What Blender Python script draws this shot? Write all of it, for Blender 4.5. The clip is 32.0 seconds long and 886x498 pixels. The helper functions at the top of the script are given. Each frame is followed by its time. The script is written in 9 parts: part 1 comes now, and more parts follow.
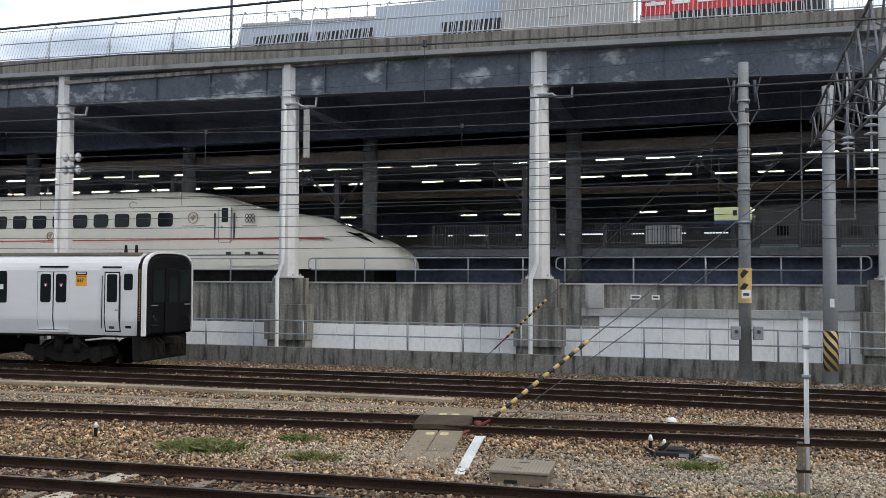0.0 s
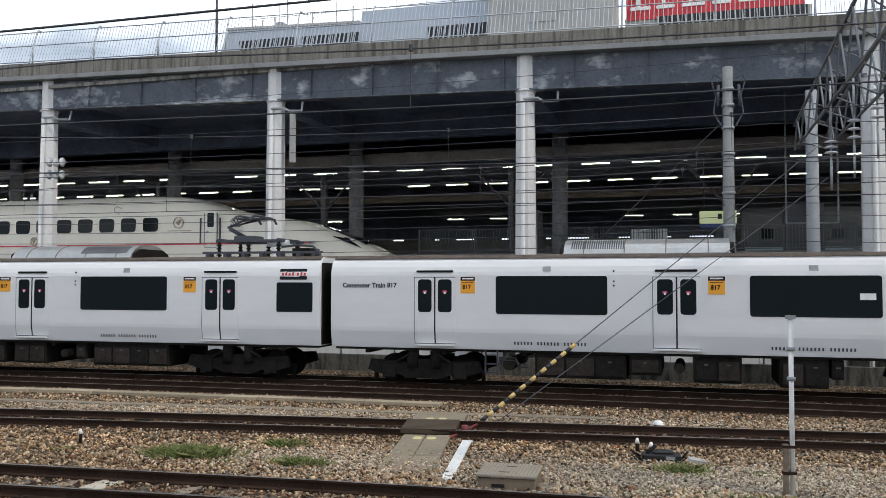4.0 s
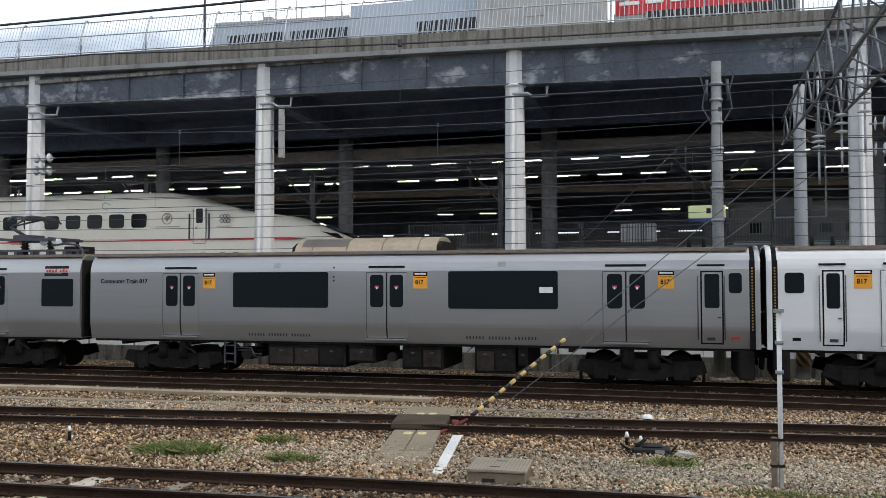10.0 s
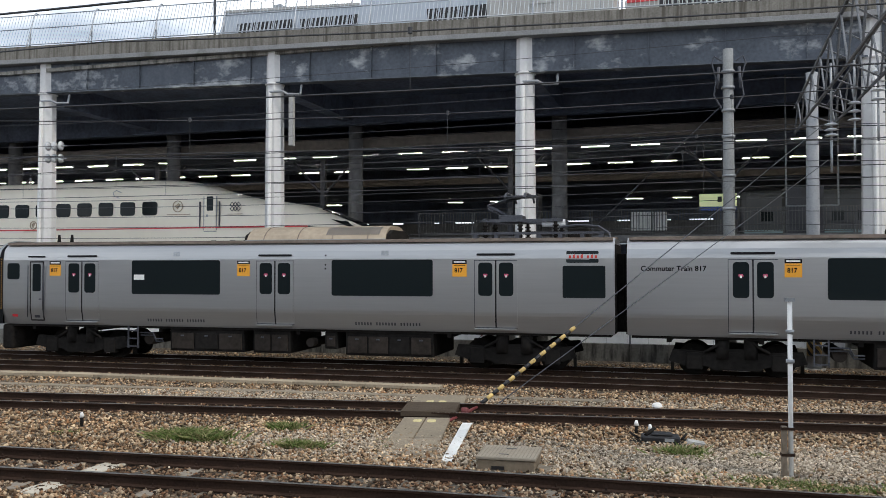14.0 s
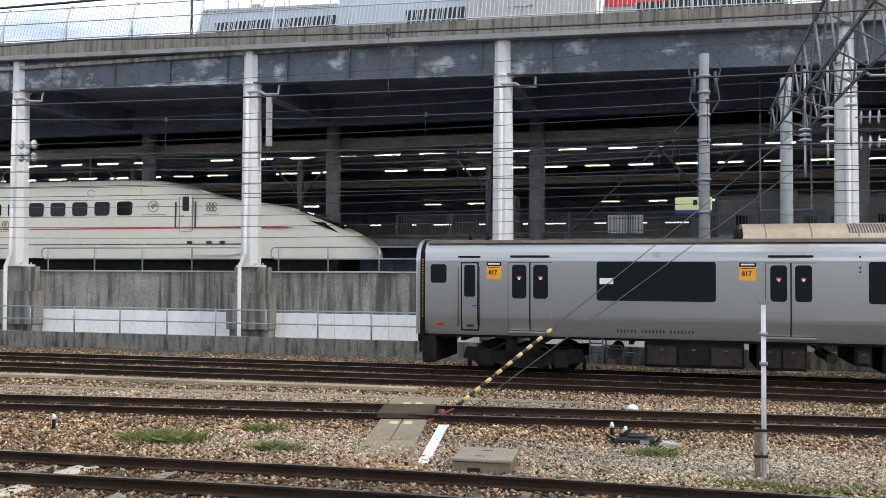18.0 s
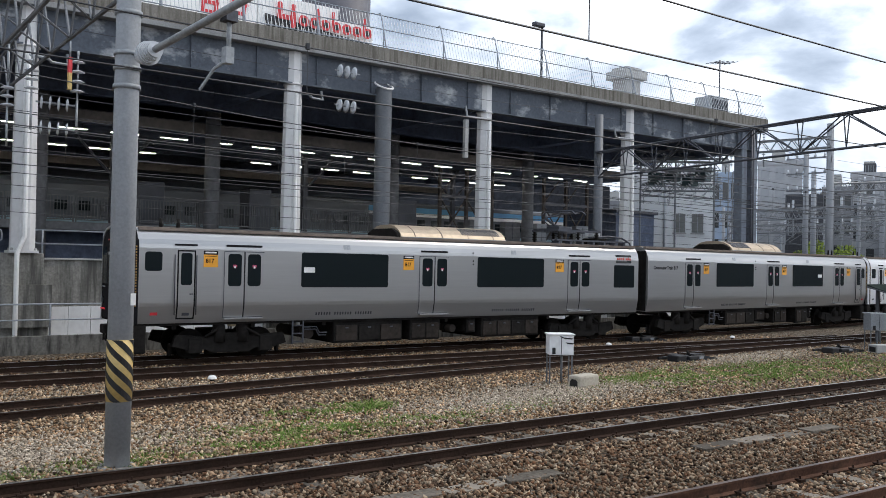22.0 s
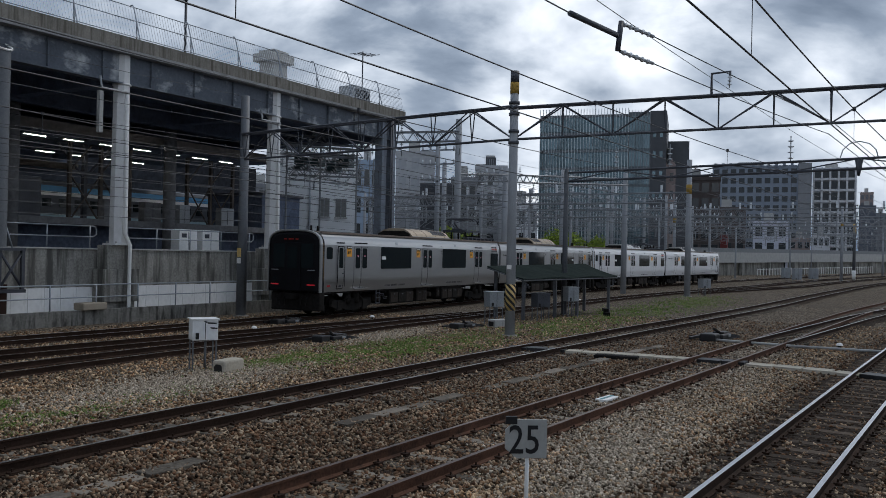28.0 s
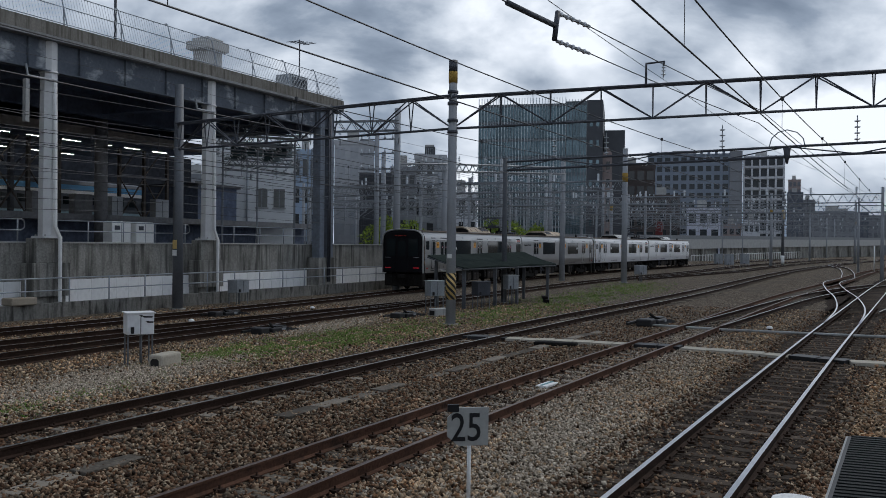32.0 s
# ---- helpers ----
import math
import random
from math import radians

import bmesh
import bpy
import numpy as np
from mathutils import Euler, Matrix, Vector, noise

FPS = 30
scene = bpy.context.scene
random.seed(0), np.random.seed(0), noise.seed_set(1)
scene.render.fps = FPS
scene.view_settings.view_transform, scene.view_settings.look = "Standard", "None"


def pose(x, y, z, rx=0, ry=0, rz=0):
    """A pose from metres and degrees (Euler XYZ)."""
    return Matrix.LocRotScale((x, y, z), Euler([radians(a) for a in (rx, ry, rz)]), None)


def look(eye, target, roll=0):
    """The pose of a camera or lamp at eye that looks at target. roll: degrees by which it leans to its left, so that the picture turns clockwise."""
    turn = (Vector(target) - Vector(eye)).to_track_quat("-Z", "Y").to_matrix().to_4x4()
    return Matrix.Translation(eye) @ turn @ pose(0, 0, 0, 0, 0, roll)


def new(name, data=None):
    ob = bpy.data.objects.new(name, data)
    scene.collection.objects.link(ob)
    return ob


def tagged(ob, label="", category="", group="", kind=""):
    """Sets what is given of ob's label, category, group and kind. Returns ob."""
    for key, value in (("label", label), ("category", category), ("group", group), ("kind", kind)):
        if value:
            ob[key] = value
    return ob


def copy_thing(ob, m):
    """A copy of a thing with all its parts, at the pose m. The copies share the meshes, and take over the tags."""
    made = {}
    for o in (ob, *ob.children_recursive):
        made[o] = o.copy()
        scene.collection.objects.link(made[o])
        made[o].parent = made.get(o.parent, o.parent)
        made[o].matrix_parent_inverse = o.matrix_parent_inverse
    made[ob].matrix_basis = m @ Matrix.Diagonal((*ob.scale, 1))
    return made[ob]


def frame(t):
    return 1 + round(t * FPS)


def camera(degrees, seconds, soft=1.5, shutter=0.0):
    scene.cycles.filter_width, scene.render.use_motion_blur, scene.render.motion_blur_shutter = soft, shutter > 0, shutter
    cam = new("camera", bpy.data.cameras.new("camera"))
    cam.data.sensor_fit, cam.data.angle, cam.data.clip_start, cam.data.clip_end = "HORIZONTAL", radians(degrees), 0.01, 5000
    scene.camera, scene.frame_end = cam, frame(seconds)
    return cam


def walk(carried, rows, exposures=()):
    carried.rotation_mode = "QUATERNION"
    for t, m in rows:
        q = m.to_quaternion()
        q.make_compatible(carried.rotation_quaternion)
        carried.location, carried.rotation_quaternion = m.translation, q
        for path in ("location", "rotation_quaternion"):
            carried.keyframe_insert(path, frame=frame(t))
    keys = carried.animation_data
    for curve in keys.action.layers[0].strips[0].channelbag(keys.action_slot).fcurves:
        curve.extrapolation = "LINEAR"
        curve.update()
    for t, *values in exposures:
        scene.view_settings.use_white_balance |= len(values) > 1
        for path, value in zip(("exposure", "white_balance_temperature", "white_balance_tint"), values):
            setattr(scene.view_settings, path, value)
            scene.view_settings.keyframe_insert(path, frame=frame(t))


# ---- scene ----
# Camera: held at eye height on the platform, turned from the side view along the tracks.
EXPO = [(0.0, -0.92, 6750, 10), (13.0, -0.92, 6750, 10), (15.5, -0.61, 6800, 10), (17.0, -0.51, 6730, 10), (19.5, -0.49, 6780, 10), (20.3, -0.54, 6830, 11), (21.2, -0.62, 6830, 11), (22.0, -0.84, 6600, 11), (23.0, -1.42, 6450, 10), (24.0, -1.64, 6350, 10), (25.5, -1.72, 6290, 10), (28.0, -1.92, 6240, 10), (32.0, -2.02, 6240, 10)]
cam = camera(54.73, 32.0, soft=0.75)
PATH = [
    (0.0, 0.0, 0.0, 2.65, 92.07, -0.28, 10.00),
    (0.5, 0.0, 0.0, 2.65, 92.15, -0.35, 9.96),
    (1.0, 0.0, 0.0, 2.65, 92.12, -0.30, 9.90),
    (1.5, 0.0, 0.0, 2.65, 92.19, -0.29, 9.83),
    (2.0, 0.0, 0.0, 2.65, 92.27, -0.24, 9.77),
    (2.5, 0.0, 0.0, 2.65, 92.26, -0.09, 9.59),
    (3.0, 0.0, 0.0, 2.65, 92.34, -0.06, 9.48),
    (3.5, 0.0, 0.0, 2.65, 92.40, -0.04, 9.26),
    (5.5, 0.0, 0.0, 2.65, 92.09, -0.17, 8.90),
    (6.0, 0.0, 0.0, 2.65, 92.11, -0.26, 8.88),
    (6.5, 0.0, 0.0, 2.65, 92.05, -0.23, 8.80),
    (7.0, 0.0, 0.0, 2.65, 91.96, -0.19, 8.58),
    (7.5, 0.0, 0.0, 2.65, 92.05, -0.11, 8.43),
    (8.0, 0.0, 0.0, 2.65, 92.08, 0.02, 8.55),
    (8.5, 0.0, 0.0, 2.65, 92.13, 0.07, 8.60),
    (9.0, 0.0, 0.0, 2.65, 92.24, 0.15, 8.57),
    (9.5, 0.0, 0.0, 2.65, 92.21, 0.20, 8.40),
    (10.0, 0.0, 0.0, 2.65, 92.03, 0.14, 8.44),
    (10.5, 0.0, 0.0, 2.65, 91.83, 0.18, 8.73),
    (11.0, 0.0, 0.0, 2.65, 91.59, 0.18, 8.91),
    (11.5, 0.0, 0.0, 2.65, 91.46, 0.28, 8.93),
    (12.0, 0.0, 0.0, 2.65, 91.48, 0.26, 8.93),
    (12.5, 0.0, 0.0, 2.65, 91.45, 0.26, 8.97),
    (13.0, 0.0, 0.0, 2.65, 91.40, 0.18, 9.11),
    (13.5, 0.0, 0.0, 2.65, 91.33, 0.07, 9.16),
    (15.5, 0.0, 0.0, 2.65, 91.02, -0.10, 8.61),
    (16.0, 0.0, 0.0, 2.65, 91.08, -0.16, 8.28),
    (16.5, 0.0, 0.0, 2.65, 91.16, -0.22, 7.86),
    (17.0, 0.0, 0.0, 2.65, 91.20, -0.19, 7.57),
    (17.5, 0.0, 0.0, 2.65, 91.29, -0.20, 7.50),
    (18.0, 0.0, 0.0, 2.65, 91.36, -0.23, 7.58),
    (18.5, 0.0, 0.0, 2.65, 91.31, -0.15, 7.65),
    (19.0, 0.0, 0.0, 2.65, 91.32, -0.25, 6.43),
    (19.5, 0.0, 0.0, 2.65, 91.30, -0.56, 2.05),
    (20.0, 0.0, 0.0, 2.65, 91.30, -1.16, -7.80),
    (20.5, 0.0, 0.0, 2.65, 91.17, -1.27, -20.13),
    (21.0, 0.0, 0.0, 2.65, 91.00, -1.11, -30.46),
    (21.5, 0.0, 0.0, 2.65, 90.89, -1.17, -38.18),
    (22.0, 0.0, 0.0, 2.65, 90.94, -1.16, -43.89),
    (22.5, 0.0, 0.0, 2.65, 90.92, -1.20, -48.08),
    (23.0, 0.0, 0.0, 2.65, 90.96, -1.30, -51.35),
    (23.5, 0.0, 0.0, 2.65, 90.89, -1.25, -54.21),
    (24.0, 0.0, 0.0, 2.65, 90.86, -1.14, -56.43),
    (24.5, 0.0, 0.0, 2.65, 90.88, -1.12, -58.05),
    (25.0, 0.0, 0.0, 2.65, 90.79, -1.09, -59.28),
    (25.5, 0.0, 0.0, 2.65, 90.57, -0.95, -60.44),
    (27.5, 0.0, 0.0, 2.65, 90.22, -1.16, -65.80),
    (28.0, 0.0, 0.0, 2.65, 90.30, -1.24, -67.27),
    (28.5, 0.0, 0.0, 2.65, 90.19, -1.23, -68.35),
    (29.0, 0.0, 0.0, 2.65, 90.10, -1.18, -69.26),
    (29.5, 0.0, 0.0, 2.65, 90.03, -1.09, -70.02),
    (30.0, 0.0, 0.0, 2.65, 89.94, -1.08, -70.73),
    (30.5, 0.0, 0.0, 2.65, 89.87, -1.05, -71.19),
    (31.0, 0.0, 0.0, 2.65, 89.79, -0.98, -71.21),
    (31.5, 0.0, 0.0, 2.65, 89.67, -0.79, -71.24),
    (32.0, 0.0, 0.0, 2.65, 89.66, -0.63, -71.27),
]
walk(cam, [(r[0], pose(*r[1:])) for r in PATH], exposures=EXPO)

# ---------------------------------------------------------------- world and sun
SUN_FROM = (60, -28, 78)
SKY_BANKS = ((14.5, 16.5, 10, 0.10), (4.5, 11.0, 9, 0.10), (-3.5, 10.5, 8, 0.02), (-7.0, 16.5, 11, -0.05), (26.0, 12.0, 11, -0.03), (46.0, 16.0, 14, -0.03))


def build_world():
    w = bpy.data.worlds.new("sky")
    scene.world = w
    w.use_nodes = True
    nt = w.node_tree
    nt.nodes.clear()
    N = nt.nodes.new
    out, bg = N("ShaderNodeOutputWorld"), N("ShaderNodeBackground")
    sky = N("ShaderNodeTexSky")
    sky.sky_type, sky.sun_disc = "NISHITA", False
    sky.sun_elevation, sky.sun_rotation = radians(48), radians(122)
    tc, mp = N("ShaderNodeTexCoord"), N("ShaderNodeMapping")
    mp.inputs["Location"].default_value = (0.35, 0.4, 0.2)
    mp.inputs["Scale"].default_value = (1.0, 1.0, 1.9)
    big, small = N("ShaderNodeTexNoise"), N("ShaderNodeTexNoise")
    big.inputs["Scale"].default_value, big.inputs["Detail"].default_value, big.inputs["Roughness"].default_value = 3.4, 9.0, 0.56
    big.inputs["Distortion"].default_value = 0.25
    small.inputs["Scale"].default_value, small.inputs["Detail"].default_value = 7.0, 7.0
    add = N("ShaderNodeMixRGB")
    add.blend_type, add.inputs[0].default_value = "MIX", 0.25
    # clouds thin out and brighten towards the veiled sun
    dot, lift, sumn = N("ShaderNodeVectorMath"), N("ShaderNodeMapRange"), N("ShaderNodeMath")
    dot.operation = "DOT_PRODUCT"
    dot.inputs[1].default_value = Vector(SUN_FROM).normalized()
    lift.inputs["From Min"].default_value, lift.inputs["From Max"].default_value = 0.2, 1.0
    lift.inputs["To Min"].default_value, lift.inputs["To Max"].default_value = 0.0, 0.03
    sumn.operation = "ADD"
    # cloud cover is thinner towards the horizon
    sep, low, sum2 = N("ShaderNodeSeparateXYZ"), N("ShaderNodeMapRange"), N("ShaderNodeMath")
    low.inputs["From Min"].default_value, low.inputs["From Max"].default_value = 0.12, 0.5
    low.inputs["To Min"].default_value, low.inputs["To Max"].default_value = 0.075, -0.015
    sum2.operation = "ADD"
    nt.links.new(tc.outputs["Generated"], sep.inputs[0])
    nt.links.new(sep.outputs["Z"], low.inputs["Value"])
    nt.links.new(sumn.outputs[0], sum2.inputs[0])
    nt.links.new(low.outputs[0], sum2.inputs[1])
    ramp = N("ShaderNodeValToRGB")
    e = ramp.color_ramp.elements
    e[0].position, e[0].color = 0.40, (6.4, 8.2, 11.0, 1)
    e[1].position, e[1].color = 0.66, (42.0, 43.5, 45.5, 1)
    m = e.new(0.49)
    m.color = (12.4, 14.8, 18.3, 1)
    m2 = e.new(0.57)
    m2.color = (25.0, 27.4, 30.6, 1)
    mix = N("ShaderNodeMixRGB")
    mix.inputs[0].default_value = 0.92
    nt.links.new(tc.outputs["Generated"], mp.inputs["Vector"])
    nt.links.new(tc.outputs["Generated"], dot.inputs[0])
    nt.links.new(dot.outputs["Value"], lift.inputs["Value"])
    nt.links.new(mp.outputs[0], big.inputs["Vector"])
    nt.links.new(mp.outputs[0], small.inputs["Vector"])
    nt.links.new(big.outputs["Fac"], add.inputs[1])
    nt.links.new(small.outputs["Fac"], add.inputs[2])
    nt.links.new(add.outputs[0], sumn.inputs[0])
    nt.links.new(lift.outputs[0], sumn.inputs[1])
    # banks of cloud: where they lie (azimuth, elevation, spread in degrees) and how thin or thick they are
    last = sum2.outputs[0]
    for az, el, wide, thin in SKY_BANKS:
        dt, mr, ad = N("ShaderNodeVectorMath"), N("ShaderNodeMapRange"), N("ShaderNodeMath")
        dt.operation, mr.interpolation_type, ad.operation = "DOT_PRODUCT", "SMOOTHSTEP", "ADD"
        dt.inputs[1].default_value = (math.cos(radians(az)) * math.cos(radians(el)), math.sin(radians(az)) * math.cos(radians(el)), math.sin(radians(el)))
        mr.inputs["From Min"].default_value, mr.inputs["From Max"].default_value = math.cos(radians(wide)), 1.0
        mr.inputs["To Min"].default_value, mr.inputs["To Max"].default_value = 0.0, thin
        nt.links.new(tc.outputs["Generated"], dt.inputs[0])
        nt.links.new(dt.outputs["Value"], mr.inputs["Value"])
        nt.links.new(last, ad.inputs[0])
        nt.links.new(mr.outputs[0], ad.inputs[1])
        last = ad.outputs[0]
    nt.links.new(last, ramp.inputs[0])
    nt.links.new(sky.outputs[0], mix.inputs[1])
    nt.links.new(ramp.outputs[0], mix.inputs[2])
    nt.links.new(mix.outputs[0], bg.inputs[0])
    bg.inputs[1].default_value = 0.10
    nt.links.new(bg.outputs[0], out.inputs[0])
    sun = new("sun", bpy.data.lights.new("sun", "SUN"))
    sun.data.energy, sun.data.angle, sun.data.color = 2.9, radians(4), (1.0, 0.94, 0.85)
    sun.matrix_world = look(SUN_FROM, (0, 0, 0))


build_world()


# ---------------------------------------------------------------- materials
MATS = {}


def mat(name, col, rough=0.6, metal=0.0, vary=0.12, grain=30.0, bump=0.0, spots=None, spot_col=None, stretch=(1, 1, 1), blotch=1.3, each=0.0):
    """Procedural surface: colour varied at two scales, optional stains of their own colour, fine relief."""
    if name in MATS:
        return MATS[name]
    m = bpy.data.materials.new(name)
    m.use_nodes = True
    nt = m.node_tree
    N, b = nt.nodes.new, nt.nodes["Principled BSDF"]
    b.inputs["Roughness"].default_value, b.inputs["Metallic"].default_value = rough, metal
    b.inputs["Specular IOR Level"].default_value = 0.5 if rough < 0.7 else 0.12
    tc, mp = N("ShaderNodeTexCoord"), N("ShaderNodeMapping")
    mp.inputs["Scale"].default_value = stretch
    nt.links.new(tc.outputs["Object"], mp.inputs["Vector"])
    fine, coarse = N("ShaderNodeTexNoise"), N("ShaderNodeTexNoise")
    fine.inputs["Scale"].default_value, fine.inputs["Detail"].default_value = grain, 3.0
    coarse.inputs["Scale"].default_value, coarse.inputs["Detail"].default_value = blotch, 5.0
    for t in (fine, coarse):
        nt.links.new(mp.outputs[0], t.inputs["Vector"])
    addn = N("ShaderNodeMath")
    addn.operation = "ADD"
    nt.links.new(fine.outputs["Fac"], addn.inputs[0])
    nt.links.new(coarse.outputs["Fac"], addn.inputs[1])
    last = addn.outputs[0]
    if each:
        oi, mu, ad = N("ShaderNodeObjectInfo"), N("ShaderNodeMath"), N("ShaderNodeMath")
        mu.operation, mu.inputs[1].default_value = "MULTIPLY_ADD", each
        mu.inputs[2].default_value = -each / 2
        ad.operation = "ADD"
        nt.links.new(oi.outputs["Random"], mu.inputs[0])
        nt.links.new(last, ad.inputs[0])
        nt.links.new(mu.outputs[0], ad.inputs[1])
        last = ad.outputs[0]
    rng = N("ShaderNodeMapRange")
    rng.inputs["From Min"].default_value, rng.inputs["From Max"].default_value = 0.6, 1.4
    rng.inputs["To Min"].default_value, rng.inputs["To Max"].default_value = 1 - 2 * vary, 1 + 2 * vary
    nt.links.new(last, rng.inputs["Value"])
    mul = N("ShaderNodeMixRGB")
    mul.blend_type, mul.inputs[0].default_value = "MULTIPLY", 1.0
    mul.inputs[1].default_value = (*col, 1)
    nt.links.new(rng.outputs[0], mul.inputs[2])
    colour = mul.outputs[0]
    if spots:
        st = N("ShaderNodeTexNoise")
        st.inputs["Scale"].default_value, st.inputs["Detail"].default_value, st.inputs["Roughness"].default_value = spots[0], 6.0, 0.62
        m2 = N("ShaderNodeMapping")
        m2.inputs["Scale"].default_value = spots[2] if len(spots) > 2 else (1, 1, 1)
        nt.links.new(tc.outputs["Object"], m2.inputs["Vector"])
        nt.links.new(m2.outputs[0], st.inputs["Vector"])
        rm = N("ShaderNodeMapRange")
        rm.inputs["From Min"].default_value, rm.inputs["From Max"].default_value = spots[1], spots[1] + 0.16
        nt.links.new(st.outputs["Fac"], rm.inputs["Value"])
        mx = N("ShaderNodeMixRGB")
        mx.inputs[2].default_value = (*spot_col, 1)
        nt.links.new(rm.outputs[0], mx.inputs[0])
        nt.links.new(colour, mx.inputs[1])
        colour = mx.outputs[0]
    nt.links.new(colour, b.inputs["Base Color"])
    if bump:
        bp = N("ShaderNodeBump")
        bp.inputs["Strength"].default_value, bp.inputs["Distance"].default_value = bump, 0.02
        nt.links.new(addn.outputs[0], bp.inputs["Height"])
        nt.links.new(bp.outputs[0], b.inputs["Normal"])
    MATS[name] = m
    return m


def glow(name, col, power):
    m = bpy.data.materials.new(name)
    m.use_nodes = True
    b = m.node_tree.nodes["Principled BSDF"]
    b.inputs["Base Color"].default_value = (*col, 1)
    b.inputs["Emission Color"].default_value, b.inputs["Emission Strength"].default_value = (*col, 1), power
    return m


def glass(name, col, rough=0.04):
    m = bpy.data.materials.new(name)
    m.use_nodes = True
    b = m.node_tree.nodes["Principled BSDF"]
    b.inputs["Base Color"].default_value = (*col, 1)
    b.inputs["Roughness"].default_value, b.inputs["IOR"].default_value = rough, 1.5
    return m


def island_mat(name, cols, rough, soft=0.8, patches=None):
    """Loose pieces in one mesh, each with a colour of its own."""
    m = bpy.data.materials.new(name)
    m.use_nodes = True
    nt = m.node_tree
    N, b = nt.nodes.new, nt.nodes["Principled BSDF"]
    b.inputs["Roughness"].default_value, b.inputs["Specular IOR Level"].default_value = rough, 0.12
    geo, ramp = N("ShaderNodeNewGeometry"), N("ShaderNodeValToRGB")
    e = ramp.color_ramp.elements
    while len(e) < len(cols):
        e.new(0.5)
    for i, c in enumerate(cols):
        e[i].position, e[i].color = i / (len(cols) - 1), (*c, 1)
    nt.links.new(geo.outputs["Random Per Island"], ramp.inputs[0])
    colour = ramp.outputs[0]
    if patches:
        tc, no, rm, mx = N("ShaderNodeTexCoord"), N("ShaderNodeTexNoise"), N("ShaderNodeMapRange"), N("ShaderNodeMixRGB")
        no.inputs["Scale"].default_value, no.inputs["Detail"].default_value = patches[0], 4.0
        rm.inputs["From Min"].default_value, rm.inputs["From Max"].default_value = patches[1], patches[1] + 0.14
        nt.links.new(tc.outputs["Object"], no.inputs["Vector"])
        nt.links.new(no.outputs["Fac"], rm.inputs["Value"])
        nt.links.new(rm.outputs[0], mx.inputs[0])
        mx.blend_type, mx.inputs[2].default_value = "MULTIPLY", (*patches[2], 1)
        nt.links.new(colour, mx.inputs[1])
        colour = mx.outputs[0]
    nt.links.new(colour, b.inputs["Base Color"])
    return m


M_CONC = mat("concrete_wall", (0.28, 0.272, 0.25), 0.9, 0, 0.22, 14, 0.25, (1.5, 0.46, (2.0, 2.0, 0.16)), (0.10, 0.098, 0.09), blotch=0.8)
M_KERB = mat("kerb_concrete", (0.20, 0.195, 0.18), 0.9, 0, 0.2, 12, 0.2, (1.8, 0.47, (2.0, 2.0, 0.35)), (0.055, 0.054, 0.05))
M_CONC_L = mat("concrete_light", (0.40, 0.40, 0.39), 0.85, 0, 0.1, 20, 0.15, (1.1, 0.58, (2, 2, 0.3)), (0.2, 0.2, 0.19))
M_PARAPET = mat("concrete_parapet", (0.215, 0.204, 0.184), 0.9, 0, 0.15, 18, 0.2, (2.0, 0.46, (2.5, 2.5, 0.18)), (0.105, 0.098, 0.083))
M_LIP = mat("lip_concrete", (0.26, 0.265, 0.27), 0.9, 0, 0.12, 18, 0.1, (1.5, 0.55, (1, 1, 0.6)), (0.17, 0.17, 0.165))
M_GIRDER = mat("girder_steel", (0.105, 0.12, 0.145), 0.7, 0, 0.14, 9, 0.1, (0.9, 0.54, (1, 1, 1.5)), (0.44, 0.46, 0.48))
M_PILLAR = mat("pillar_paint", (0.66, 0.66, 0.665), 0.6, 0, 0.05, 7, 0, (1.4, 0.62, (3, 3, 0.25)), (0.42, 0.42, 0.41))
# concrete out of daylight: shade and a bluish veil are in this colour
M_SHADE_CONC = mat("shade_concrete", (0.13, 0.155, 0.215), 0.9, 0, 0.2, 6, 0.1)
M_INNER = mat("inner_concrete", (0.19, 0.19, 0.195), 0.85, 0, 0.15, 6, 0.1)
M_TILE = mat("white_panel", (0.84, 0.84, 0.84), 0.45, 0, 0.05, 5, 0, (1.2, 0.64, (2, 2, 0.4)), (0.5, 0.49, 0.45), each=0.25)
M_RAILING = mat("galvanised_railing", (0.33, 0.36, 0.40), 0.5, 0.5, 0.12, 20)
M_STEEL = mat("grey_steel", (0.30, 0.32, 0.34), 0.55, 0.3, 0.15, 20)
M_LATTICE = mat("lattice_steel", (0.15, 0.16, 0.175), 0.55, 0.3, 0.2, 20)
M_FENCE = mat("fence_paint", (0.12, 0.125, 0.13), 0.6, 0.2, 0.15, 15)
M_BROWN = mat("brown_steel", (0.075, 0.065, 0.06), 0.7, 0.1, 0.2, 12)
M_STEEL_D = mat("dark_steel", (0.065, 0.07, 0.085), 0.55, 0.3, 0.2, 20)
M_RUST = mat("rusty_rail", (0.043, 0.026, 0.019), 0.85, 0.1, 0.25, 30, 0.1, (3.0, 0.55), (0.028, 0.019, 0.015))
M_RUST_R = mat("red_brown_rail", (0.115, 0.06, 0.04), 0.85, 0.1, 0.25, 30, 0.1, (3.0, 0.52), (0.05, 0.032, 0.024))
M_SHINE = mat("polished_rail", (0.55, 0.56, 0.58), 0.28, 0.9, 0.08, 20, stretch=(0.2, 1, 1))
M_RAILTOP = mat("rail_head", (0.33, 0.31, 0.295), 0.3, 0.9, 0.2, 20)
M_RUSTTOP = mat("rusty_rail_head", (0.13, 0.085, 0.065), 0.42, 0.6, 0.25, 20)
M_SLEEPER = mat("sleeper", (0.17, 0.148, 0.122), 0.92, 0, 0.25, 18, 0.3, each=0.9)
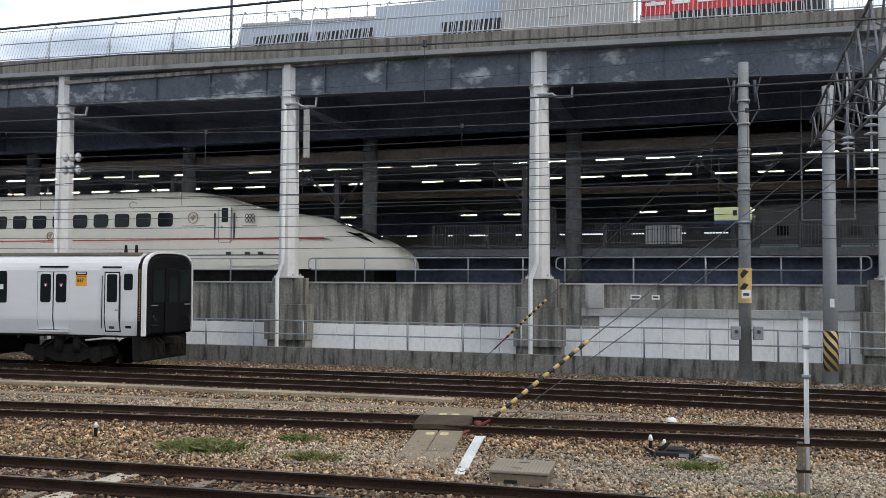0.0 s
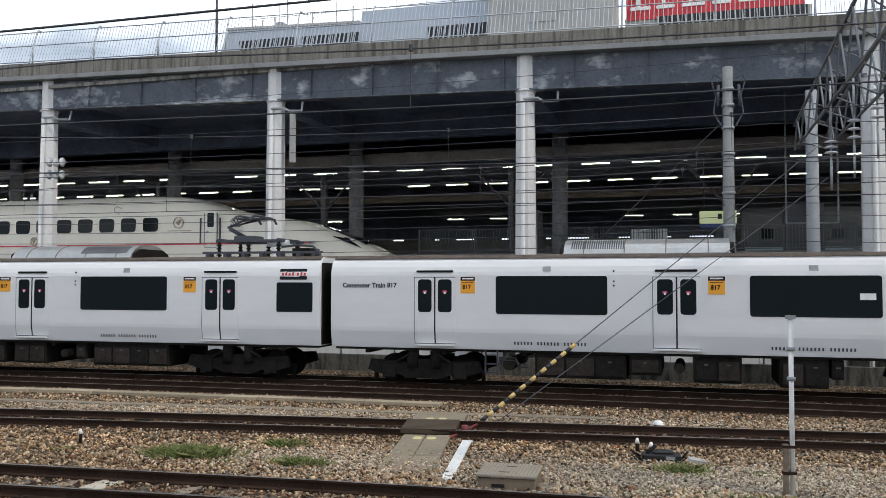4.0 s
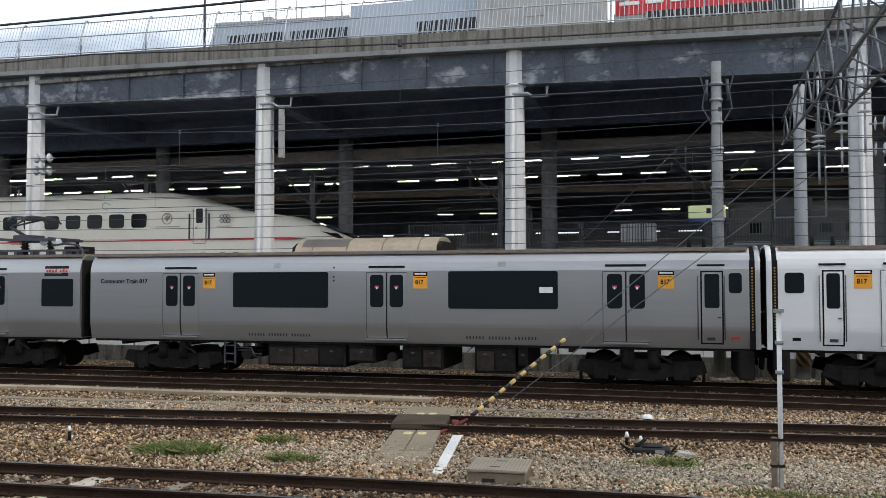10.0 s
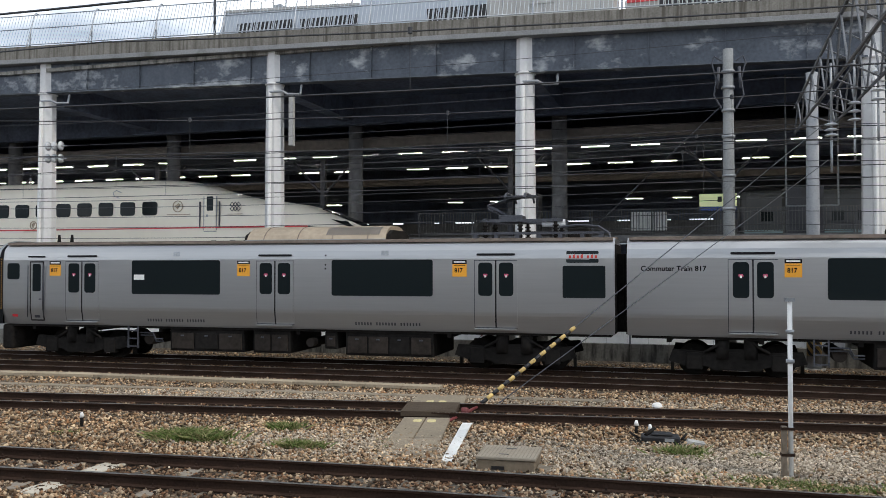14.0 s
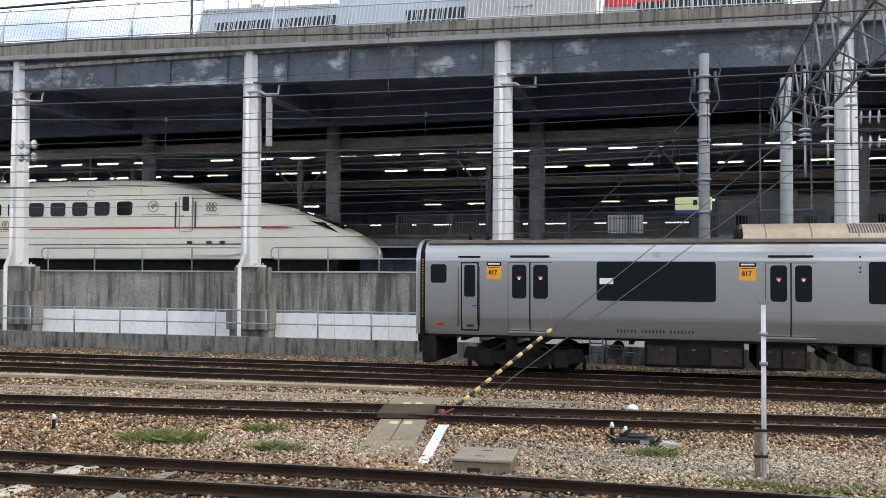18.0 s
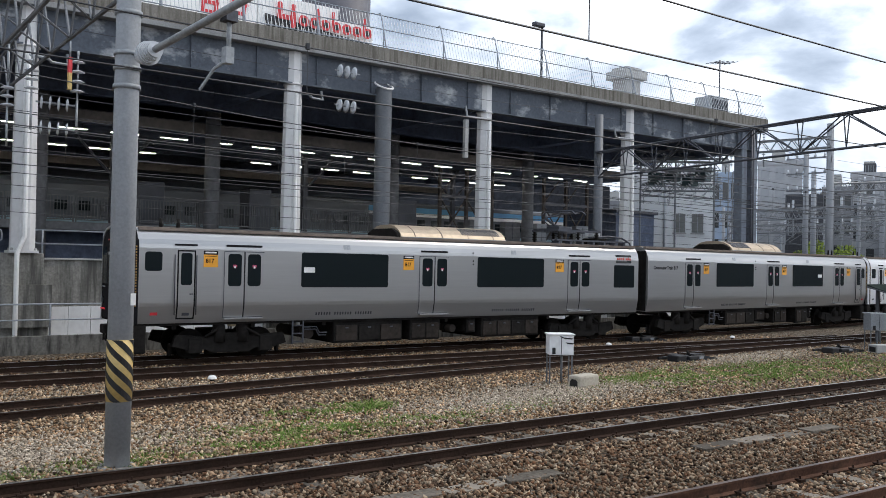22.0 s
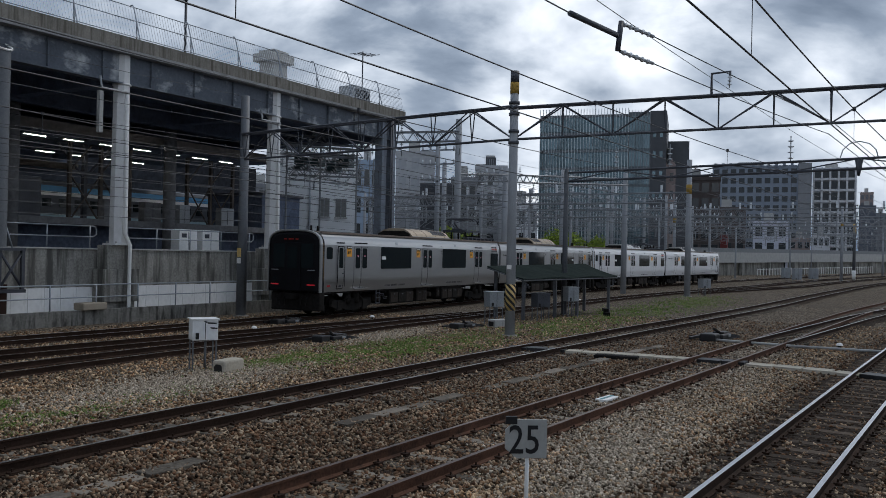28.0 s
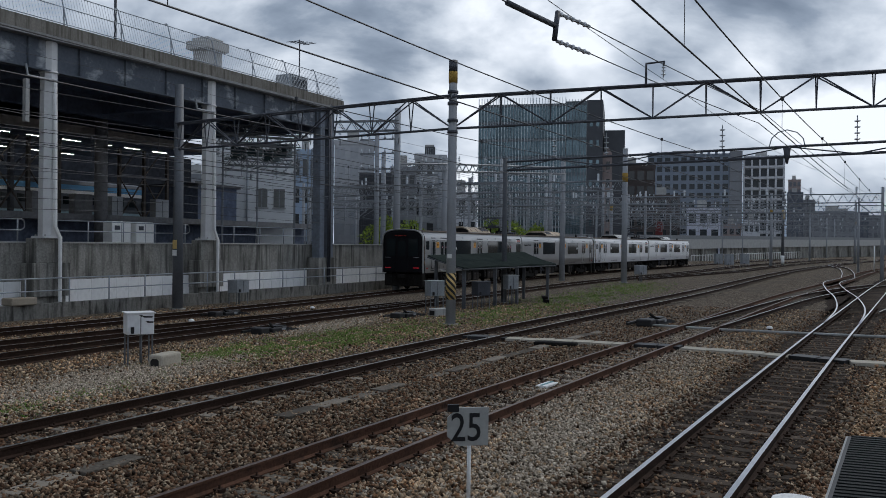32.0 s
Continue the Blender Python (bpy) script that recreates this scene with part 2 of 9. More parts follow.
M_SLEEPER_D = mat("oily_sleeper", (0.075, 0.058, 0.045), 0.92, 0, 0.25, 18, 0.3, each=0.7)
M_POLE = mat("concrete_pole", (0.30, 0.315, 0.335), 0.8, 0, 0.09, 25, 0.1, (1.6, 0.6, (3, 3, 0.3)), (0.25, 0.25, 0.25))
M_POLE_D = mat("dark_pole", (0.10, 0.105, 0.115), 0.7, 0, 0.15, 20)
M_BLACK = mat("black_paint", (0.012, 0.012, 0.014), 0.5, 0, 0.2, 20)
M_YELLOW = mat("yellow_paint", (0.58, 0.41, 0.15), 0.55, 0, 0.1, 20)
M_WHITE = mat("white_paint", (0.82, 0.82, 0.81), 0.5, 0, 0.05, 12)
M_RED = mat("red_paint", (0.60, 0.035, 0.045), 0.5, 0, 0.08, 12)
M_WIRE = mat("wire_metal", (0.05, 0.052, 0.058), 0.55, 0.4, 0.1, 40)
M_INSUL = mat("porcelain", (0.60, 0.63, 0.67), 0.25, 0, 0.06, 20)
M_SLAB = mat("walkway_slab", (0.26, 0.218, 0.163), 0.92, 0, 0.14, 24, 0.2, (2.6, 0.56), (0.14, 0.125, 0.105))
M_SILVER = mat("silver_body", (0.42, 0.424, 0.43), 0.28, 0.75, 0.02, 6, 0, stretch=(0.15, 1, 4))
M_CARWHITE = mat("white_body", (0.74, 0.745, 0.76), 0.22, 0, 0.02, 4, 0, stretch=(0.3, 1, 1))
M_CARDARK = mat("cab_black", (0.007, 0.007, 0.009), 0.72, 0, 0.15, 10)
M_UNDER = mat("underframe", (0.016, 0.0145, 0.0135), 0.9, 0, 0.3, 8, 0.1)
M_UNDER_L = mat("dusty_cover", (0.036, 0.030, 0.026), 0.85, 0, 0.25, 8, 0.1)
M_MAGENTA = mat("sticker_red", (0.55, 0.08, 0.16), 0.5, 0, 0.05, 20)
M_ROOF = mat("car_roof", (0.20, 0.165, 0.14), 0.8, 0, 0.15, 10)
M_ACBOX = mat("ac_metal", (0.40, 0.325, 0.24), 0.5, 0.35, 0.1, 8)
M_ACNEW = mat("ac_bright_metal", (0.5, 0.5, 0.49), 0.35, 0.7, 0.08, 8)
M_CARGLASS = glass("car_window", (0.012, 0.017, 0.019), 0.05)
M_CARGLASS.node_tree.nodes["Principled BSDF"].inputs["Specular IOR Level"].default_value = 0.18
M_ORANGE = mat("orange_plate", (0.85, 0.38, 0.03), 0.5, 0, 0.03, 10)
M_SHINK = mat("ivory_body", (0.88, 0.82, 0.705), 0.25, 0, 0.02, 3)
M_LAMP = glow("tube_light", (1.0, 0.95, 0.82), 100.0)
M_LED = glow("led_red", (0.45, 0.025, 0.012), 0.12)
M_TAIL = glow("tail_red", (1.0, 0.03, 0.05), 0.3)
M_CREAM = glow("sign_light", (0.75, 0.85, 0.5), 0.35)
M_BARS = mat("fence_bar", (0.50, 0.53, 0.56), 0.5, 0.4, 0.08, 20)


# ---------------------------------------------------------------- mesh helpers
def box(bm, x0, x1, y0, y1, z0, z1, bevel=0.0):
    vs = [bm.verts.new((x, y, z)) for x in (x0, x1) for y in (y0, y1) for z in (z0, z1)]
    fs = [bm.faces.new([vs[i] for i in q]) for q in ((0, 1, 3, 2), (4, 6, 7, 5), (0, 4, 5, 1), (2, 3, 7, 6), (0, 2, 6, 4), (1, 5, 7, 3))]
    if bevel:
        es = list({e for f in fs for e in f.edges})
        bmesh.ops.bevel(bm, geom=es, offset=bevel, segments=2, affect="EDGES", profile=0.5)
    return bm


def tube(bm, p, q, r0, r1=None, n=8, cap=True):
    p, q = Vector(p), Vector(q)
    r1 = r0 if r1 is None else r1
    d = (q - p).normalized()
    a = d.orthogonal().normalized()
    b = d.cross(a)
    rings = []
    for c, r in ((p, r0), (q, r1)):
        rings.append([bm.verts.new(c + a * (r * math.cos(2 * math.pi * i / n)) + b * (r * math.sin(2 * math.pi * i / n))) for i in range(n)])
    for i in range(n):
        f = bm.faces.new([rings[0][i], rings[0][(i + 1) % n], rings[1][(i + 1) % n], rings[1][i]])
        f.smooth = n > 6
    if cap:
        bm.faces.new(rings[0][::-1])
        bm.faces.new(rings[1])
    return bm


def pipe(bm, pts, r, n=6):
    """One bent tube through the points, with shared rings at the bends."""
    pts = [Vector(p) for p in pts]
    ds = [(b - a).normalized() for a, b in zip(pts[:-1], pts[1:])]
    side = ds[0].orthogonal().normalized()
    rings = []
    for i, p in enumerate(pts):
        d = (ds[max(i - 1, 0)] + ds[min(i, len(ds) - 1)]).normalized()
        side = (side - d * side.dot(d)).normalized()
        up = d.cross(side)
        rings.append([bm.verts.new(p + side * (r * math.cos(2 * math.pi * k / n)) + up * (r * math.sin(2 * math.pi * k / n))) for k in range(n)])
    for r0, r1 in zip(rings[:-1], rings[1:]):
        for k in range(n):
            bm.faces.new([r0[k], r0[(k + 1) % n], r1[(k + 1) % n], r1[k]])
    bm.faces.new(rings[0][::-1])
    bm.faces.new(rings[-1])
    return bm


def prism(bm, outline, lo, hi, axis="x", smooth=False):
    """Extrude a closed outline of (a, b) pairs along an axis."""
    def at(a, b, c):
        return {"x": (c, a, b), "y": (a, c, b), "z": (a, b, c)}[axis]
    r0 = [bm.verts.new(at(a, b, lo)) for a, b in outline]
    r1 = [bm.verts.new(at(a, b, hi)) for a, b in outline]
    n = len(outline)
    for i in range(n):
        f = bm.faces.new([r0[i], r0[(i + 1) % n], r1[(i + 1) % n], r1[i]])
        f.smooth = smooth
    bm.faces.new(r0[::-1])
    bm.faces.new(r1)
    return bm


def rrect(a0, a1, b0, b1, r, n=4):
    """Rounded rectangle outline."""
    pts = []
    for cx, cy, s in ((a1 - r, b1 - r, 0), (a0 + r, b1 - r, 1), (a0 + r, b0 + r, 2), (a1 - r, b0 + r, 3)):
        for i in range(n + 1):
            t = math.pi / 2 * (s + i / n)
            pts.append((cx + r * math.cos(t), cy + r * math.sin(t)))
    return pts


def finish(name, bm, material):
    bmesh.ops.recalc_face_normals(bm, faces=bm.faces)
    me = bpy.data.meshes.new(name)
    bm.to_mesh(me)
    bm.free()
    me.materials.append(material)
    return me


def B():
    return bmesh.new()


def part(name, bm, material, parent, label="", kind=""):
    ob = new(name, finish(name, bm, material) if isinstance(bm, bmesh.types.BMesh) else bm)
    ob.parent = parent
    return tagged(ob, label=label, kind=kind)


def thing(name, m, label, category, group="", kind=""):
    ob = new(name)
    ob.empty_display_size = 0.2
    ob.matrix_world = m
    return tagged(ob, label, category, group, kind)


def solid(name, bm, material, label, category, m=None, group="", kind=""):
    ob = new(name, finish(name, bm, material))
    if m is not None:
        ob.matrix_world = m
    return tagged(ob, label, category, group, kind)


def structure(name, bm, material, label, m=None):
    return solid(name, bm, material, label, name.split("_")[0], m, "", "structure")


def lettering(text, size, thick=0.004, wide=1.0):
    """A mesh of letters in the built-in font, standing in the x-z plane and facing -y."""
    cu = bpy.data.curves.new("letters", "FONT")
    cu.body, cu.size, cu.extrude, cu.resolution_u = text, size, thick / 2, 3
    cu.offset = 0.006 * size if size > 0.25 else 0.022 * size
    ob = bpy.data.objects.new("letters", cu)
    scene.collection.objects.link(ob)
    me = bpy.data.meshes.new_from_object(ob.evaluated_get(bpy.context.evaluated_depsgraph_get()))
    bpy.data.objects.remove(ob)
    me.transform(Matrix.Rotation(radians(90), 4, "X") @ Matrix.Diagonal((wide, 1, 1, 1)))
    return me


def letters(name, text, size, x, y, z, material, parent, wide=1.0):
    me = lettering(text, size, 0.004, wide)
    me.materials.clear()
    me.materials.append(material)
    ob = part(name, me, material, parent)
    ob.location = (x, y, z)
    return ob


# ---------------------------------------------------------------- lines of the tracks
class Line:
    """A track's centre line, by a table of x and y, with its length from x = 0."""

    def __init__(self, xs, ys):
        self.x, self.y = np.array(xs, float), np.array(ys, float)
        self.s = np.concatenate([[0], np.cumsum(np.hypot(np.diff(self.x), np.diff(self.y)))])
        self.s -= np.interp(0, self.x, self.s)

    def at(self, s):
        return float(np.interp(s, self.s, self.x)), float(np.interp(s, self.s, self.y))

    def yx(self, x):
        return float(np.interp(x, self.x, self.y))


def smooth_line(pts, step=1.0):
    """Cubic line through a few points (Catmull-Rom in x)."""
    X, Y = np.array(pts, float).T
    m = np.gradient(Y, X)
    xs, ys = [], []
    for i in range(len(X) - 1):
        h = X[i + 1] - X[i]
        for t in np.arange(0, 1, step / h):
            xs.append(X[i] + h * t)
            ys.append((2 * t**3 - 3 * t**2 + 1) * Y[i] + (t**3 - 2 * t**2 + t) * h * m[i] + (3 * t**2 - 2 * t**3) * Y[i + 1] + (t**3 - t**2) * h * m[i + 1])
    xs.append(X[-1])
    ys.append(Y[-1])
    return Line(xs, ys)


def line_by_slope(nodes, y0):
    xs = np.arange(-120, 261, 1.0)
    dy = np.interp(xs, *zip(*nodes))
    ys = np.concatenate([[0], np.cumsum((dy[1:] + dy[:-1]) / 2)])
    return Line(xs, ys + y0 - np.interp(0, xs, ys))


def gz(x, y):
    """Height of the ballast: level near the platform, a little lower towards the viaduct."""
    return -0.17 - 0.23 * min(max((y + 0.1 * x - 11) / 14, 0), 1)


T1 = line_by_slope([(-40, -0.079), (-15, -0.0854), (0, -0.1143), (12, -0.1479), (25, -0.1538), (40, -0.053), (60, -0.066), (85, -0.1746), (115, -0.1984), (150, -0.214)], 24.7)
T2 = smooth_line([(-70, 27.5), (-30, 24.2), (-10, 22.75), (2, 21.6), (10.6, 20.15), (18, 18.7), (25.4, 17.2), (31, 15.9), (38, 14.35)])
T3 = smooth_line([(-70, 16.0), (-13, 16.5), (0, 16.6), (8, 16.5), (17.8, 16.1), (25, 15.25), (31, 14.6), (38, 13.95), (50, 12.7), (63, 11.0), (74, 9.1), (93, 5.2), (129, -1), (171, -10), (240, -27)])
T4 = smooth_line([(-70, 15.0), (-25, 11.9), (-8.7, 11.0), (-2, 10.62), (9.4, 9.22), (12.6, 8.77), (23, 7.2), (32.7, 5.6), (39.7, 4.3), (50.4, 2.4), (72.6, -0.9), (110, -7), (170, -20), (240, -38)])
T5 = smooth_line([(-70, 11.5), (-25, 8.7), (0, 6.2), (13.5, 4.05), (20, 2.85), (28, 1.35), (38, -0.4), (53.5, -3.3), (70, -6.9), (110, -15), (170, -30), (240, -50)])
T6 = smooth_line([(-70, 9.0), (-25, 5.8), (0, 2.25), (9, 0.7), (16.6, -0.65), (29.6, -3.0), (38.7, -4.7), (71, -10.8), (110, -19), (170, -34), (240, -54)])


# ---------------------------------------------------------------- ground, ballast
def ground_sheet():
    xs = np.concatenate([[-1500, -600, -250, -120], np.arange(-70, 131, 2.0), [160, 220, 320, 600, 1500, 3000]])
    ys = np.concatenate([[-3000, -800, -250, -90, -40], np.arange(-24, 34.1, 1.0), [45, 80, 200, 600, 3000]])
    V = [(x, y, gz(x, y)) for x in xs for y in ys]
    n = len(ys)
    Fc = [(i * n + j, (i + 1) * n + j, (i + 1) * n + j + 1, i * n + j + 1) for i in range(len(xs) - 1) for j in range(n - 1)]
    me = bpy.data.meshes.new("ground")
    me.from_pydata(V, [], Fc)
    me.materials.append(ground_material())
    tagged(new("ground", me), "stony brown and grey railway ballast ground with weeds", "ground", "", "structure")


def ground_material():
    m = bpy.data.materials.new("ballast_ground")
    m.use_nodes = True
    nt = m.node_tree
    N, b = nt.nodes.new, nt.nodes["Principled BSDF"]
    b.inputs["Roughness"].default_value, b.inputs["Specular IOR Level"].default_value = 0.95, 0.08
    tc = N("ShaderNodeTexCoord")
    vo = N("ShaderNodeTexVoronoi")
    vo.inputs["Scale"].default_value = 17.0
    ramp = N("ShaderNodeValToRGB")
    cols = [(0.022, 0.016, 0.012), (0.16, 0.118, 0.082), (0.04, 0.031, 0.024), (0.36, 0.31, 0.25), (0.03, 0.023, 0.017)]
    e = ramp.color_ramp.elements
    while len(e) < len(cols):
        e.new(0.5)
    for i, c in enumerate(cols):
        e[i].position, e[i].color = i / 4, (*c, 1)
    sep = N("ShaderNodeSeparateColor")
    nt.links.new(tc.outputs["Object"], vo.inputs["Vector"])
    nt.links.new(vo.outputs["Color"], sep.inputs[0])
    nt.links.new(sep.outputs[0], ramp.inputs[0])
    big = N("ShaderNodeTexNoise")
    big.inputs["Scale"].default_value, big.inputs["Detail"].default_value = 0.35, 5.0
    nt.links.new(tc.outputs["Object"], big.inputs["Vector"])
    rm = N("ShaderNodeMapRange")
    rm.inputs["From Min"].default_value, rm.inputs["From Max"].default_value = 0.50, 0.66
    nt.links.new(big.outputs["Fac"], rm.inputs["Value"])
    mx = N("ShaderNodeMixRGB")
    mx.blend_type, mx.inputs[2].default_value = "MIX", (0.105, 0.09, 0.072, 1)
    mu = N("ShaderNodeMath")
    mu.operation, mu.inputs[1].default_value = "MULTIPLY", 0.5
    nt.links.new(rm.outputs[0], mu.inputs[0])
    nt.links.new(mu.outputs[0], mx.inputs[0])
    nt.links.new(ramp.outputs[0], mx.inputs[1])
    nt.links.new(mx.outputs[0], b.inputs["Base Color"])
    bp = N("ShaderNodeBump")
    bp.inputs["Strength"].default_value, bp.inputs["Distance"].default_value = 1.0, 0.07
    nt.links.new(vo.outputs["Distance"], bp.inputs["Height"])
    nt.links.new(bp.outputs[0], b.inputs["Normal"])
    return m


ground_sheet()


# ---------------------------------------------------------------- tracks
RAIL = [(-0.062, 0.0), (0.062, 0.0), (0.062, 0.012), (0.010, 0.03), (0.010, 0.115), (0.032, 0.125), (0.032, 0.152), (-0.032, 0.152), (-0.032, 0.125), (-0.010, 0.115), (-0.010, 0.03), (-0.062, 0.012)]


def sweep_mesh(name, line, off, x0, x1, outline, mats, top=(), step=2.0, lift=0.0):
    xs = np.append(np.arange(x0, x1, step), x1)
    V, Fc, mi = [], [], []
    n = len(outline)
    for x in xs:
        y, d = line.yx(x), (line.yx(x + 0.5) - line.yx(x - 0.5))
        l = math.hypot(1, d)
        nx, ny = -d / l, 1 / l
        z = gz(x, y) + 0.018 + lift
        for a, b in outline:
            V.append((x + nx * (off + a), y + ny * (off + a), z + b))
    for i in range(len(xs) - 1):
        for k in range(n):
            Fc.append((i * n + k, i * n + (k + 1) % n, (i + 1) * n + (k + 1) % n, (i + 1) * n + k))
            mi.append(1 if k in top else 0)
    me = bpy.data.meshes.new(name)
    me.from_pydata(V, [], Fc)
    for q in mats:
        me.materials.append(q)
    me.polygons.foreach_set("material_index", mi)
    bm = B()
    bm.from_mesh(me)
    bmesh.ops.recalc_face_normals(bm, faces=bm.faces)
    bm.to_mesh(me)
    bm.free()
    return me


def sleeper_mesh(material):
    bm = box(B(), -0.11, 0.11, -1.0, 1.0, -0.14, 0.012, 0.012)
    return finish("sleeper", bm, material)


SLEEPER, SLEEPER_D = sleeper_mesh(M_SLEEPER), sleeper_mesh(M_SLEEPER_D)


def clip_mesh():
    bm = B()
    box(bm, -0.05, 0.05, 0.04, 0.14, 0.0, 0.035)
    tube(bm, (0, 0.09, 0.03), (0, 0.09, 0.075), 0.014, n=5)
    return finish("clip", bm, M_RUST)


CLIP = clip_mesh()


def track(line, x0, x1, label, shine=False, ties=None, clips=None, pitch=0.62, side=None):
    t = thing("railway_track", Matrix.Identity(4), label, "railway track", "railway tracks of the yard")
    head = M_SHINE if shine else M_RUSTTOP if side else M_RAILTOP
    for off in (-0.565, 0.565):
        me = sweep_mesh("rail", line, off, x0, x1, RAIL, (side or M_RUST, head), top=(6,))
        part("rail", me, None, t)
    def placed(x):
        y, d = line.yx(x), line.yx(x + 0.5) - line.yx(x - 0.5)
        return y, math.atan(d)
    if ties:
        for i, x in enumerate(np.arange(ties[0], ties[1], pitch)):
            y, a = placed(x)
            ob = part("sleeper", SLEEPER_D if shine else SLEEPER, None, t)
            ob.matrix_local = Matrix.Translation((x, y, gz(x, y) + random.uniform(0.0, 0.006))) @ Matrix.Rotation(a + random.uniform(-0.02, 0.02), 4, "Z")
    if clips:
        V, Fc = [], []
        src = [v.co.copy() for v in CLIP.vertices]
        pol = [tuple(p.vertices) for p in CLIP.polygons]
        for x in np.arange(clips[0], clips[1], pitch):
            y, a = placed(x)
            for off in (-0.565, 0.565):
                for sgn in (1, -1):
                    mm = Matrix.Translation((x, y, gz(x, y) + 0.015)) @ Matrix.Rotation(a, 4, "Z") @ Matrix.Translation((0, off, 0)) @ Matrix.Diagonal((1, sgn, 1, 1))
                    base = len(V)
                    V += [tuple(mm @ c) for c in src]
                    Fc += [tuple(base + k for k in p) for p in pol]
        me = bpy.data.meshes.new("rail_fastening")
        me.from_pydata(V, [], Fc)
        me.materials.append(M_RUST)
        part("rail_fastening", me, None, t, "", "stuff")
    return t


def track_bed(line, x0, x1, half, material, label, seed):
    """Low shoulder of stained ballast under a track, with an uneven edge."""
    xs = np.arange(x0, x1 + 0.1, 0.8)
    rng = np.random.default_rng(seed)
    V, Fc = [], []
    for x in xs:
        y, d = line.yx(x), line.yx(x + 0.5) - line.yx(x - 0.5)
        for k, o in enumerate((-half - 0.25, -half, -0.4, 0.4, half, half + 0.25)):
            oo = o + (rng.uniform(-0.12, 0.12) if abs(o) > 0.5 else 0)
            V.append((x - d * oo, y + oo, gz(x, y) + (0.005 if abs(o) <= half else -0.03)))
    for i in range(len(xs) - 1):
        for k in range(5):
            Fc.append((i * 6 + k, (i + 1) * 6 + k, (i + 1) * 6 + k + 1, i * 6 + k + 1))
    me = bpy.data.meshes.new("track_bed")
    me.from_pydata(V, [], Fc)
    me.materials.append(material)
    tagged(new("ground_track_bed", me), label, "ground", "", "structure")


def bed_material(name, cols, scale=17.0):
    m = ground_material()
    m.name = name
    for n in m.node_tree.nodes:
        if n.type == "VALTORGB":
            for e, c in zip(n.color_ramp.elements, cols):
                e.color = (*c, 1)
        if n.type == "MIX_RGB":
            n.inputs[2].default_value = (*cols[2], 1)
    return m


M_OILY = bed_material("oily_ballast", [(0.018, 0.013, 0.011), (0.05, 0.036, 0.028), (0.032, 0.024, 0.019), (0.085, 0.065, 0.05), (0.025, 0.018, 0.015)])


def beds():
    oily = M_OILY
    brown = bed_material("brown_ballast", [(0.02, 0.014, 0.011), (0.065, 0.045, 0.033), (0.032, 0.023, 0.018), (0.15, 0.115, 0.087), (0.024, 0.018, 0.014)])
    track_bed(T1, -70, 240, 1.15, oily, "dark oily ballast under the busy track", 1)
    track_bed(T2, -70, 38, 1.1, oily, "dark oily ballast under the joining track", 2)
    track_bed(T3, -70, 240, 0.75, oily, "dark stained ballast under a rusty track", 3)
    track_bed(T4, -60, 240, 0.95, brown, "brown stained ballast under a rusty track", 4)
    track_bed(T5, -40, 240, 0.95, brown, "brown stained ballast under a red-brown track", 5)
    track_bed(T6, -20, 240, 1.15, oily, "brown stained ballast under the polished track", 6)


def all_tracks():
    beds()
    track(T1, -70, 240, "busy rail track beside the viaduct kerb, polished far rail", True)
    track(T2, -70, 38, "rusty rail track joining its neighbour at a turnout")
    track(T3, -70, 240, "brown rusty rail track crossed by a walkway")
    track(T4, -60, 240, "rusty rail track on half-buried sleepers in brown ballast", False, (-14, 60), (-14, 44))
    track(T5, -40, 240, "red-brown rusty rail track on sleepers beside the speed sign", False, (-9, 70), (2, 44), 0.62, M_RUST_R)
    track(T6, -20, 240, "polished rail track on sleepers beside the platform end", True, (-9, 75), (3, 44), 0.6)
    for near, off, x0, label in ((T3, -4.3, 72, "rusty siding between the running tracks far along the yard"), (T6, -4.3, 40, "rusty siding beyond the platform end")):
        xs = np.arange(x0, 241, 3.0)
        track(Line(xs, [near.yx(x) + off * (0.35 + 0.65 * min((x - x0) / 30, 1)) for x in xs]), x0, 240, label)
    # crossover between the two nearest tracks
    xo = smooth_line([(33, T6.yx(33)), (40, -4.75), (50, -5.75), (62, -6.4), (74, -7.5), (84, T5.yx(84))])
    track_bed(xo, 36, 82, 1.0, M_OILY, "dark stained ballast under the crossover", 7)
    track(xo, 33, 84, "polished curved crossover rails between two tracks", True)
    xo2 = smooth_line([(84, T5.yx(84)), (100, -11.6), (125, -13.9), (150, -15.2), (168, T4.yx(168))])
    track(xo2, 84, 168, "polished curved crossover rails further along the yard", True)
    xo3 = smooth_line([(30, T5.yx(30)), (38, -0.8), (50, -3.6), (62, -7.2), (72, T6.yx(72))])
    track_bed(xo3, 31, 70, 0.95, M_OILY, "dark stained ballast under the turnout rails", 8)
    track(xo3, 30, 72, "rusty turnout rails leaving the middle track")


# ---------------------------------------------------------------- viaduct (own frame: u along it, v away from the yard)
VA = math.atan(-0.125)
VM = Matrix.Translation((0, 28.5, 0)) @ Matrix.Rotation(VA, 4, "Z")
U0, U1 = -75.0, 48.6
# the deck edge falls gently towards its middle
VML = VM @ Matrix.Translation((8, 0, -0.26)) @ Matrix.Rotation(0.0212, 4, "Y") @ Matrix.Translation((-8, 0, 0))
VMR = VM @ Matrix.Translation((8, 0, -0.26)) @ Matrix.Rotation(-0.009, 4, "Y") @ Matrix.Translation((-8, 0, 0))
PILLARS = (-72.0, -62.0, -52.0, -42.0, -32.2, -21.94, -11.59, -1.99, 8.98, 18.15, 27.5, 36.9)


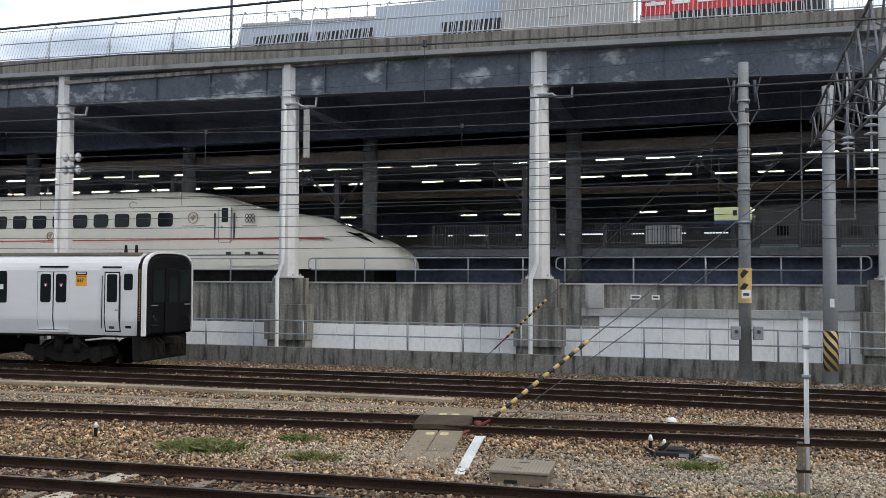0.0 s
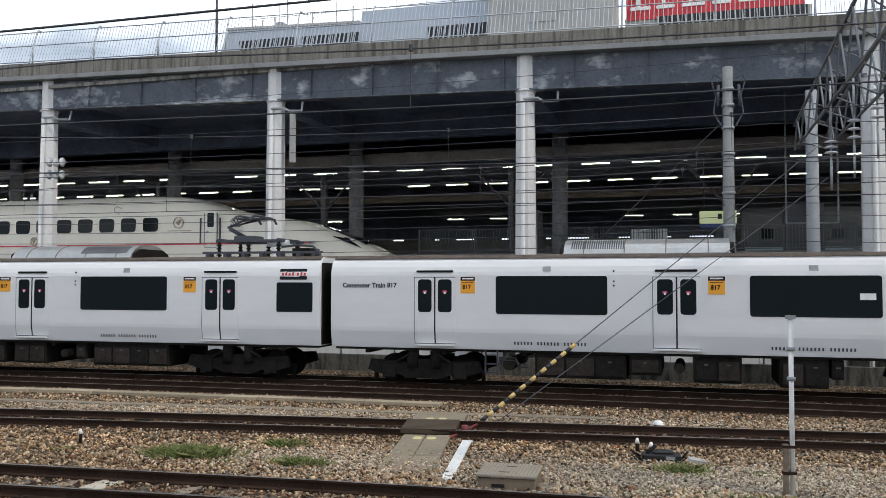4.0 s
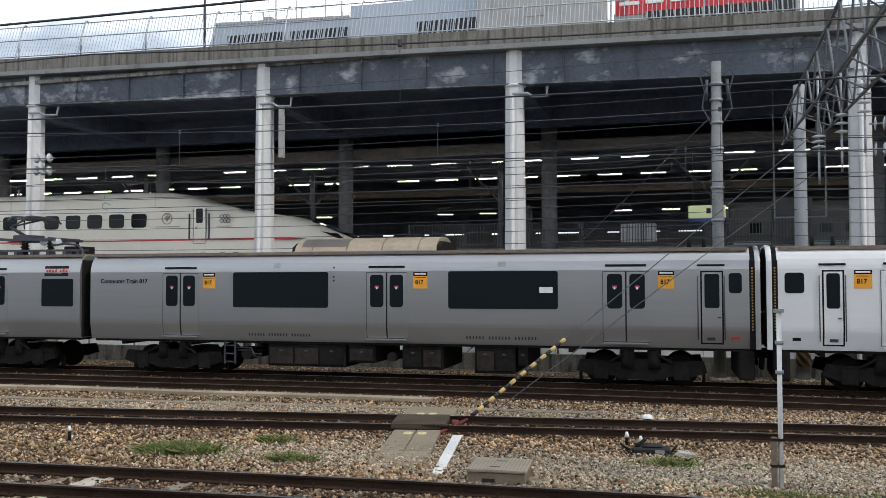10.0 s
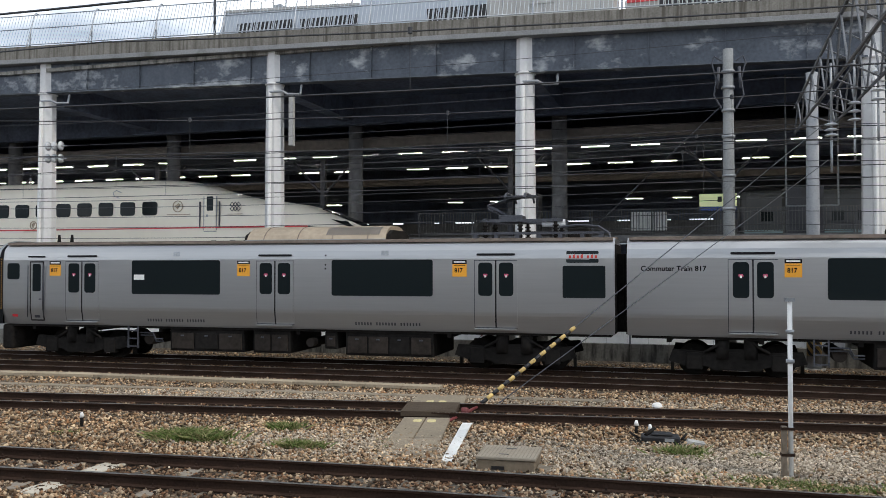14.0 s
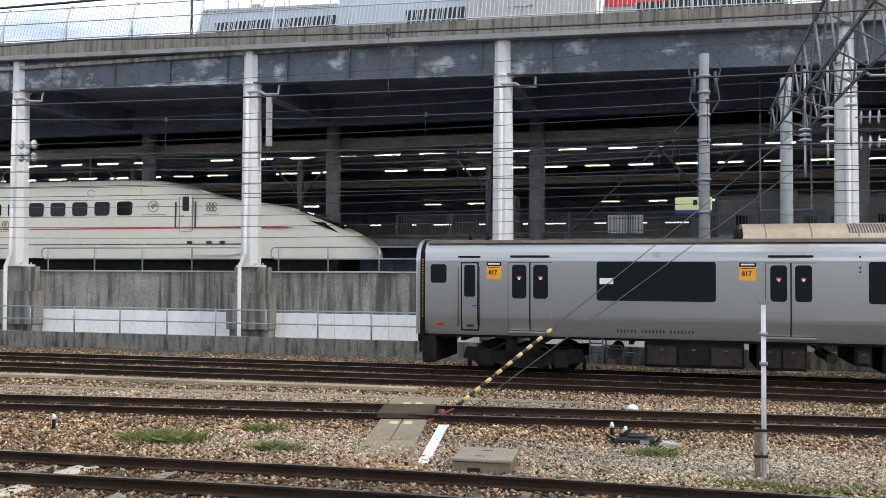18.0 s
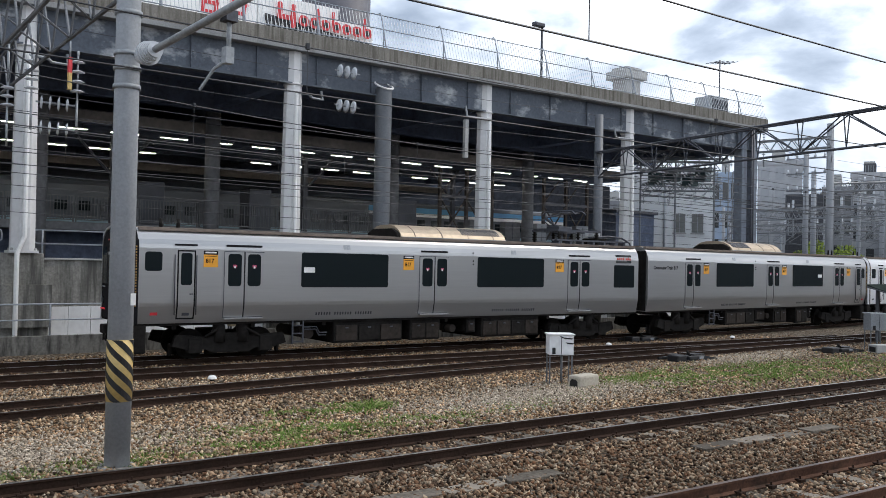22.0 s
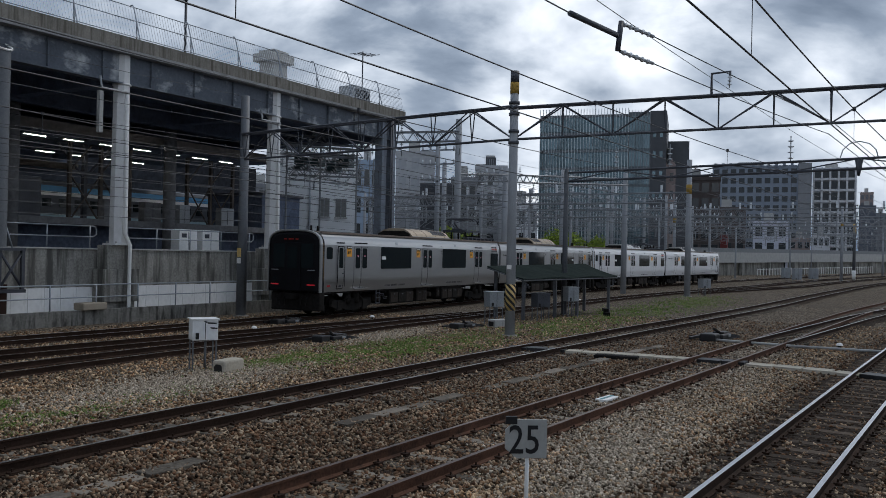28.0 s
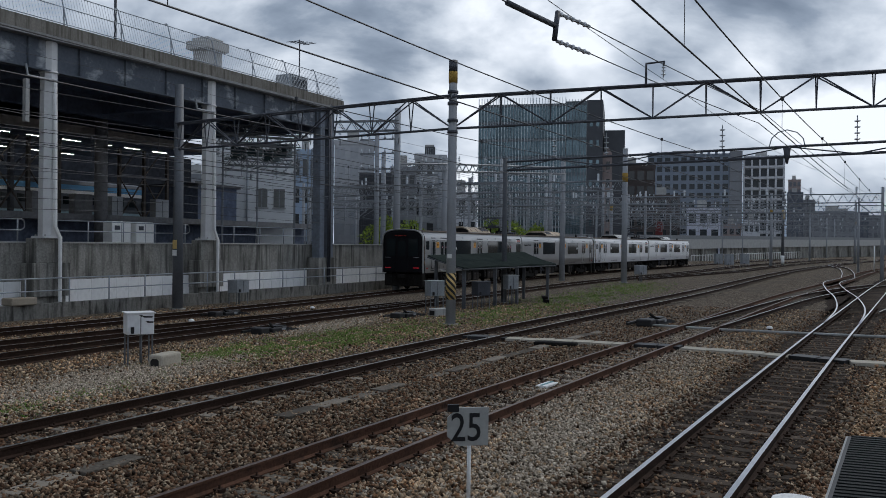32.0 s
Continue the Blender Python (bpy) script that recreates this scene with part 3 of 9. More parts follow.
def kerb_and_wall():
    structure("wall_kerb", box(B(), U0, 66, 0.0, 0.22, -0.7, 0.17, 0.01), M_KERB, "low stained concrete kerb wall along the tracks", VM)
    structure("floor_passage", box(B(), U0, 66, 0.22, 1.4, -0.7, -0.35), M_CONC_L, "narrow concrete passage behind the kerb wall", VM)
    # main retaining wall: concrete above, white panels below
    structure("wall_retaining", box(B(), U0, 66, 1.46, 2.0, -0.6, 2.50), M_CONC, "weathered streaky concrete retaining wall of the viaduct", VM)
    w = structure("wall_panelling", box(B(), U0, 66, 1.445, 1.457, -0.5, 0.98), M_CONC_L, "row of white wall panels below the concrete", VM)
    ledge = structure("trim_ledge", box(B(), -0.6, 8.3, 1.33, 1.46, 1.44, 1.72, 0.01), M_CONC_L, "pale concrete ledge above the white panels", VM)
    me = finish("panel", prism(B(), [(0.008, -0.5), (0.692, -0.5), (0.692, 0.985), (0.008, 0.985)], 1.40, 1.444, "y"), M_TILE)
    tall = finish("panel", prism(B(), [(0.008, -0.5), (0.692, -0.5), (0.692, 1.44), (0.008, 1.44)], 1.40, 1.444, "y"), M_TILE)
    for i in range(-32, 90):
        u = i * 0.7
        p = part("panel", tall if -0.4 < u < 7.7 else me, None, w)
        p.location = (u, 0, 0)
    structure("wall_coping", box(B(), U0, 66, 1.40, 2.05, 2.50, 2.56, 0.01), M_CONC_L, "thin concrete coping on the retaining wall", VM)
    for u, wd in ((0.15, 0.62), (8.0, 0.55)):
        structure("wall_pier", box(B(), u - wd / 2 - 0.3, u + wd / 2 - 0.3, 1.28, 1.46, 1.72, 2.52, 0.01), M_CONC_L, "pale concrete pier block on the wall", VM)
    for s, wd in ((1.05, 0.34), (1.75, 0.26)):
        ob = solid("small_sign_plate", box(B(), s, s + wd, 1.435, 1.455, 2.02, 2.18), M_WHITE, "small white plate with dark marks on the concrete wall", "sign", VM)
        part("mark", box(B(), s + 0.04, s + wd - 0.04, 1.43, 1.434, 2.07, 2.13), M_STEEL_D, ob)


def railing(name, us, v, z0, z1, mids, label, r=0.024):
    t = thing(name, VM, label, "railing", "railings of the viaduct")
    for u in us:
        part("post", tube(B(), (u, v, z0), (u, v, z1), r * 1.25), M_RAILING, t)
    part("top_rail", tube(B(), (us[0] - 0.15, v, z1), (us[-1] + 0.15, v, z1), r * 1.1), M_RAILING, t)
    for m in mids:
        part("middle_rail", tube(B(), (us[0] - 0.15, v - 0.01, m), (us[-1] + 0.15, v - 0.01, m), r), M_RAILING, t)
    return t


def railings():
    k = [-14.57 + 2.02 * i for i in range(-24, 40)]
    railing("kerb_railing", k, 0.1, 0.17, 1.14, (0.66,), "grey steel railing standing on the kerb wall")
    for a, b in zip(PILLARS[3:], PILLARS[4:] + (47.2,)):
        n = 5
        us = [a + 0.75 + (b - a - 1.5) * i / (n - 1) for i in range(n)]
        t = railing("viaduct_railing", us, 1.75, 2.56, 3.46, (3.02,), "grey steel railing with rounded ends on the retaining wall")
        for u, sg in ((us[0], -1), (us[-1], 1)):
            bm = B()
            pts = [(u + sg * 0.15, 1.75, 3.46)] + [(u + sg * (0.15 + 0.16 * math.sin(q)), 1.75, 3.30 + 0.16 * math.cos(q)) for q in (0.5, 1.0, 1.57)] + [(u + sg * 0.31, 1.75, 3.12), (u + sg * 0.15, 1.75, 3.02)]
            part("end_bend", pipe(bm, pts, 0.026), M_RAILING, t)


def pillar(u):
    t = thing("viaduct_pillar", VM @ Matrix.Translation((u, 0.95, 0)), "tall white painted octagonal pillar on a concrete plinth with a drain pipe", "pillar", "viaduct pillars")
    zt = 10.62 - 0.26 + (0.0212 * (8 - u) if u < 8 else 0.009 * (u - 8))
    o = [(0.36 * math.cos(math.pi * (i + 0.5) / 4), 0.36 * math.sin(math.pi * (i + 0.5) / 4)) for i in range(8)]
    bm = B()
    lo = [bm.verts.new((a * 1.05, b * 1.05, 2.78)) for a, b in o]
    hi = [bm.verts.new((a * 0.90, b * 0.90, zt)) for a, b in o]
    for i in range(8):
        bm.faces.new([lo[i], lo[(i + 1) % 8], hi[(i + 1) % 8], hi[i]])
    bm.faces.new(lo[::-1])
    bm.faces.new(hi)
    part("shaft", bm, M_PILLAR, t)
    part("collar", tube(B(), (0, 0, zt - 1.25), (0, 0, zt - 1.17), 0.385, n=8), M_PILLAR, t)
    bm = box(B(), -0.42, 0.42, -0.35, 0.45, 2.70, 2.78, 0.01)
    part("base_plate", bm, M_PILLAR, t)
    for i in range(4):
        a = (-0.34, -0.34 + 0.02, 0.34, 0.34)[i]
        b = (-0.28, 0.3, -0.28, 0.3)[i]
        part("bolt", tube(B(), (a, b, 2.78), (a, b, 2.86), 0.05, 0.03, n=6), M_CONC_L, t)
    part("plinth", box(B(), -0.62, 0.62, -0.12, 0.5, 1.72, 2.70, 0.02), M_CONC, t)
    part("lower_block", box(B(), -0.85, 0.85, -0.3, 0.46, 0.38, 1.72, 0.02), M_CONC, t)
    part("foot", box(B(), -0.8, 0.8, -0.12, 0.46, -0.35, 0.38, 0.02), M_CONC, t)
    ze = zt - 1.55
    foot = 0.22 if u > 12 else -0.22
    part("drain_pipe", pipe(B(), [(-0.02, -0.35, ze), (-0.02, -0.42, 5.0), (-0.02, -0.44, 3.2), (foot, -0.46, 2.7), (foot, -0.46, 0.05)], 0.075, 8), M_WHITE, t)
    if u < 20:
        elbow = [(-0.02, -0.38, ze), (0.5, -0.38, ze), (0.66, -0.3, ze - 0.1), (1.15, -0.2, ze - 0.1), (1.15, -0.1, ze + 0.25)]
    else:
        elbow = [(0.05, -0.38, ze), (-0.9, -0.38, ze - 0.02), (-1.25, -0.35, ze), (-1.3, -0.3, ze + 0.45)]
    part("pipe_elbow", pipe(B(), elbow, 0.05, 8), M_STEEL, t)
    if u in (-11.59, 27.5):
        du = 0.8 if u < 0 else -1.2
        part("drop_pipe", box(B(), du - 0.09, du + 0.09, -0.3, -0.12, 7.2, ze - 0.12, 0.01), M_CONC_L, t)


def viaduct_body():
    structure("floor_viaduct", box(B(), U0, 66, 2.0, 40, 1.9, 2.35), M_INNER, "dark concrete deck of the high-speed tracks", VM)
    # deck underside and beams carry the hall's shade in their colour
    structure("ceiling_slab", box(B(), U0, U1 - 0.6, 0.9, 46, 10.3, 10.66), M_SHADE_CONC, "underside of the parking deck, shade in its colour", VM)
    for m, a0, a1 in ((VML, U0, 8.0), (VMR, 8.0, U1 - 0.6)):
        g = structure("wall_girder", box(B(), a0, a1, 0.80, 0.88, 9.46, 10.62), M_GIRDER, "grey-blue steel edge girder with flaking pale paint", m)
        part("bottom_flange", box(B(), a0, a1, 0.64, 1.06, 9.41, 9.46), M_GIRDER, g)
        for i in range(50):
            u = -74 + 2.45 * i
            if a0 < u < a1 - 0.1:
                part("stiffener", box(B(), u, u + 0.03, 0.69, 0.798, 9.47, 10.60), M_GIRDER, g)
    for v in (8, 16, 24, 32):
        structure("ceiling_beam", box(B(), U0, U1 - 0.8, v, v + 0.5, 9.2, 10.3), M_SHADE_CONC, "ceiling beam under the deck, shade in its colour", VM)
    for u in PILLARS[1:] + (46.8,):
        structure("ceiling_crossbeam", box(B(), u - 0.3, u + 0.3, 1.5, 40, 9.35, 10.3), M_SHADE_CONC, "crossbeam under the deck, shade in its colour", VM)
    for m, a0, a1 in ((VML, U0, 8.0), (VMR, 8.0, U1)):
        p = structure("wall_parapet", box(B(), a0, a1, 0.42, 0.66, 10.80, 11.32, 0.015), M_PARAPET, "rain-streaked concrete parapet of the parking deck", m)
        part("lower_lip", box(B(), a0, a1, 0.40, 0.95, 10.62, 10.798, 0.01), M_LIP, p)
    structure("floor_parking", box(B(), U0, U1, 0.66, 46, 10.66, 10.80), M_CONC, "concrete parking deck floor", VM)
    # square end tower of the deck
    t = thing("end_column", VM @ Matrix.Translation((47.2, 0.9, 0)), "grey-blue paired steel end columns of the parking deck with pipes", "column")
    for du, w2 in ((-0.62, 0.24), (0.35, 0.27)):
        part("shaft", box(B(), du - w2, du + w2, -0.25, 0.3, 0.0, 11.35 if du > 0 else 10.5, 0.03), mat("end_steel", (0.17, 0.195, 0.235), 0.65, 0, 0.14, 6, 0.05, (0.8, 0.55, (2, 2, 0.2)), (0.10, 0.11, 0.13)), t)
    for du in (-0.25, -0.08):
        part("pipe", tube(B(), (du, -0.45, 0.3), (du, -0.45, 11.0), 0.06), M_STEEL_D, t)
    part("plinth", box(B(), -1.1, 0.85, -0.35, 0.5, -0.3, 1.75, 0.02), M_CONC, t)


def deck_fence():
    for m, a0, a1 in ((VML, U0, 8.0), (VMR, 8.0, U1)):
        t = thing("deck_fence", m, "tall steel fence with fine bars leaning inwards on the deck edge", "fence", "deck fences")
        us = [-73.9 + 3.0 * i for i in range(60) if a0 <= -73.9 + 3.0 * i < a1 - 0.2]
        for u in us:
            part("stay", pipe(B(), [(u, 0.50, 11.3), (u, 0.74, 12.15), (u, 0.92, 12.75), (u, 1.0, 12.84), (u, 1.12, 12.83)], 0.032), M_RAILING, t)
            part("upright", tube(B(), (u, 0.70, 11.2), (u, 0.73, 12.15), 0.03), M_RAILING, t)
        e0, e1 = a0 + (0 if a0 > 0 else 2), a1
        for v, z in ((0.52, 11.40), (0.74, 12.13), (0.92, 12.74)):
            part("rail", tube(B(), (e0, v, z), (e1, v, z), 0.022), M_RAILING, t)
        V, Fc = [], []
        for u in np.arange(e0, e1, 0.15):
            for (v0, z0), (v1, z1) in (((0.53, 11.4), (0.75, 12.13)), ((0.75, 12.13), (0.93, 12.74))):
                k = len(V)
                w2 = 0.010
                V += [(u - w2, v0, z0), (u + w2, v0, z0), (u + w2, v1, z1), (u - w2, v1, z1), (u - w2, v0 + w2, z0), (u + w2, v0 + w2, z0), (u + w2, v1 + w2, z1), (u - w2, v1 + w2, z1)]
                Fc += [(k, k + 1, k + 2, k + 3), (k + 5, k + 4, k + 7, k + 6), (k, k + 3, k + 7, k + 4), (k + 1, k + 5, k + 6, k + 2)]
        me = bpy.data.meshes.new("mesh_infill")
        me.from_pydata(V, [], Fc)
        me.materials.append(M_BARS)
        part("mesh_infill", me, None, t, "", "stuff")


all_tracks()
kerb_and_wall()
railings()
for _u in PILLARS:
    pillar(_u)
viaduct_body()
deck_fence()


# ---------------------------------------------------------------- commuter train, four cars
RAILZ = 0.17
SIDE = 1.40
L_CAR = 19.45


def car_section():
    """Body outline (y, z), z from the rail."""
    right = [(SIDE - 0.105, 1.07), (SIDE - 0.09, 1.12), (SIDE - 0.083, 1.16), (SIDE - 0.022, 1.46), (SIDE - 0.007, 1.54), (SIDE, 1.64), (SIDE, 3.12), (SIDE - 0.014, 3.22), (SIDE - 0.05, 3.36), (SIDE - 0.11, 3.48), (SIDE - 0.2, 3.58), (SIDE - 0.32, 3.66)]
    return right + [(-a, b) for a, b in right[::-1]]


def side_at(z):
    """Half width of the body at height z."""
    zs, ys = zip(*sorted((b, a) for a, b in car_section()[:12]))
    return float(np.interp(z, zs, ys))


def flush(bm, outline, depth0, depth1):
    """A panel on the near side (y = -SIDE): outline in (x, z), following the slight curve of the side."""
    lo, hi = min(b for a, b in outline), max(b for a, b in outline)
    cuts = [lo] + [z for z in (1.46, 1.54, 1.64) if lo + 0.03 < z < hi - 0.03] + [hi]
    if len(cuts) > 2 and len(outline) == 4:
        x0, x1 = min(a for a, b in outline), max(a for a, b in outline)
        for z0, z1 in zip(cuts[:-1], cuts[1:]):
            flush(bm, [(x0, z0), (x1, z0), (x1, z1), (x0, z1)], depth0, depth1)
        return bm
    n = len(outline)
    r0 = [bm.verts.new((a, -side_at(b) - depth0, b)) for a, b in outline]
    r1 = [bm.verts.new((a, -side_at(b) - depth1, b)) for a, b in outline]
    for i in range(n):
        bm.faces.new([r0[i], r0[(i + 1) % n], r1[(i + 1) % n], r1[i]])
    bm.faces.new(r1)
    bm.faces.new(r0[::-1])
    return bm


def pair(name, car, material, fn):
    """The same piece on both sides of a car."""
    for k in (1, -1):
        g = fn(B())
        bmesh.ops.transform(g, matrix=Matrix.Diagonal((1, k, 1, 1)), verts=g.verts)
        part(name, g, material, car)


def double_door(car, x0, x1, body):
    w = (x1 - x0) / 2
    d = part("door", flush(B(), [(x0, 1.16), (x1, 1.16), (x1, 3.10), (x0, 3.10)], -0.02, 0.006), body, car)
    part("door_frame", flush(B(), [(x0 + 0.012, 1.2), (x1 - 0.012, 1.2), (x1 - 0.012, 3.08), (x0 + 0.012, 3.08)], 0.0, 0.009), M_STEEL_D, d)
    for k in (0, 1):
        a = x0 + k * w
        part("leaf", flush(B(), [(a + 0.03, 1.22), (a + w - 0.012, 1.22), (a + w - 0.012, 3.06), (a + 0.03, 3.06)], 0.0, 0.016), body, d)
        wx = a + 0.13 if k == 0 else a + 0.10
        part("door_window", flush(B(), rrect(wx, wx + 0.40, 2.09, 3.01, 0.09), 0.010, 0.020), M_CARGLASS, d)
        s = part("sticker", flush(B(), rrect(wx + 0.14, wx + 0.26, 2.63, 2.70, 0.02), 0.018, 0.023), M_MAGENTA, d, "small red and white sticker")
        part("sticker_field", flush(B(), rrect(wx + 0.175, wx + 0.225, 2.60, 2.665, 0.012), 0.020, 0.026), M_WHITE, s)
    part("door_gap", flush(B(), [(x0 + w - 0.012, 1.2), (x0 + w + 0.012, 1.2), (x0 + w + 0.012, 3.08), (x0 + w - 0.012, 3.08)], 0.006, 0.019), M_CARDARK, d)
    part("step", box(B(), x0 + 0.04, x1 - 0.04, -SIDE - 0.05, -SIDE + 0.05, 1.15, 1.19, 0.005), body, d)
    part("header", flush(B(), rrect(x0 + 0.08, x1 - 0.08, 3.205, 3.265, 0.02), 0.0, 0.03), M_CARDARK, d)


def crew_door(car, x0, x1, body):
    d = part("crew_door", flush(B(), [(x0, 1.16), (x1, 1.16), (x1, 3.10), (x0, 3.10)], -0.02, 0.006), body, car)
    part("door_frame", flush(B(), [(x0 + 0.10, 1.18), (x1 - 0.06, 1.18), (x1 - 0.06, 3.08), (x0 + 0.10, 3.08)], 0.0, 0.009), M_CARDARK, d)
    part("leaf", flush(B(), [(x0 + 0.14, 1.22), (x1 - 0.1, 1.22), (x1 - 0.1, 3.04), (x0 + 0.14, 3.04)], 0.0, 0.016), body, d)
    part("door_window", flush(B(), rrect(x0 + 0.2, x1 - 0.16, 2.12, 3.0, 0.06), 0.010, 0.020), M_CARGLASS, d)
    for a in (x0 + 0.02, x1 - 0.05):
        part("grab_rail", tube(B(), (a + 0.015, -side_at(2.0) - 0.03, 1.3), (a + 0.015, -side_at(2.9) - 0.03, 2.95), 0.014), M_STEEL_D, d)
    part("handle", box(B(), x1 - 0.22, x1 - 0.12, -SIDE - 0.035, -SIDE, 1.86, 1.89), M_STEEL_D, d)
    part("vent", flush(B(), rrect(x0 + 0.26, x0 + 0.46, 1.28, 1.36, 0.01), 0.014, 0.02), M_STEEL_D, d)
    part("header", flush(B(), rrect(x0 + 0.02, x1 - 0.02, 3.20, 3.25, 0.02), 0.0, 0.03), M_CARDARK, d)


def big_window(car, x0, x1):
    pair("window", car, M_CARGLASS, lambda b: flush(b, rrect(x0, x1, 2.06, 3.10, 0.07), -0.01, 0.008))


def car_plate(car, x0, x1):
    p = part("series_plate", flush(B(), [(x0, 2.62), (x1, 2.62), (x1, 2.97), (x0, 2.97)], 0.0, 0.008), M_ORANGE, car, "orange series plate with black top")
    part("plate_top", flush(B(), [(x0, 2.972), (x1, 2.972), (x1, 3.08), (x0, 3.08)], 0.0, 0.009), M_CARDARK, p)
    part("plate_caption", flush(B(), [(x0 + 0.04, 3.01), (x1 - 0.04, 3.01), (x1 - 0.04, 3.05), (x0 + 0.04, 3.05)], 0.006, 0.011), M_WHITE, p)
    letters("series_number", "817", 0.17, x0 + 0.06, -side_at(2.75) - 0.011, 2.74, M_CARDARK, p, 0.92)
    part("plate_line", flush(B(), [(x0 + 0.04, 2.92), (x1 - 0.04, 2.92), (x1 - 0.04, 2.935), (x0 + 0.04, 2.935)], 0.006, 0.011), M_CARDARK, p)


def wordmark(car, x0, x1, z, hgt, material, words):
    """Company name as plain bars, one for each letter."""
    bm = B()
    n = sum(words) + len(words) - 1
    w = (x1 - x0) / n
    x = x0
    for k in words:
        for _ in range(k):
            flush(bm, [(x, z), (x + w * 0.45, z), (x + w * 0.45, z + hgt), (x, z + hgt)], 0.0, 0.005)
            x += w
        x += w
    part("wordmark", bm, material, car, "", "stuff")


def bogie(car, x, wheels):
    f = part("bogie", box(B(), x - 0.3, x + 0.3, -1.1, 1.1, 0.4, 0.75), M_UNDER, car)
    for y in (-1.05, 1.05):
        part("side_frame", prism(B(), [(x - 1.7, 0.42), (x - 1.3, 0.30), (x - 0.75, 0.30), (x - 0.5, 0.20), (x + 0.5, 0.20), (x + 0.75, 0.30), (x + 1.3, 0.30), (x + 1.7, 0.42), (x + 1.6, 0.72), (x + 0.7, 0.66), (x - 0.7, 0.66), (x - 1.6, 0.72)], y - 0.07, y + 0.07, "y"), M_UNDER, f)
    for sx in (-1, 1):
        part("axle_box", box(B(), x + sx * 1.05 - 0.2, x + sx * 1.05 + 0.2, -1.16, -0.9, 0.2, 0.64, 0.03), M_UNDER, f)
        part("brake_gear", box(B(), x + sx * 0.5 - 0.16, x + sx * 0.5 + 0.16, -0.95, -0.7, 0.14, 0.5, 0.03), M_UNDER, f)
        part("guard_iron", box(B(), x + sx * 1.62 - 0.04, x + sx * 1.62 + 0.04, -0.7, -0.55, 0.12, 0.45), M_UNDER, f)
        part("spring", tube(B(), (x + sx * 0.35, -1.05, 0.5), (x + sx * 0.35, -1.05, 0.98), 0.18, n=10), M_UNDER, f)
        part("damper", tube(B(), (x + sx * 0.8, -1.18, 0.66), (x + sx * 0.3, -1.18, 0.95), 0.04), M_UNDER, f)
        bm = B()
        for s in (-1, 1):
            tube(bm, (0, s * 0.50, 0), (0, s * 0.63, 0), 0.43, n=20)
            for q in range(4):
                a = q * math.pi / 2
                tube(bm, (0.24 * math.cos(a), s * 0.63, 0.24 * math.sin(a)), (0.24 * math.cos(a), s * 0.645, 0.24 * math.sin(a)), 0.05, n=6)
        tube(bm, (0, -0.8, 0), (0, 0.8, 0), 0.08)
        wh = part("wheelset", bm, M_UNDER, car)
        wh.location = (x + sx * 1.05, 0, 0.43)
        wheels.append(wh)


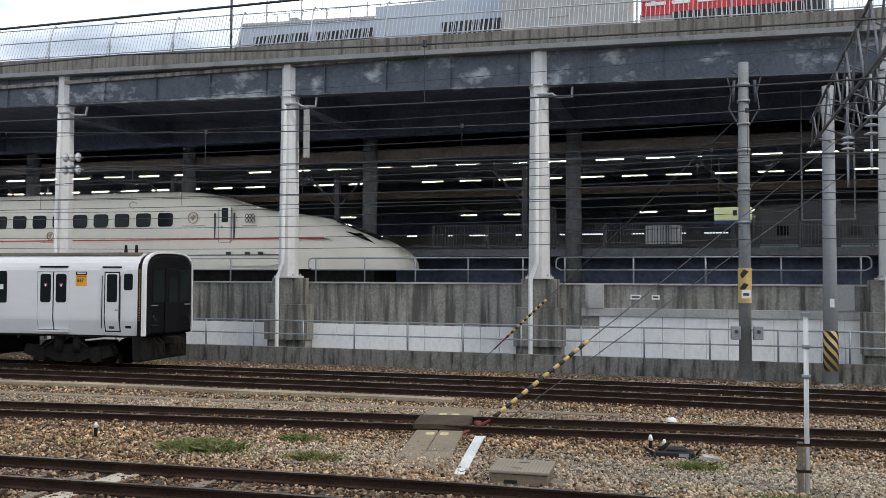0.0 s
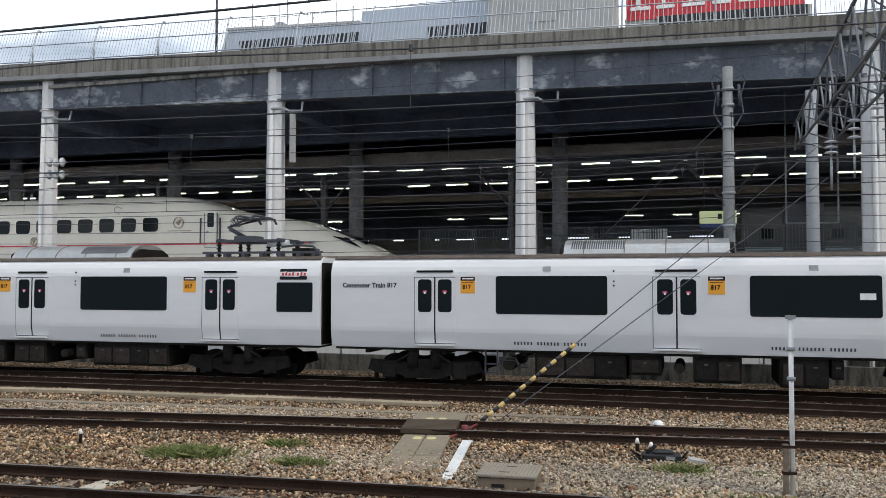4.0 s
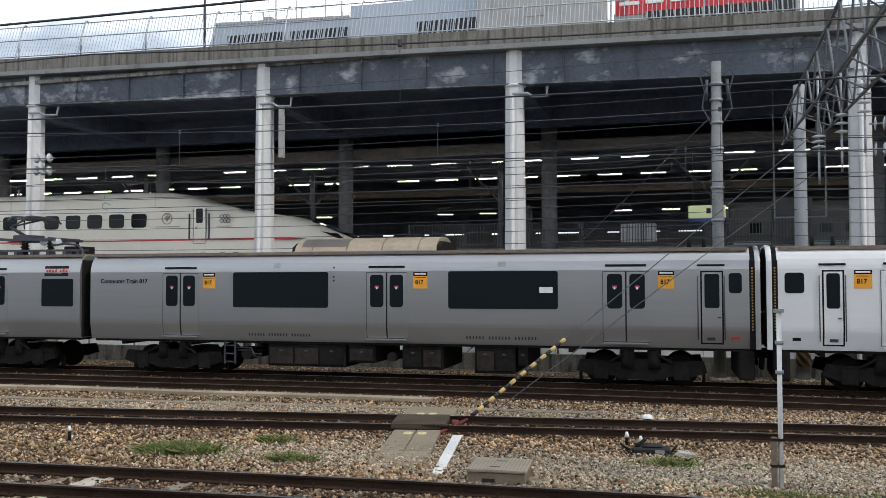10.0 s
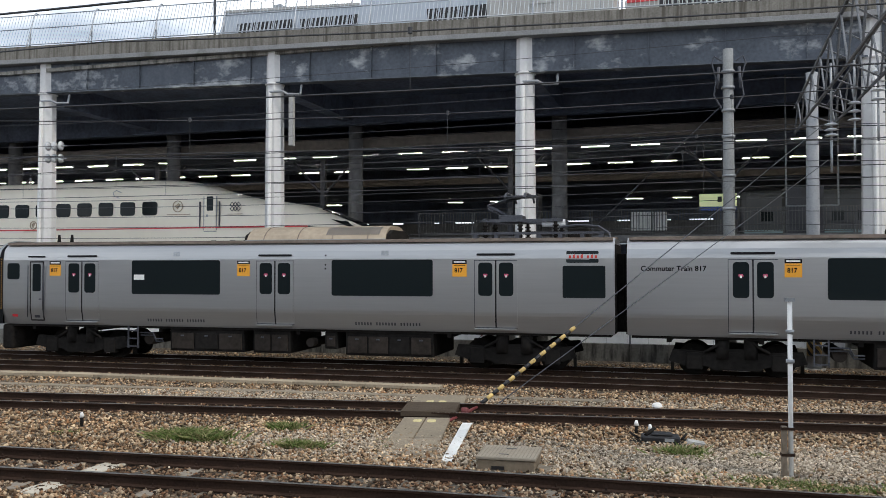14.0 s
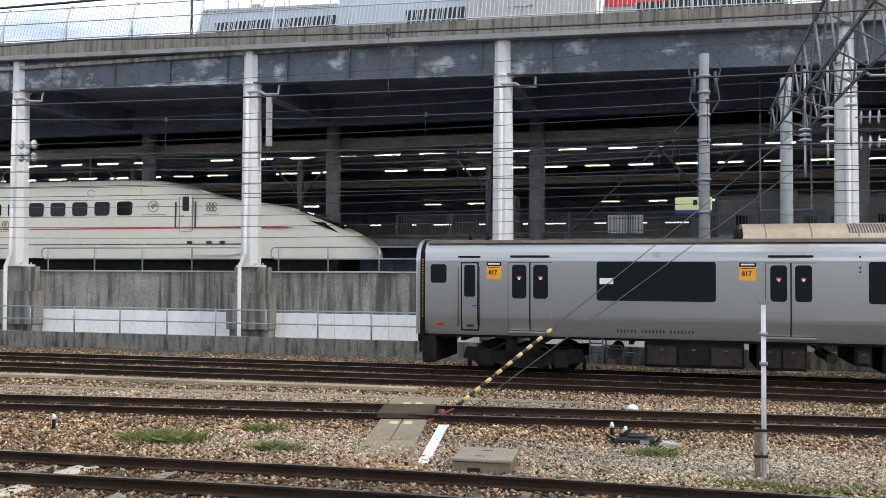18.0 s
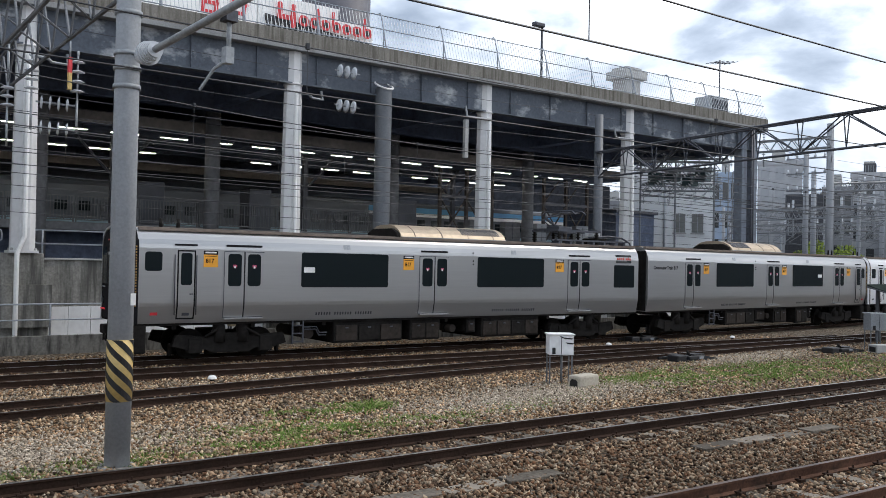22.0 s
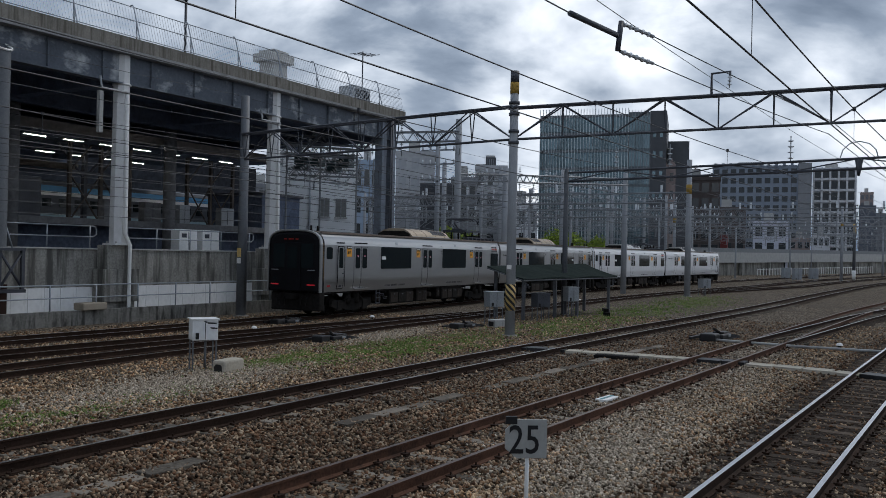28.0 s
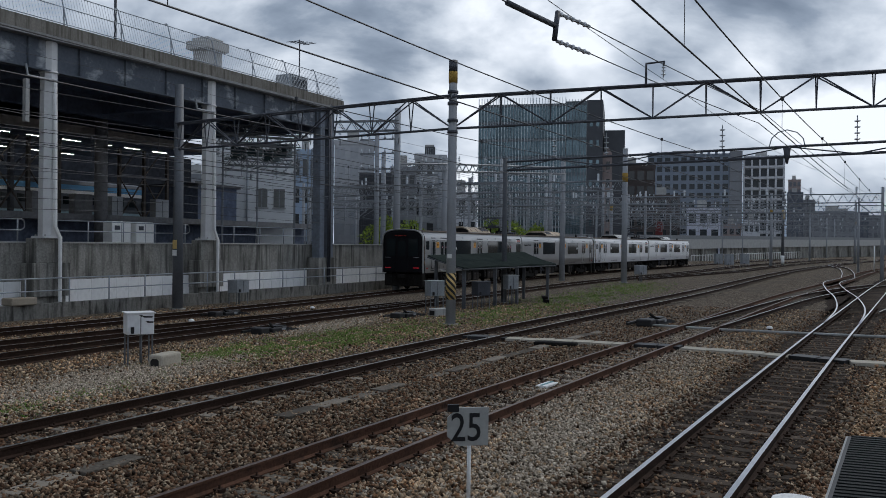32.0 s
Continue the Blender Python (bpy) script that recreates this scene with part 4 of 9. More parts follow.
def cab_face(car, x, sg, body, lit):
    """Dark cab end with a pale rim, at the end x that faces along sg."""
    def arch(k, top):
        """Cab outline: upright sides and a rounded top."""
        pts = [(SIDE * k, 1.07)]
        for i in range(13):
            a = math.pi * i / 12
            c, s = math.cos(a), math.sin(a)
            pts.append((SIDE * k * math.copysign(abs(c) ** 0.55, c), 3.10 + (top - 3.10) * abs(s) ** 0.8))
        return pts + [(-SIDE * k, 1.07)]

    def loft(rings, cap):
        bm = B()
        rows = [[bm.verts.new((x + sg * d, a, b)) for a, b in o] for d, o in rings]
        for r0, r1 in zip(rows[:-1], rows[1:]):
            for i in range(len(r0)):
                f = bm.faces.new([r0[i], r0[(i + 1) % len(r0)], r1[(i + 1) % len(r0)], r1[i]])
        if cap:
            bm.faces.new(rows[-1])
        return bm

    part("end_band", loft([(-0.02, arch(1.003, 3.70)), (0.12, arch(1.003, 3.73))], False), M_CARDARK, car, "black band behind the cab rim")
    part("end_rim", loft([(0.12, arch(1.006, 3.75)), (0.20, arch(1.0, 3.77)), (0.25, arch(0.98, 3.75)), (0.25, arch(0.945, 3.69)), (0.10, arch(0.94, 3.68))], False), body, car, "pale rounded rim round the cab end")
    inner = [(a * 0.86, 2.3 + (b - 2.3) * 0.93) for a, b in arch(0.94, 3.66)]
    f = part("cab_front", loft([(0.10, arch(0.942, 3.68)), (0.21, arch(0.94, 3.66)), (0.285, inner)], True), M_CARDARK, car, "black cab front")
    e = x + sg * 0.287
    part("windscreen", box(B(), min(e, e + sg * 0.02), max(e, e + sg * 0.02), -1.05, 1.05, 2.1, 3.15, 0.01), M_CARGLASS, f)
    part("gangway", box(B(), min(e, e + sg * 0.06), max(e, e + sg * 0.06), -0.42, 0.42, 1.12, 3.2, 0.02), M_CARDARK, f)
    part("gangway_window", box(B(), min(e + sg * .055, e + sg * 0.07), max(e + sg * .055, e + sg * 0.07), -0.25, 0.25, 2.1, 3.0), M_CARGLASS, f)
    for y in (-0.95, 0.95):
        part("tail_lamp", box(B(), min(e, e + sg * 0.03), max(e, e + sg * 0.03), y - 0.2, y + 0.2, 1.36, 1.41, 0.01), M_TAIL if lit else M_CARGLASS, f, "red tail lamp")
        part("head_lamp", tube(B(), (e, y, 1.62), (e + sg * 0.03, y, 1.62), 0.1, n=14), M_CARGLASS, f)
        part("lower_marks", box(B(), min(e, e + sg * 0.02), max(e, e + sg * 0.02), y - 0.18, y + 0.18, 2.0, 2.03), M_STEEL, f)
    for y in (-0.25, -0.02, 0.12, 0.35):
        part("destination_light", box(B(), min(e, e + sg * 0.02), max(e, e + sg * 0.02), y, y + 0.13, 3.32, 3.36), M_LED if lit else M_CARGLASS, f)
    part("coupler", box(B(), min(x, x + sg * 0.55), max(x, x + sg * 0.55), -0.2, 0.2, 0.75, 1.0, 0.03), M_UNDER, car)
    part("skirt", box(B(), min(x - sg * 0.3, x + sg * 0.1), max(x - sg * 0.3, x + sg * 0.1), -1.28, 1.28, 0.26, 1.05, 0.06), M_UNDER, car)
    for y in (-0.75, -0.45, 0.45, 0.75):
        part("brake_hose", pipe(B(), [(x + sg * 0.1, y, 0.95), (x + sg * 0.3, y, 0.8), (x + sg * 0.32, y * 0.9, 0.5)], 0.035, 6), M_UNDER, car)
    s0 = x + sg * 0.05
    bm = B()
    for i in range(22):
        z = 1.55 + i * 0.075
        flush(bm, [(s0 - 0.018, z), (s0 + 0.018, z), (s0 + 0.018, z + 0.04), (s0 - 0.018, z + 0.04)], 0.004, 0.011)
    part("band_lettering", bm, mat("dull_ochre", (0.35, 0.2, 0.05), 0.6, 0, 0.1, 10), car, "", "stuff")


def ac_unit(car, x0, x1, skin, at_rear):
    o = [(1.06, 3.60), (1.06, 3.70), (0.96, 3.84), (0.80, 3.97), (0.58, 4.07), (0.3, 4.12), (-0.3, 4.12), (-0.58, 4.07), (-0.80, 3.97), (-0.96, 3.84), (-1.06, 3.70), (-1.06, 3.60)]
    a = part("air_conditioner", prism(B(), o, x0, x1, "x"), skin, car, "rounded metal roof air conditioner")
    for i in range(4):
        xx = x0 + (x1 - x0) * (i + 0.5) / 4 - 0.01
        part("seam", prism(B(), [(p * 1.012, q + 0.008 if q > 3.7 else q) for p, q in o], xx, xx + 0.03, "x"), M_ROOF, a)
    n = 24
    for i in range(n):
        xx = x0 + 0.2 + i * 0.06 if at_rear else x1 - 0.25 - i * 0.07
        part("louvre", prism(B(), [(-0.97, 3.85), (-0.81, 3.98), (-0.59, 4.08), (-0.60, 4.06), (-0.82, 3.95), (-0.96, 3.83)], xx, xx + 0.03, "x"), M_STEEL_D, a)
    for sg, e in ((-1, x0), (1, x1)):
        part("fairing", prism(B(), [(1.0, 3.60), (0.92, 3.84), (0.6, 3.98), (-0.6, 3.98), (-0.92, 3.84), (-1.0, 3.60)], min(e, e + sg * 0.12), max(e, e + sg * 0.12), "x"), M_UNDER, a)
    part("gutter", box(B(), x0 - 0.03, x1 + 0.03, -1.09, -1.05, 3.66, 3.71), M_STEEL, a)


def pantograph(car, x0):
    p = part("pantograph", box(B(), x0 + 0.2, x0 + 2.5, -0.06, 0.06, 4.16, 4.24), M_STEEL_D, car, "dark raised pantograph on insulators")
    for y in (-0.7, 0.7):
        part("base_bar", box(B(), x0 + 0.2, x0 + 2.5, y - 0.04, y + 0.04, 4.16, 4.24), M_STEEL_D, p)
    for a in (0.3, 1.3, 2.3):
        for y in (-0.7, 0.7):
            s = part("insulator", tube(B(), (x0 + a, y, 3.68), (x0 + a, y, 4.16), 0.05, n=8), M_UNDER, p)
            for k in range(4):
                part("insulator_rib", tube(B(), (x0 + a, y, 3.74 + 0.1 * k), (x0 + a, y, 3.78 + 0.1 * k), 0.085, n=8), M_UNDER, s)
        part("cross_bar", box(B(), x0 + a - 0.05, x0 + a + 0.05, -0.75, 0.75, 4.18, 4.27), M_STEEL_D, p)
    part("pivot_box", box(B(), x0 + 0.6, x0 + 1.3, -0.35, 0.35, 4.2, 4.38, 0.03), M_STEEL_D, p)
    part("lower_arm", tube(B(), (x0 + 0.9, 0, 4.32), (x0 + 0.22, 0, 4.68), 0.05), M_STEEL_D, p)
    part("tension_rod", tube(B(), (x0 + 0.75, 0.15, 4.3), (x0 + 0.2, 0.12, 4.6), 0.025), M_STEEL_D, p)
    for y in (-0.35, 0.35):
        part("upper_arm", tube(B(), (x0 + 0.22, 0, 4.68), (x0 + 1.15, y, 4.92), 0.03), M_STEEL_D, p)
    part("head_frame", box(B(), x0 + 0.65, x0 + 1.7, -0.35, 0.35, 4.9, 4.94), M_STEEL_D, p)
    for a in (0.9, 1.45):
        part("contact_strip", pipe(B(), [(x0 + a, -0.95, 4.82), (x0 + a, -0.75, 4.95), (x0 + a, -0.5, 4.98), (x0 + a, 0.5, 4.98), (x0 + a, 0.75, 4.95), (x0 + a, 0.95, 4.82)], 0.035), M_STEEL_D, p)
    part("capacitor", tube(B(), (x0 + 1.9, -0.55, 4.12), (x0 + 2.55, -0.55, 4.12), 0.11, n=12), M_INSUL, p)
    part("breaker_box", box(B(), x0 + 2.6, x0 + 3.2, -0.4, 0.4, 3.70, 3.98, 0.03), M_UNDER, p)
    for a in (0.0, 0.6, 1.2, 1.8, 2.4, 3.0, 3.5):
        part("rack_foot", box(B(), x0 + a, x0 + a + 0.12, -1.0, -0.7, 3.66, 3.84), M_STEEL_D, p)
    for y in (-0.98, -0.74):
        part("rack_bar", box(B(), x0 - 0.1, x0 + 3.75, y - 0.03, y + 0.03, 3.80, 3.86), M_STEEL_D, p)
    part("roof_cable", pipe(B(), [(x0 + 2.4, -0.7, 4.0), (x0 + 2.9, -0.75, 4.05), (x0 + 3.5, -0.9, 4.0), (x0 + 3.8, -1.05, 3.8), (x0 + 3.85, -1.15, 3.4)], 0.035), M_STEEL_D, p)


def train_car(silver, power, cab_at_rear, lit):
    body = M_SILVER if silver else M_CARWHITE
    word = "silver" if silver else "white"
    label = f"{word} commuter train car with black windows" + (", pantograph and dark cab end" if power else " and dark cab end")
    car = thing("train_car", Matrix.Identity(4), label, "train car", "cars of the commuter train")
    wheels = []
    bm = B()
    sec = car_section()
    prism(bm, sec, 0, L_CAR, "x")
    part("body", bm, body, car)
    part("roof", prism(B(), [(1.10, 3.64), (0.9, 3.70), (0, 3.735), (-0.9, 3.70), (-1.10, 3.64)], 0.02, L_CAR - 0.02, "x"), M_ROOF, car, "brown dusty car roof")
    pair("rain_gutter", car, M_ROOF, lambda b: box(b, 0.05, L_CAR - 0.05, -1.24, -1.09, 3.60, 3.685))
    part("underframe", box(B(), 0.1, L_CAR - 0.1, -1.25, 1.25, 1.0, 1.08), M_UNDER, car)
    for x in np.arange(1.0, L_CAR - 0.5, 2.3):
        part("cross_member", box(B(), x, x + 0.12, -1.2, 1.2, 0.9, 0.998), M_UNDER, car)
    for x in (2.75, L_CAR - 2.75):
        bogie(car, x, wheels)
    boxes = ((6.0, 8.5, 0.33), (8.8, 10.0, 0.33), (11.1, 11.5, 0.5), (11.75, 14.4, 0.33)) if power else ((5.95, 8.4, 0.34), (8.47, 9.3, 0.48), (10.1, 11.3, 0.33), (12.2, 13.35, 0.27), (13.42, 13.7, 0.5))
    for x0, x1, z0 in boxes:
        e = part("equipment_box", box(B(), x0, x1, -1.20, 1.20, z0, 1.0, 0.03), M_UNDER, car)
        n = max(1, round((x1 - x0) / 0.75))
        for i in range(n):
            w = (x1 - x0 - 0.08) / n
            a = x0 + 0.04 + i * w
            c = part("cover", box(B(), a + 0.03, a + w - 0.03, -1.235, -1.19, z0 + 0.07, 0.88, 0.012), M_UNDER_L if (i + int(x0)) % 3 != 1 else M_UNDER, e)
            part("latch", box(B(), a + w / 2 - 0.05, a + w / 2 + 0.05, -1.255, -1.23, 0.78, 0.82), M_STEEL_D, c)
    for x, r in ((5.2, 0.17), (10.6 if power else 9.75, 0.13)):
        t = part("air_tank", tube(B(), (x, -1.1, 0.66), (x, 0.9, 0.66), r, n=14), M_UNDER_L, car)
        part("tank_strap", tube(B(), (x, -0.8, 0.66), (x, -0.74, 0.66), r + 0.015, n=14), M_UNDER, t)
    step = part("access_ladder", box(B(), 4.56, 4.60, -1.30, -1.25, 0.38, 1.06), M_STEEL_D, car)
    part("ladder_side", box(B(), 4.90, 4.94, -1.30, -1.25, 0.38, 1.06), M_STEEL_D, step)
    for z in (0.42, 0.66, 0.90):
        part("rung", box(B(), 4.60, 4.90, -1.30, -1.25, z, z + 0.035), M_STEEL_D, step)
    for z, y in ((0.86, -1.21), (0.78, -1.17)):
        part("air_pipe", pipe(B(), [(4.95, y, z), (5.4, y, z), (5.5, y, z - 0.18), (5.75, y, z - 0.18)], 0.022, 6), M_STEEL_D, car)
    if power:
        doors, plates, wins, words = (2.36, 8.98, 15.61), (1.78, 8.37, 15.0), ((4.77, 7.80), (11.39, 14.43)), ((5.3, 7.3), (12.1, 14.1))
        pair("window", car, M_CARGLASS, lambda b: flush(b, rrect(18.07, 19.21, 2.05, 2.92, 0.05), -0.01, 0.008))
        s = part("destination_display", flush(B(), rrect(18.17, 19.03, 3.0, 3.32, 0.03), 0.0, 0.01), M_CARGLASS, car)
        for i in range(7):
            xx = 18.24 + i * 0.105 + (0.06 if i > 3 else 0)
            part("led_character", flush(B(), [(xx, 3.12), (xx + 0.06, 3.12), (xx + 0.06, 3.2 + 0.04 * (i % 2)), (xx, 3.2)], 0.008, 0.014), M_LED, s)
        crew, cabw = (0.95, 1.62), (0.18, 0.64)
        ac_unit(car, 8.5, 12.9, M_ACBOX if silver else M_ACNEW, False)
        pantograph(car, 15.5)
        notice = 4.85
    else:
        doors, plates, wins, words = (2.53, 9.08, 15.72), (3.90, 10.49, 17.17), ((4.90, 7.93), (11.50, 14.55)), ((5.4, 7.4), (12.0, 14.0))
        letters("series_name", "Commuter Train 817", 0.19, 0.36, -side_at(2.8) - 0.006, 2.78, M_CARDARK, car)
        crew, cabw = (18.13, 18.86), (18.93, 19.25)
        ac_unit(car, 6.72, 11.05, M_ACBOX if silver else M_ACNEW, True)
        notice = 14.05
    for x in doors:
        double_door(car, x, x + 1.23, body)
    for x in plates:
        car_plate(car, x, x + 0.41)
    for a, b in wins:
        big_window(car, a, b)
    part("window_notice", flush(B(), [(notice, 2.5), (notice + 0.36, 2.5), (notice + 0.36, 2.66), (notice, 2.66)], 0.008, 0.014), M_WHITE, car)
    for a, b in words:
        wordmark(car, a, b, 1.22, 0.085, M_STEEL_D, (6, 7, 7))
    crew_door(car, crew[0], crew[1], body)
    pair("cab_window", car, M_CARGLASS, lambda b: flush(b, rrect(cabw[0], cabw[1], 2.5, 3.02, 0.08), -0.01, 0.008))
    for x in (6.2, 12.9):
        part("side_vent", flush(B(), rrect(x, x + 0.22, 3.22, 3.36, 0.01), 0.0, 0.012), M_STEEL, car)
    for z in (2.82, 2.93, 3.2):
        part("marker", flush(B(), rrect(8.08 if not power else 11.18, 8.12 if not power else 11.22, z, z + 0.05, 0.01), 0.0, 0.02), M_CARDARK, car)
    part("emblem", flush(B(), [(0.35 if power else 18.98, 1.3), (0.55 if power else 19.18, 1.3), (0.55 if power else 19.18, 1.38), (0.35 if power else 18.98, 1.38)], 0, 0.006), M_RED if silver else M_CARDARK, car)
    for x in ((1.0, 1.5) if power else (18.0, 18.4)):
        part("aerial", tube(B(), (x, 0, 3.72), (x, 0, 3.98), 0.06, 0.04, n=8), M_UNDER, car)
    cab_x, far_x = (0.0, L_CAR) if power else (L_CAR, 0.0)
    cab_face(car, cab_x, -1 if power else 1, body, lit)
    sg = 1 if power else -1
    part("end_gangway", box(B(), min(far_x, far_x + sg * 0.2), max(far_x, far_x + sg * 0.2), -0.55, 0.55, 1.1, 3.25, 0.02), M_UNDER, car)
    part("end_plate", box(B(), min(far_x, far_x + sg * 0.03), max(far_x, far_x + sg * 0.03), -1.3, 1.3, 1.1, 3.5), M_UNDER, car)
    return car, wheels


# cars from the rear of the train: distance of each car's rear end from the train's rear
CARS = [(True, True, 0.0), (True, False, 19.83), (False, True, 39.98), (False, False, 59.81)]
TRAIN = []
for _silver, _power, _off in CARS:
    _car, _wheels = train_car(_silver, _power, _power, _off == 0.0)
    TRAIN.append((_car, _wheels, _off))

# the train's rear end along its track, by the second
REAR = [(0, -93.24), (1, -86.61), (2, -80.02), (3, -73.44), (3.5, -70.13), (5.5, -57.40), (6, -54.46), (7, -48.97), (8, -43.83), (9, -39.09), (10, -34.56),
        (11, -30.20), (12, -26.10), (13, -22.21), (13.5, -20.31), (15.5, -12.72), (16, -10.86), (17, -7.14), (18, -3.53), (19, 0.01), (20, 3.49), (21, 6.91),
        (22, 10.23), (23, 13.47), (24, 16.70), (25, 20.08), (25.5, 21.9), (27.5, 29.95), (28, 32.12), (29, 36.47), (30, 40.83), (31, 45.1), (32, 49.37)]
REAR_LINE = smooth_line(REAR, 0.1)


def car_pose(t, off):
    s = REAR_LINE.yx(t) + off
    a, b = T1.at(s + 2.75), T1.at(s + L_CAR - 2.75)
    yaw = math.degrees(math.atan2(b[1] - a[1], b[0] - a[0]))
    z = gz(*a) + RAILZ
    c = math.radians(yaw)
    return pose(a[0] - 2.75 * math.cos(c), a[1] - 2.75 * math.sin(c), z, 0, 0, yaw)


def motions():
    for car, wheels, off in TRAIN:
        walk(car, [(i * 0.5, car_pose(i * 0.5, off)) for i in range(65)])
        for w in wheels:
            rows = []
            for i in range(321):
                turn = math.degrees((REAR_LINE.yx(i * 0.1) - REAR_LINE.yx(0)) / 0.43)
                rows.append((i * 0.1, pose(w.location.x, 0, 0.43, 0, (turn + 180) % 360 - 180, 0)))
            walk(w, rows)


# ---------------------------------------------------------------- hall under the deck: high-speed train, platforms, lights
def express_train():
    t = thing("express_train", VM, "ivory high-speed train with long nose and thin red stripe", "train")
    VC, ZB, W = 6.0, 3.08, 1.69
    prof = [(-75, 6.62, 1.0), (-20, 6.61, 1.0), (-19.2, 6.58, 1.0), (-18.1, 6.52, 1.0), (-17.5, 6.41, 1.0), (-16.95, 6.22, 1.0), (-16.1, 5.98, 0.995), (-15.33, 5.79, 0.99), (-14.45, 5.63, 0.985), (-13.5, 5.52, 0.98), (-12.57, 5.38, 0.965),
            (-11.77, 5.15, 0.945), (-11.0, 4.89, 0.91), (-10.2, 4.59, 0.86), (-9.45, 4.25, 0.78), (-8.8, 3.91, 0.64), (-8.44, 3.63, 0.47), (-8.26, 3.40, 0.3), (-8.2, 3.25, 0.16)]
    N = 26
    bm = B()
    rings = []
    for u, zt, w in prof:
        ring = []
        for i in range(N + 1):
            a = math.pi * i / N
            c, s = math.cos(a), math.sin(a)
            e = 0.42 if u < -14 else 0.62
            y = W * w * math.copysign(abs(c) ** 0.36, c)
            z = ZB + (zt - ZB) * abs(s) ** e
            if s < 0.02:
                z = ZB
            ring.append(bm.verts.new((u, VC + y, z)))
        rings.append(ring)
    for r0, r1 in zip(rings[:-1], rings[1:]):
        for i in range(N):
            f = bm.faces.new([r0[i], r0[i + 1], r1[i + 1], r1[i]])
            f.smooth = True
    bm.faces.new(rings[-1])
    part("body", bm, M_SHINK, t)
    y0 = VC - W - 0.012
    part("stripe", box(B(), -75, -11.85, y0 - 0.006, y0 + 0.12, 4.35, 4.40), M_RED, t, "thin red stripe")
    part("stripe_arrow", prism(B(), [(-11.8, 4.35), (-11.45, 4.375), (-11.8, 4.40)], y0 + 0.02, y0 + 0.14, "y"), M_STEEL_D, t)
    u = -19.42
    k = 0
    while u > -74:
        part("window", prism(B(), rrect(u - 0.37, u + 0.37, 4.95, 5.56, 0.13), y0 - 0.004, y0 + 0.06, "y"), M_CARGLASS, t)
        u -= 1.14 if (k + 1) % 12 else 3.0
        k += 1
    d = part("door", prism(B(), rrect(-16.68, -16.12, 4.24, 5.74, 0.06), y0 - 0.006, y0 + 0.06, "y"), M_SHINK, t)
    for a, w in ((-16.72, 0.02), (-16.10, 0.02)):
        part("door_gap", box(B(), a, a + w, y0 - 0.004, y0 + 0.05, 4.26, 5.72), M_STEEL, d)
    part("door_sill", box(B(), -16.7, -16.1, y0 - 0.004, y0 + 0.05, 4.20, 4.225), M_STEEL, d)
    for a in (-16.93, -15.98):
        part("grab_rail", box(B(), a, a + 0.05, y0 - 0.01, y0 + 0.05, 4.37, 5.5), M_STEEL_D, d)
    part("door_window", prism(B(), rrect(-16.56, -16.24, 5.1, 5.72, 0.05), y0 - 0.010, y0 + 0.05, "y"), M_CARGLASS, d)
    part("door_mark", box(B(), -16.6, -16.5, y0 - 0.010, y0 + 0.03, 4.84, 4.94), M_STEEL, d)
    for cu, cz, r in ((-17.99, 5.32, 0.24), (-25.6, 4.6, 0.18)):
        bm = B()
        for i in range(20):
            a0, a1 = 2 * math.pi * i / 20, 2 * math.pi * (i + 1) / 20
            tube(bm, (cu + r * math.cos(a0), y0 - 0.004, cz + r * math.sin(a0)), (cu + r * math.cos(a1), y0 - 0.004, cz + r * math.sin(a1)), 0.022, n=4)
        e = part("round_emblem", bm, M_ACBOX, t)
        part("emblem_wing", prism(B(), [(cu - r * 0.6, cz + 0.02), (cu - r * 0.1, cz - 0.12), (cu + r * 0.5, cz + 0.1), (cu + r * 0.1, cz + 0.14)], y0 - 0.006, y0 + 0.03, "y"), M_ACBOX, e)
        part("emblem_line", box(B(), cu - 0.55, cu + 0.6, y0 - 0.006, y0 + 0.03, cz - r - 0.13, cz - r - 0.10), M_ACBOX, e)
    for i in range(3):
        cu = -15.33 + 0.15 * i
        bm = B()
        for dz in (-0.09, 0.09):
            pipe(bm, [(cu - 0.1, y0, 5.26 + dz), (cu, y0, 5.36 + dz), (cu + 0.1, y0, 5.26 + dz), (cu, y0, 5.16 + dz), (cu - 0.1, y0, 5.26 + dz)], 0.018, 4)
        part("diamond_emblem", bm, M_STEEL_D, t)
    part("emblem_caption", box(B(), -15.55, -14.85, y0 - 0.004, y0 + 0.03, 4.93, 4.955), M_ACBOX, t)
    # windscreen as a dark cap just above the nose
    bm = B()
    ws = []
    for u, zt, w in ((-11.78, 5.16, 0.30), (-11.0, 4.90, 0.66), (-10.3, 4.63, 0.76), (-9.62, 4.34, 0.62)):
        ws.append([bm.verts.new((u, VC + W * w * q, zt + 0.05 - 0.20 * abs(q) ** 2.5)) for q in (-1.1, -0.8, -0.4, 0, 0.4, 0.8, 1.1)])
    for r0, r1 in zip(ws[:-1], ws[1:]):
        for i in range(6):
            bm.faces.new([r0[i], r0[i + 1], r1[i + 1], r1[i]])
    part("windscreen", bm, M_CARGLASS, t)
    part("roof_hose", pipe(B(), [(-21.0, y0, 5.75), (-21.25, y0, 5.85), (-21.3, y0, 6.0), (-21.15, y0 + 0.02, 6.1), (-20.9, y0 + 0.02, 6.0)], 0.018, 5), M_STEEL, t)
    part("skirt_line", box(B(), -75, -13.4, y0 - 0.005, y0 + 0.05, 3.66, 3.70), M_STEEL_D, t)
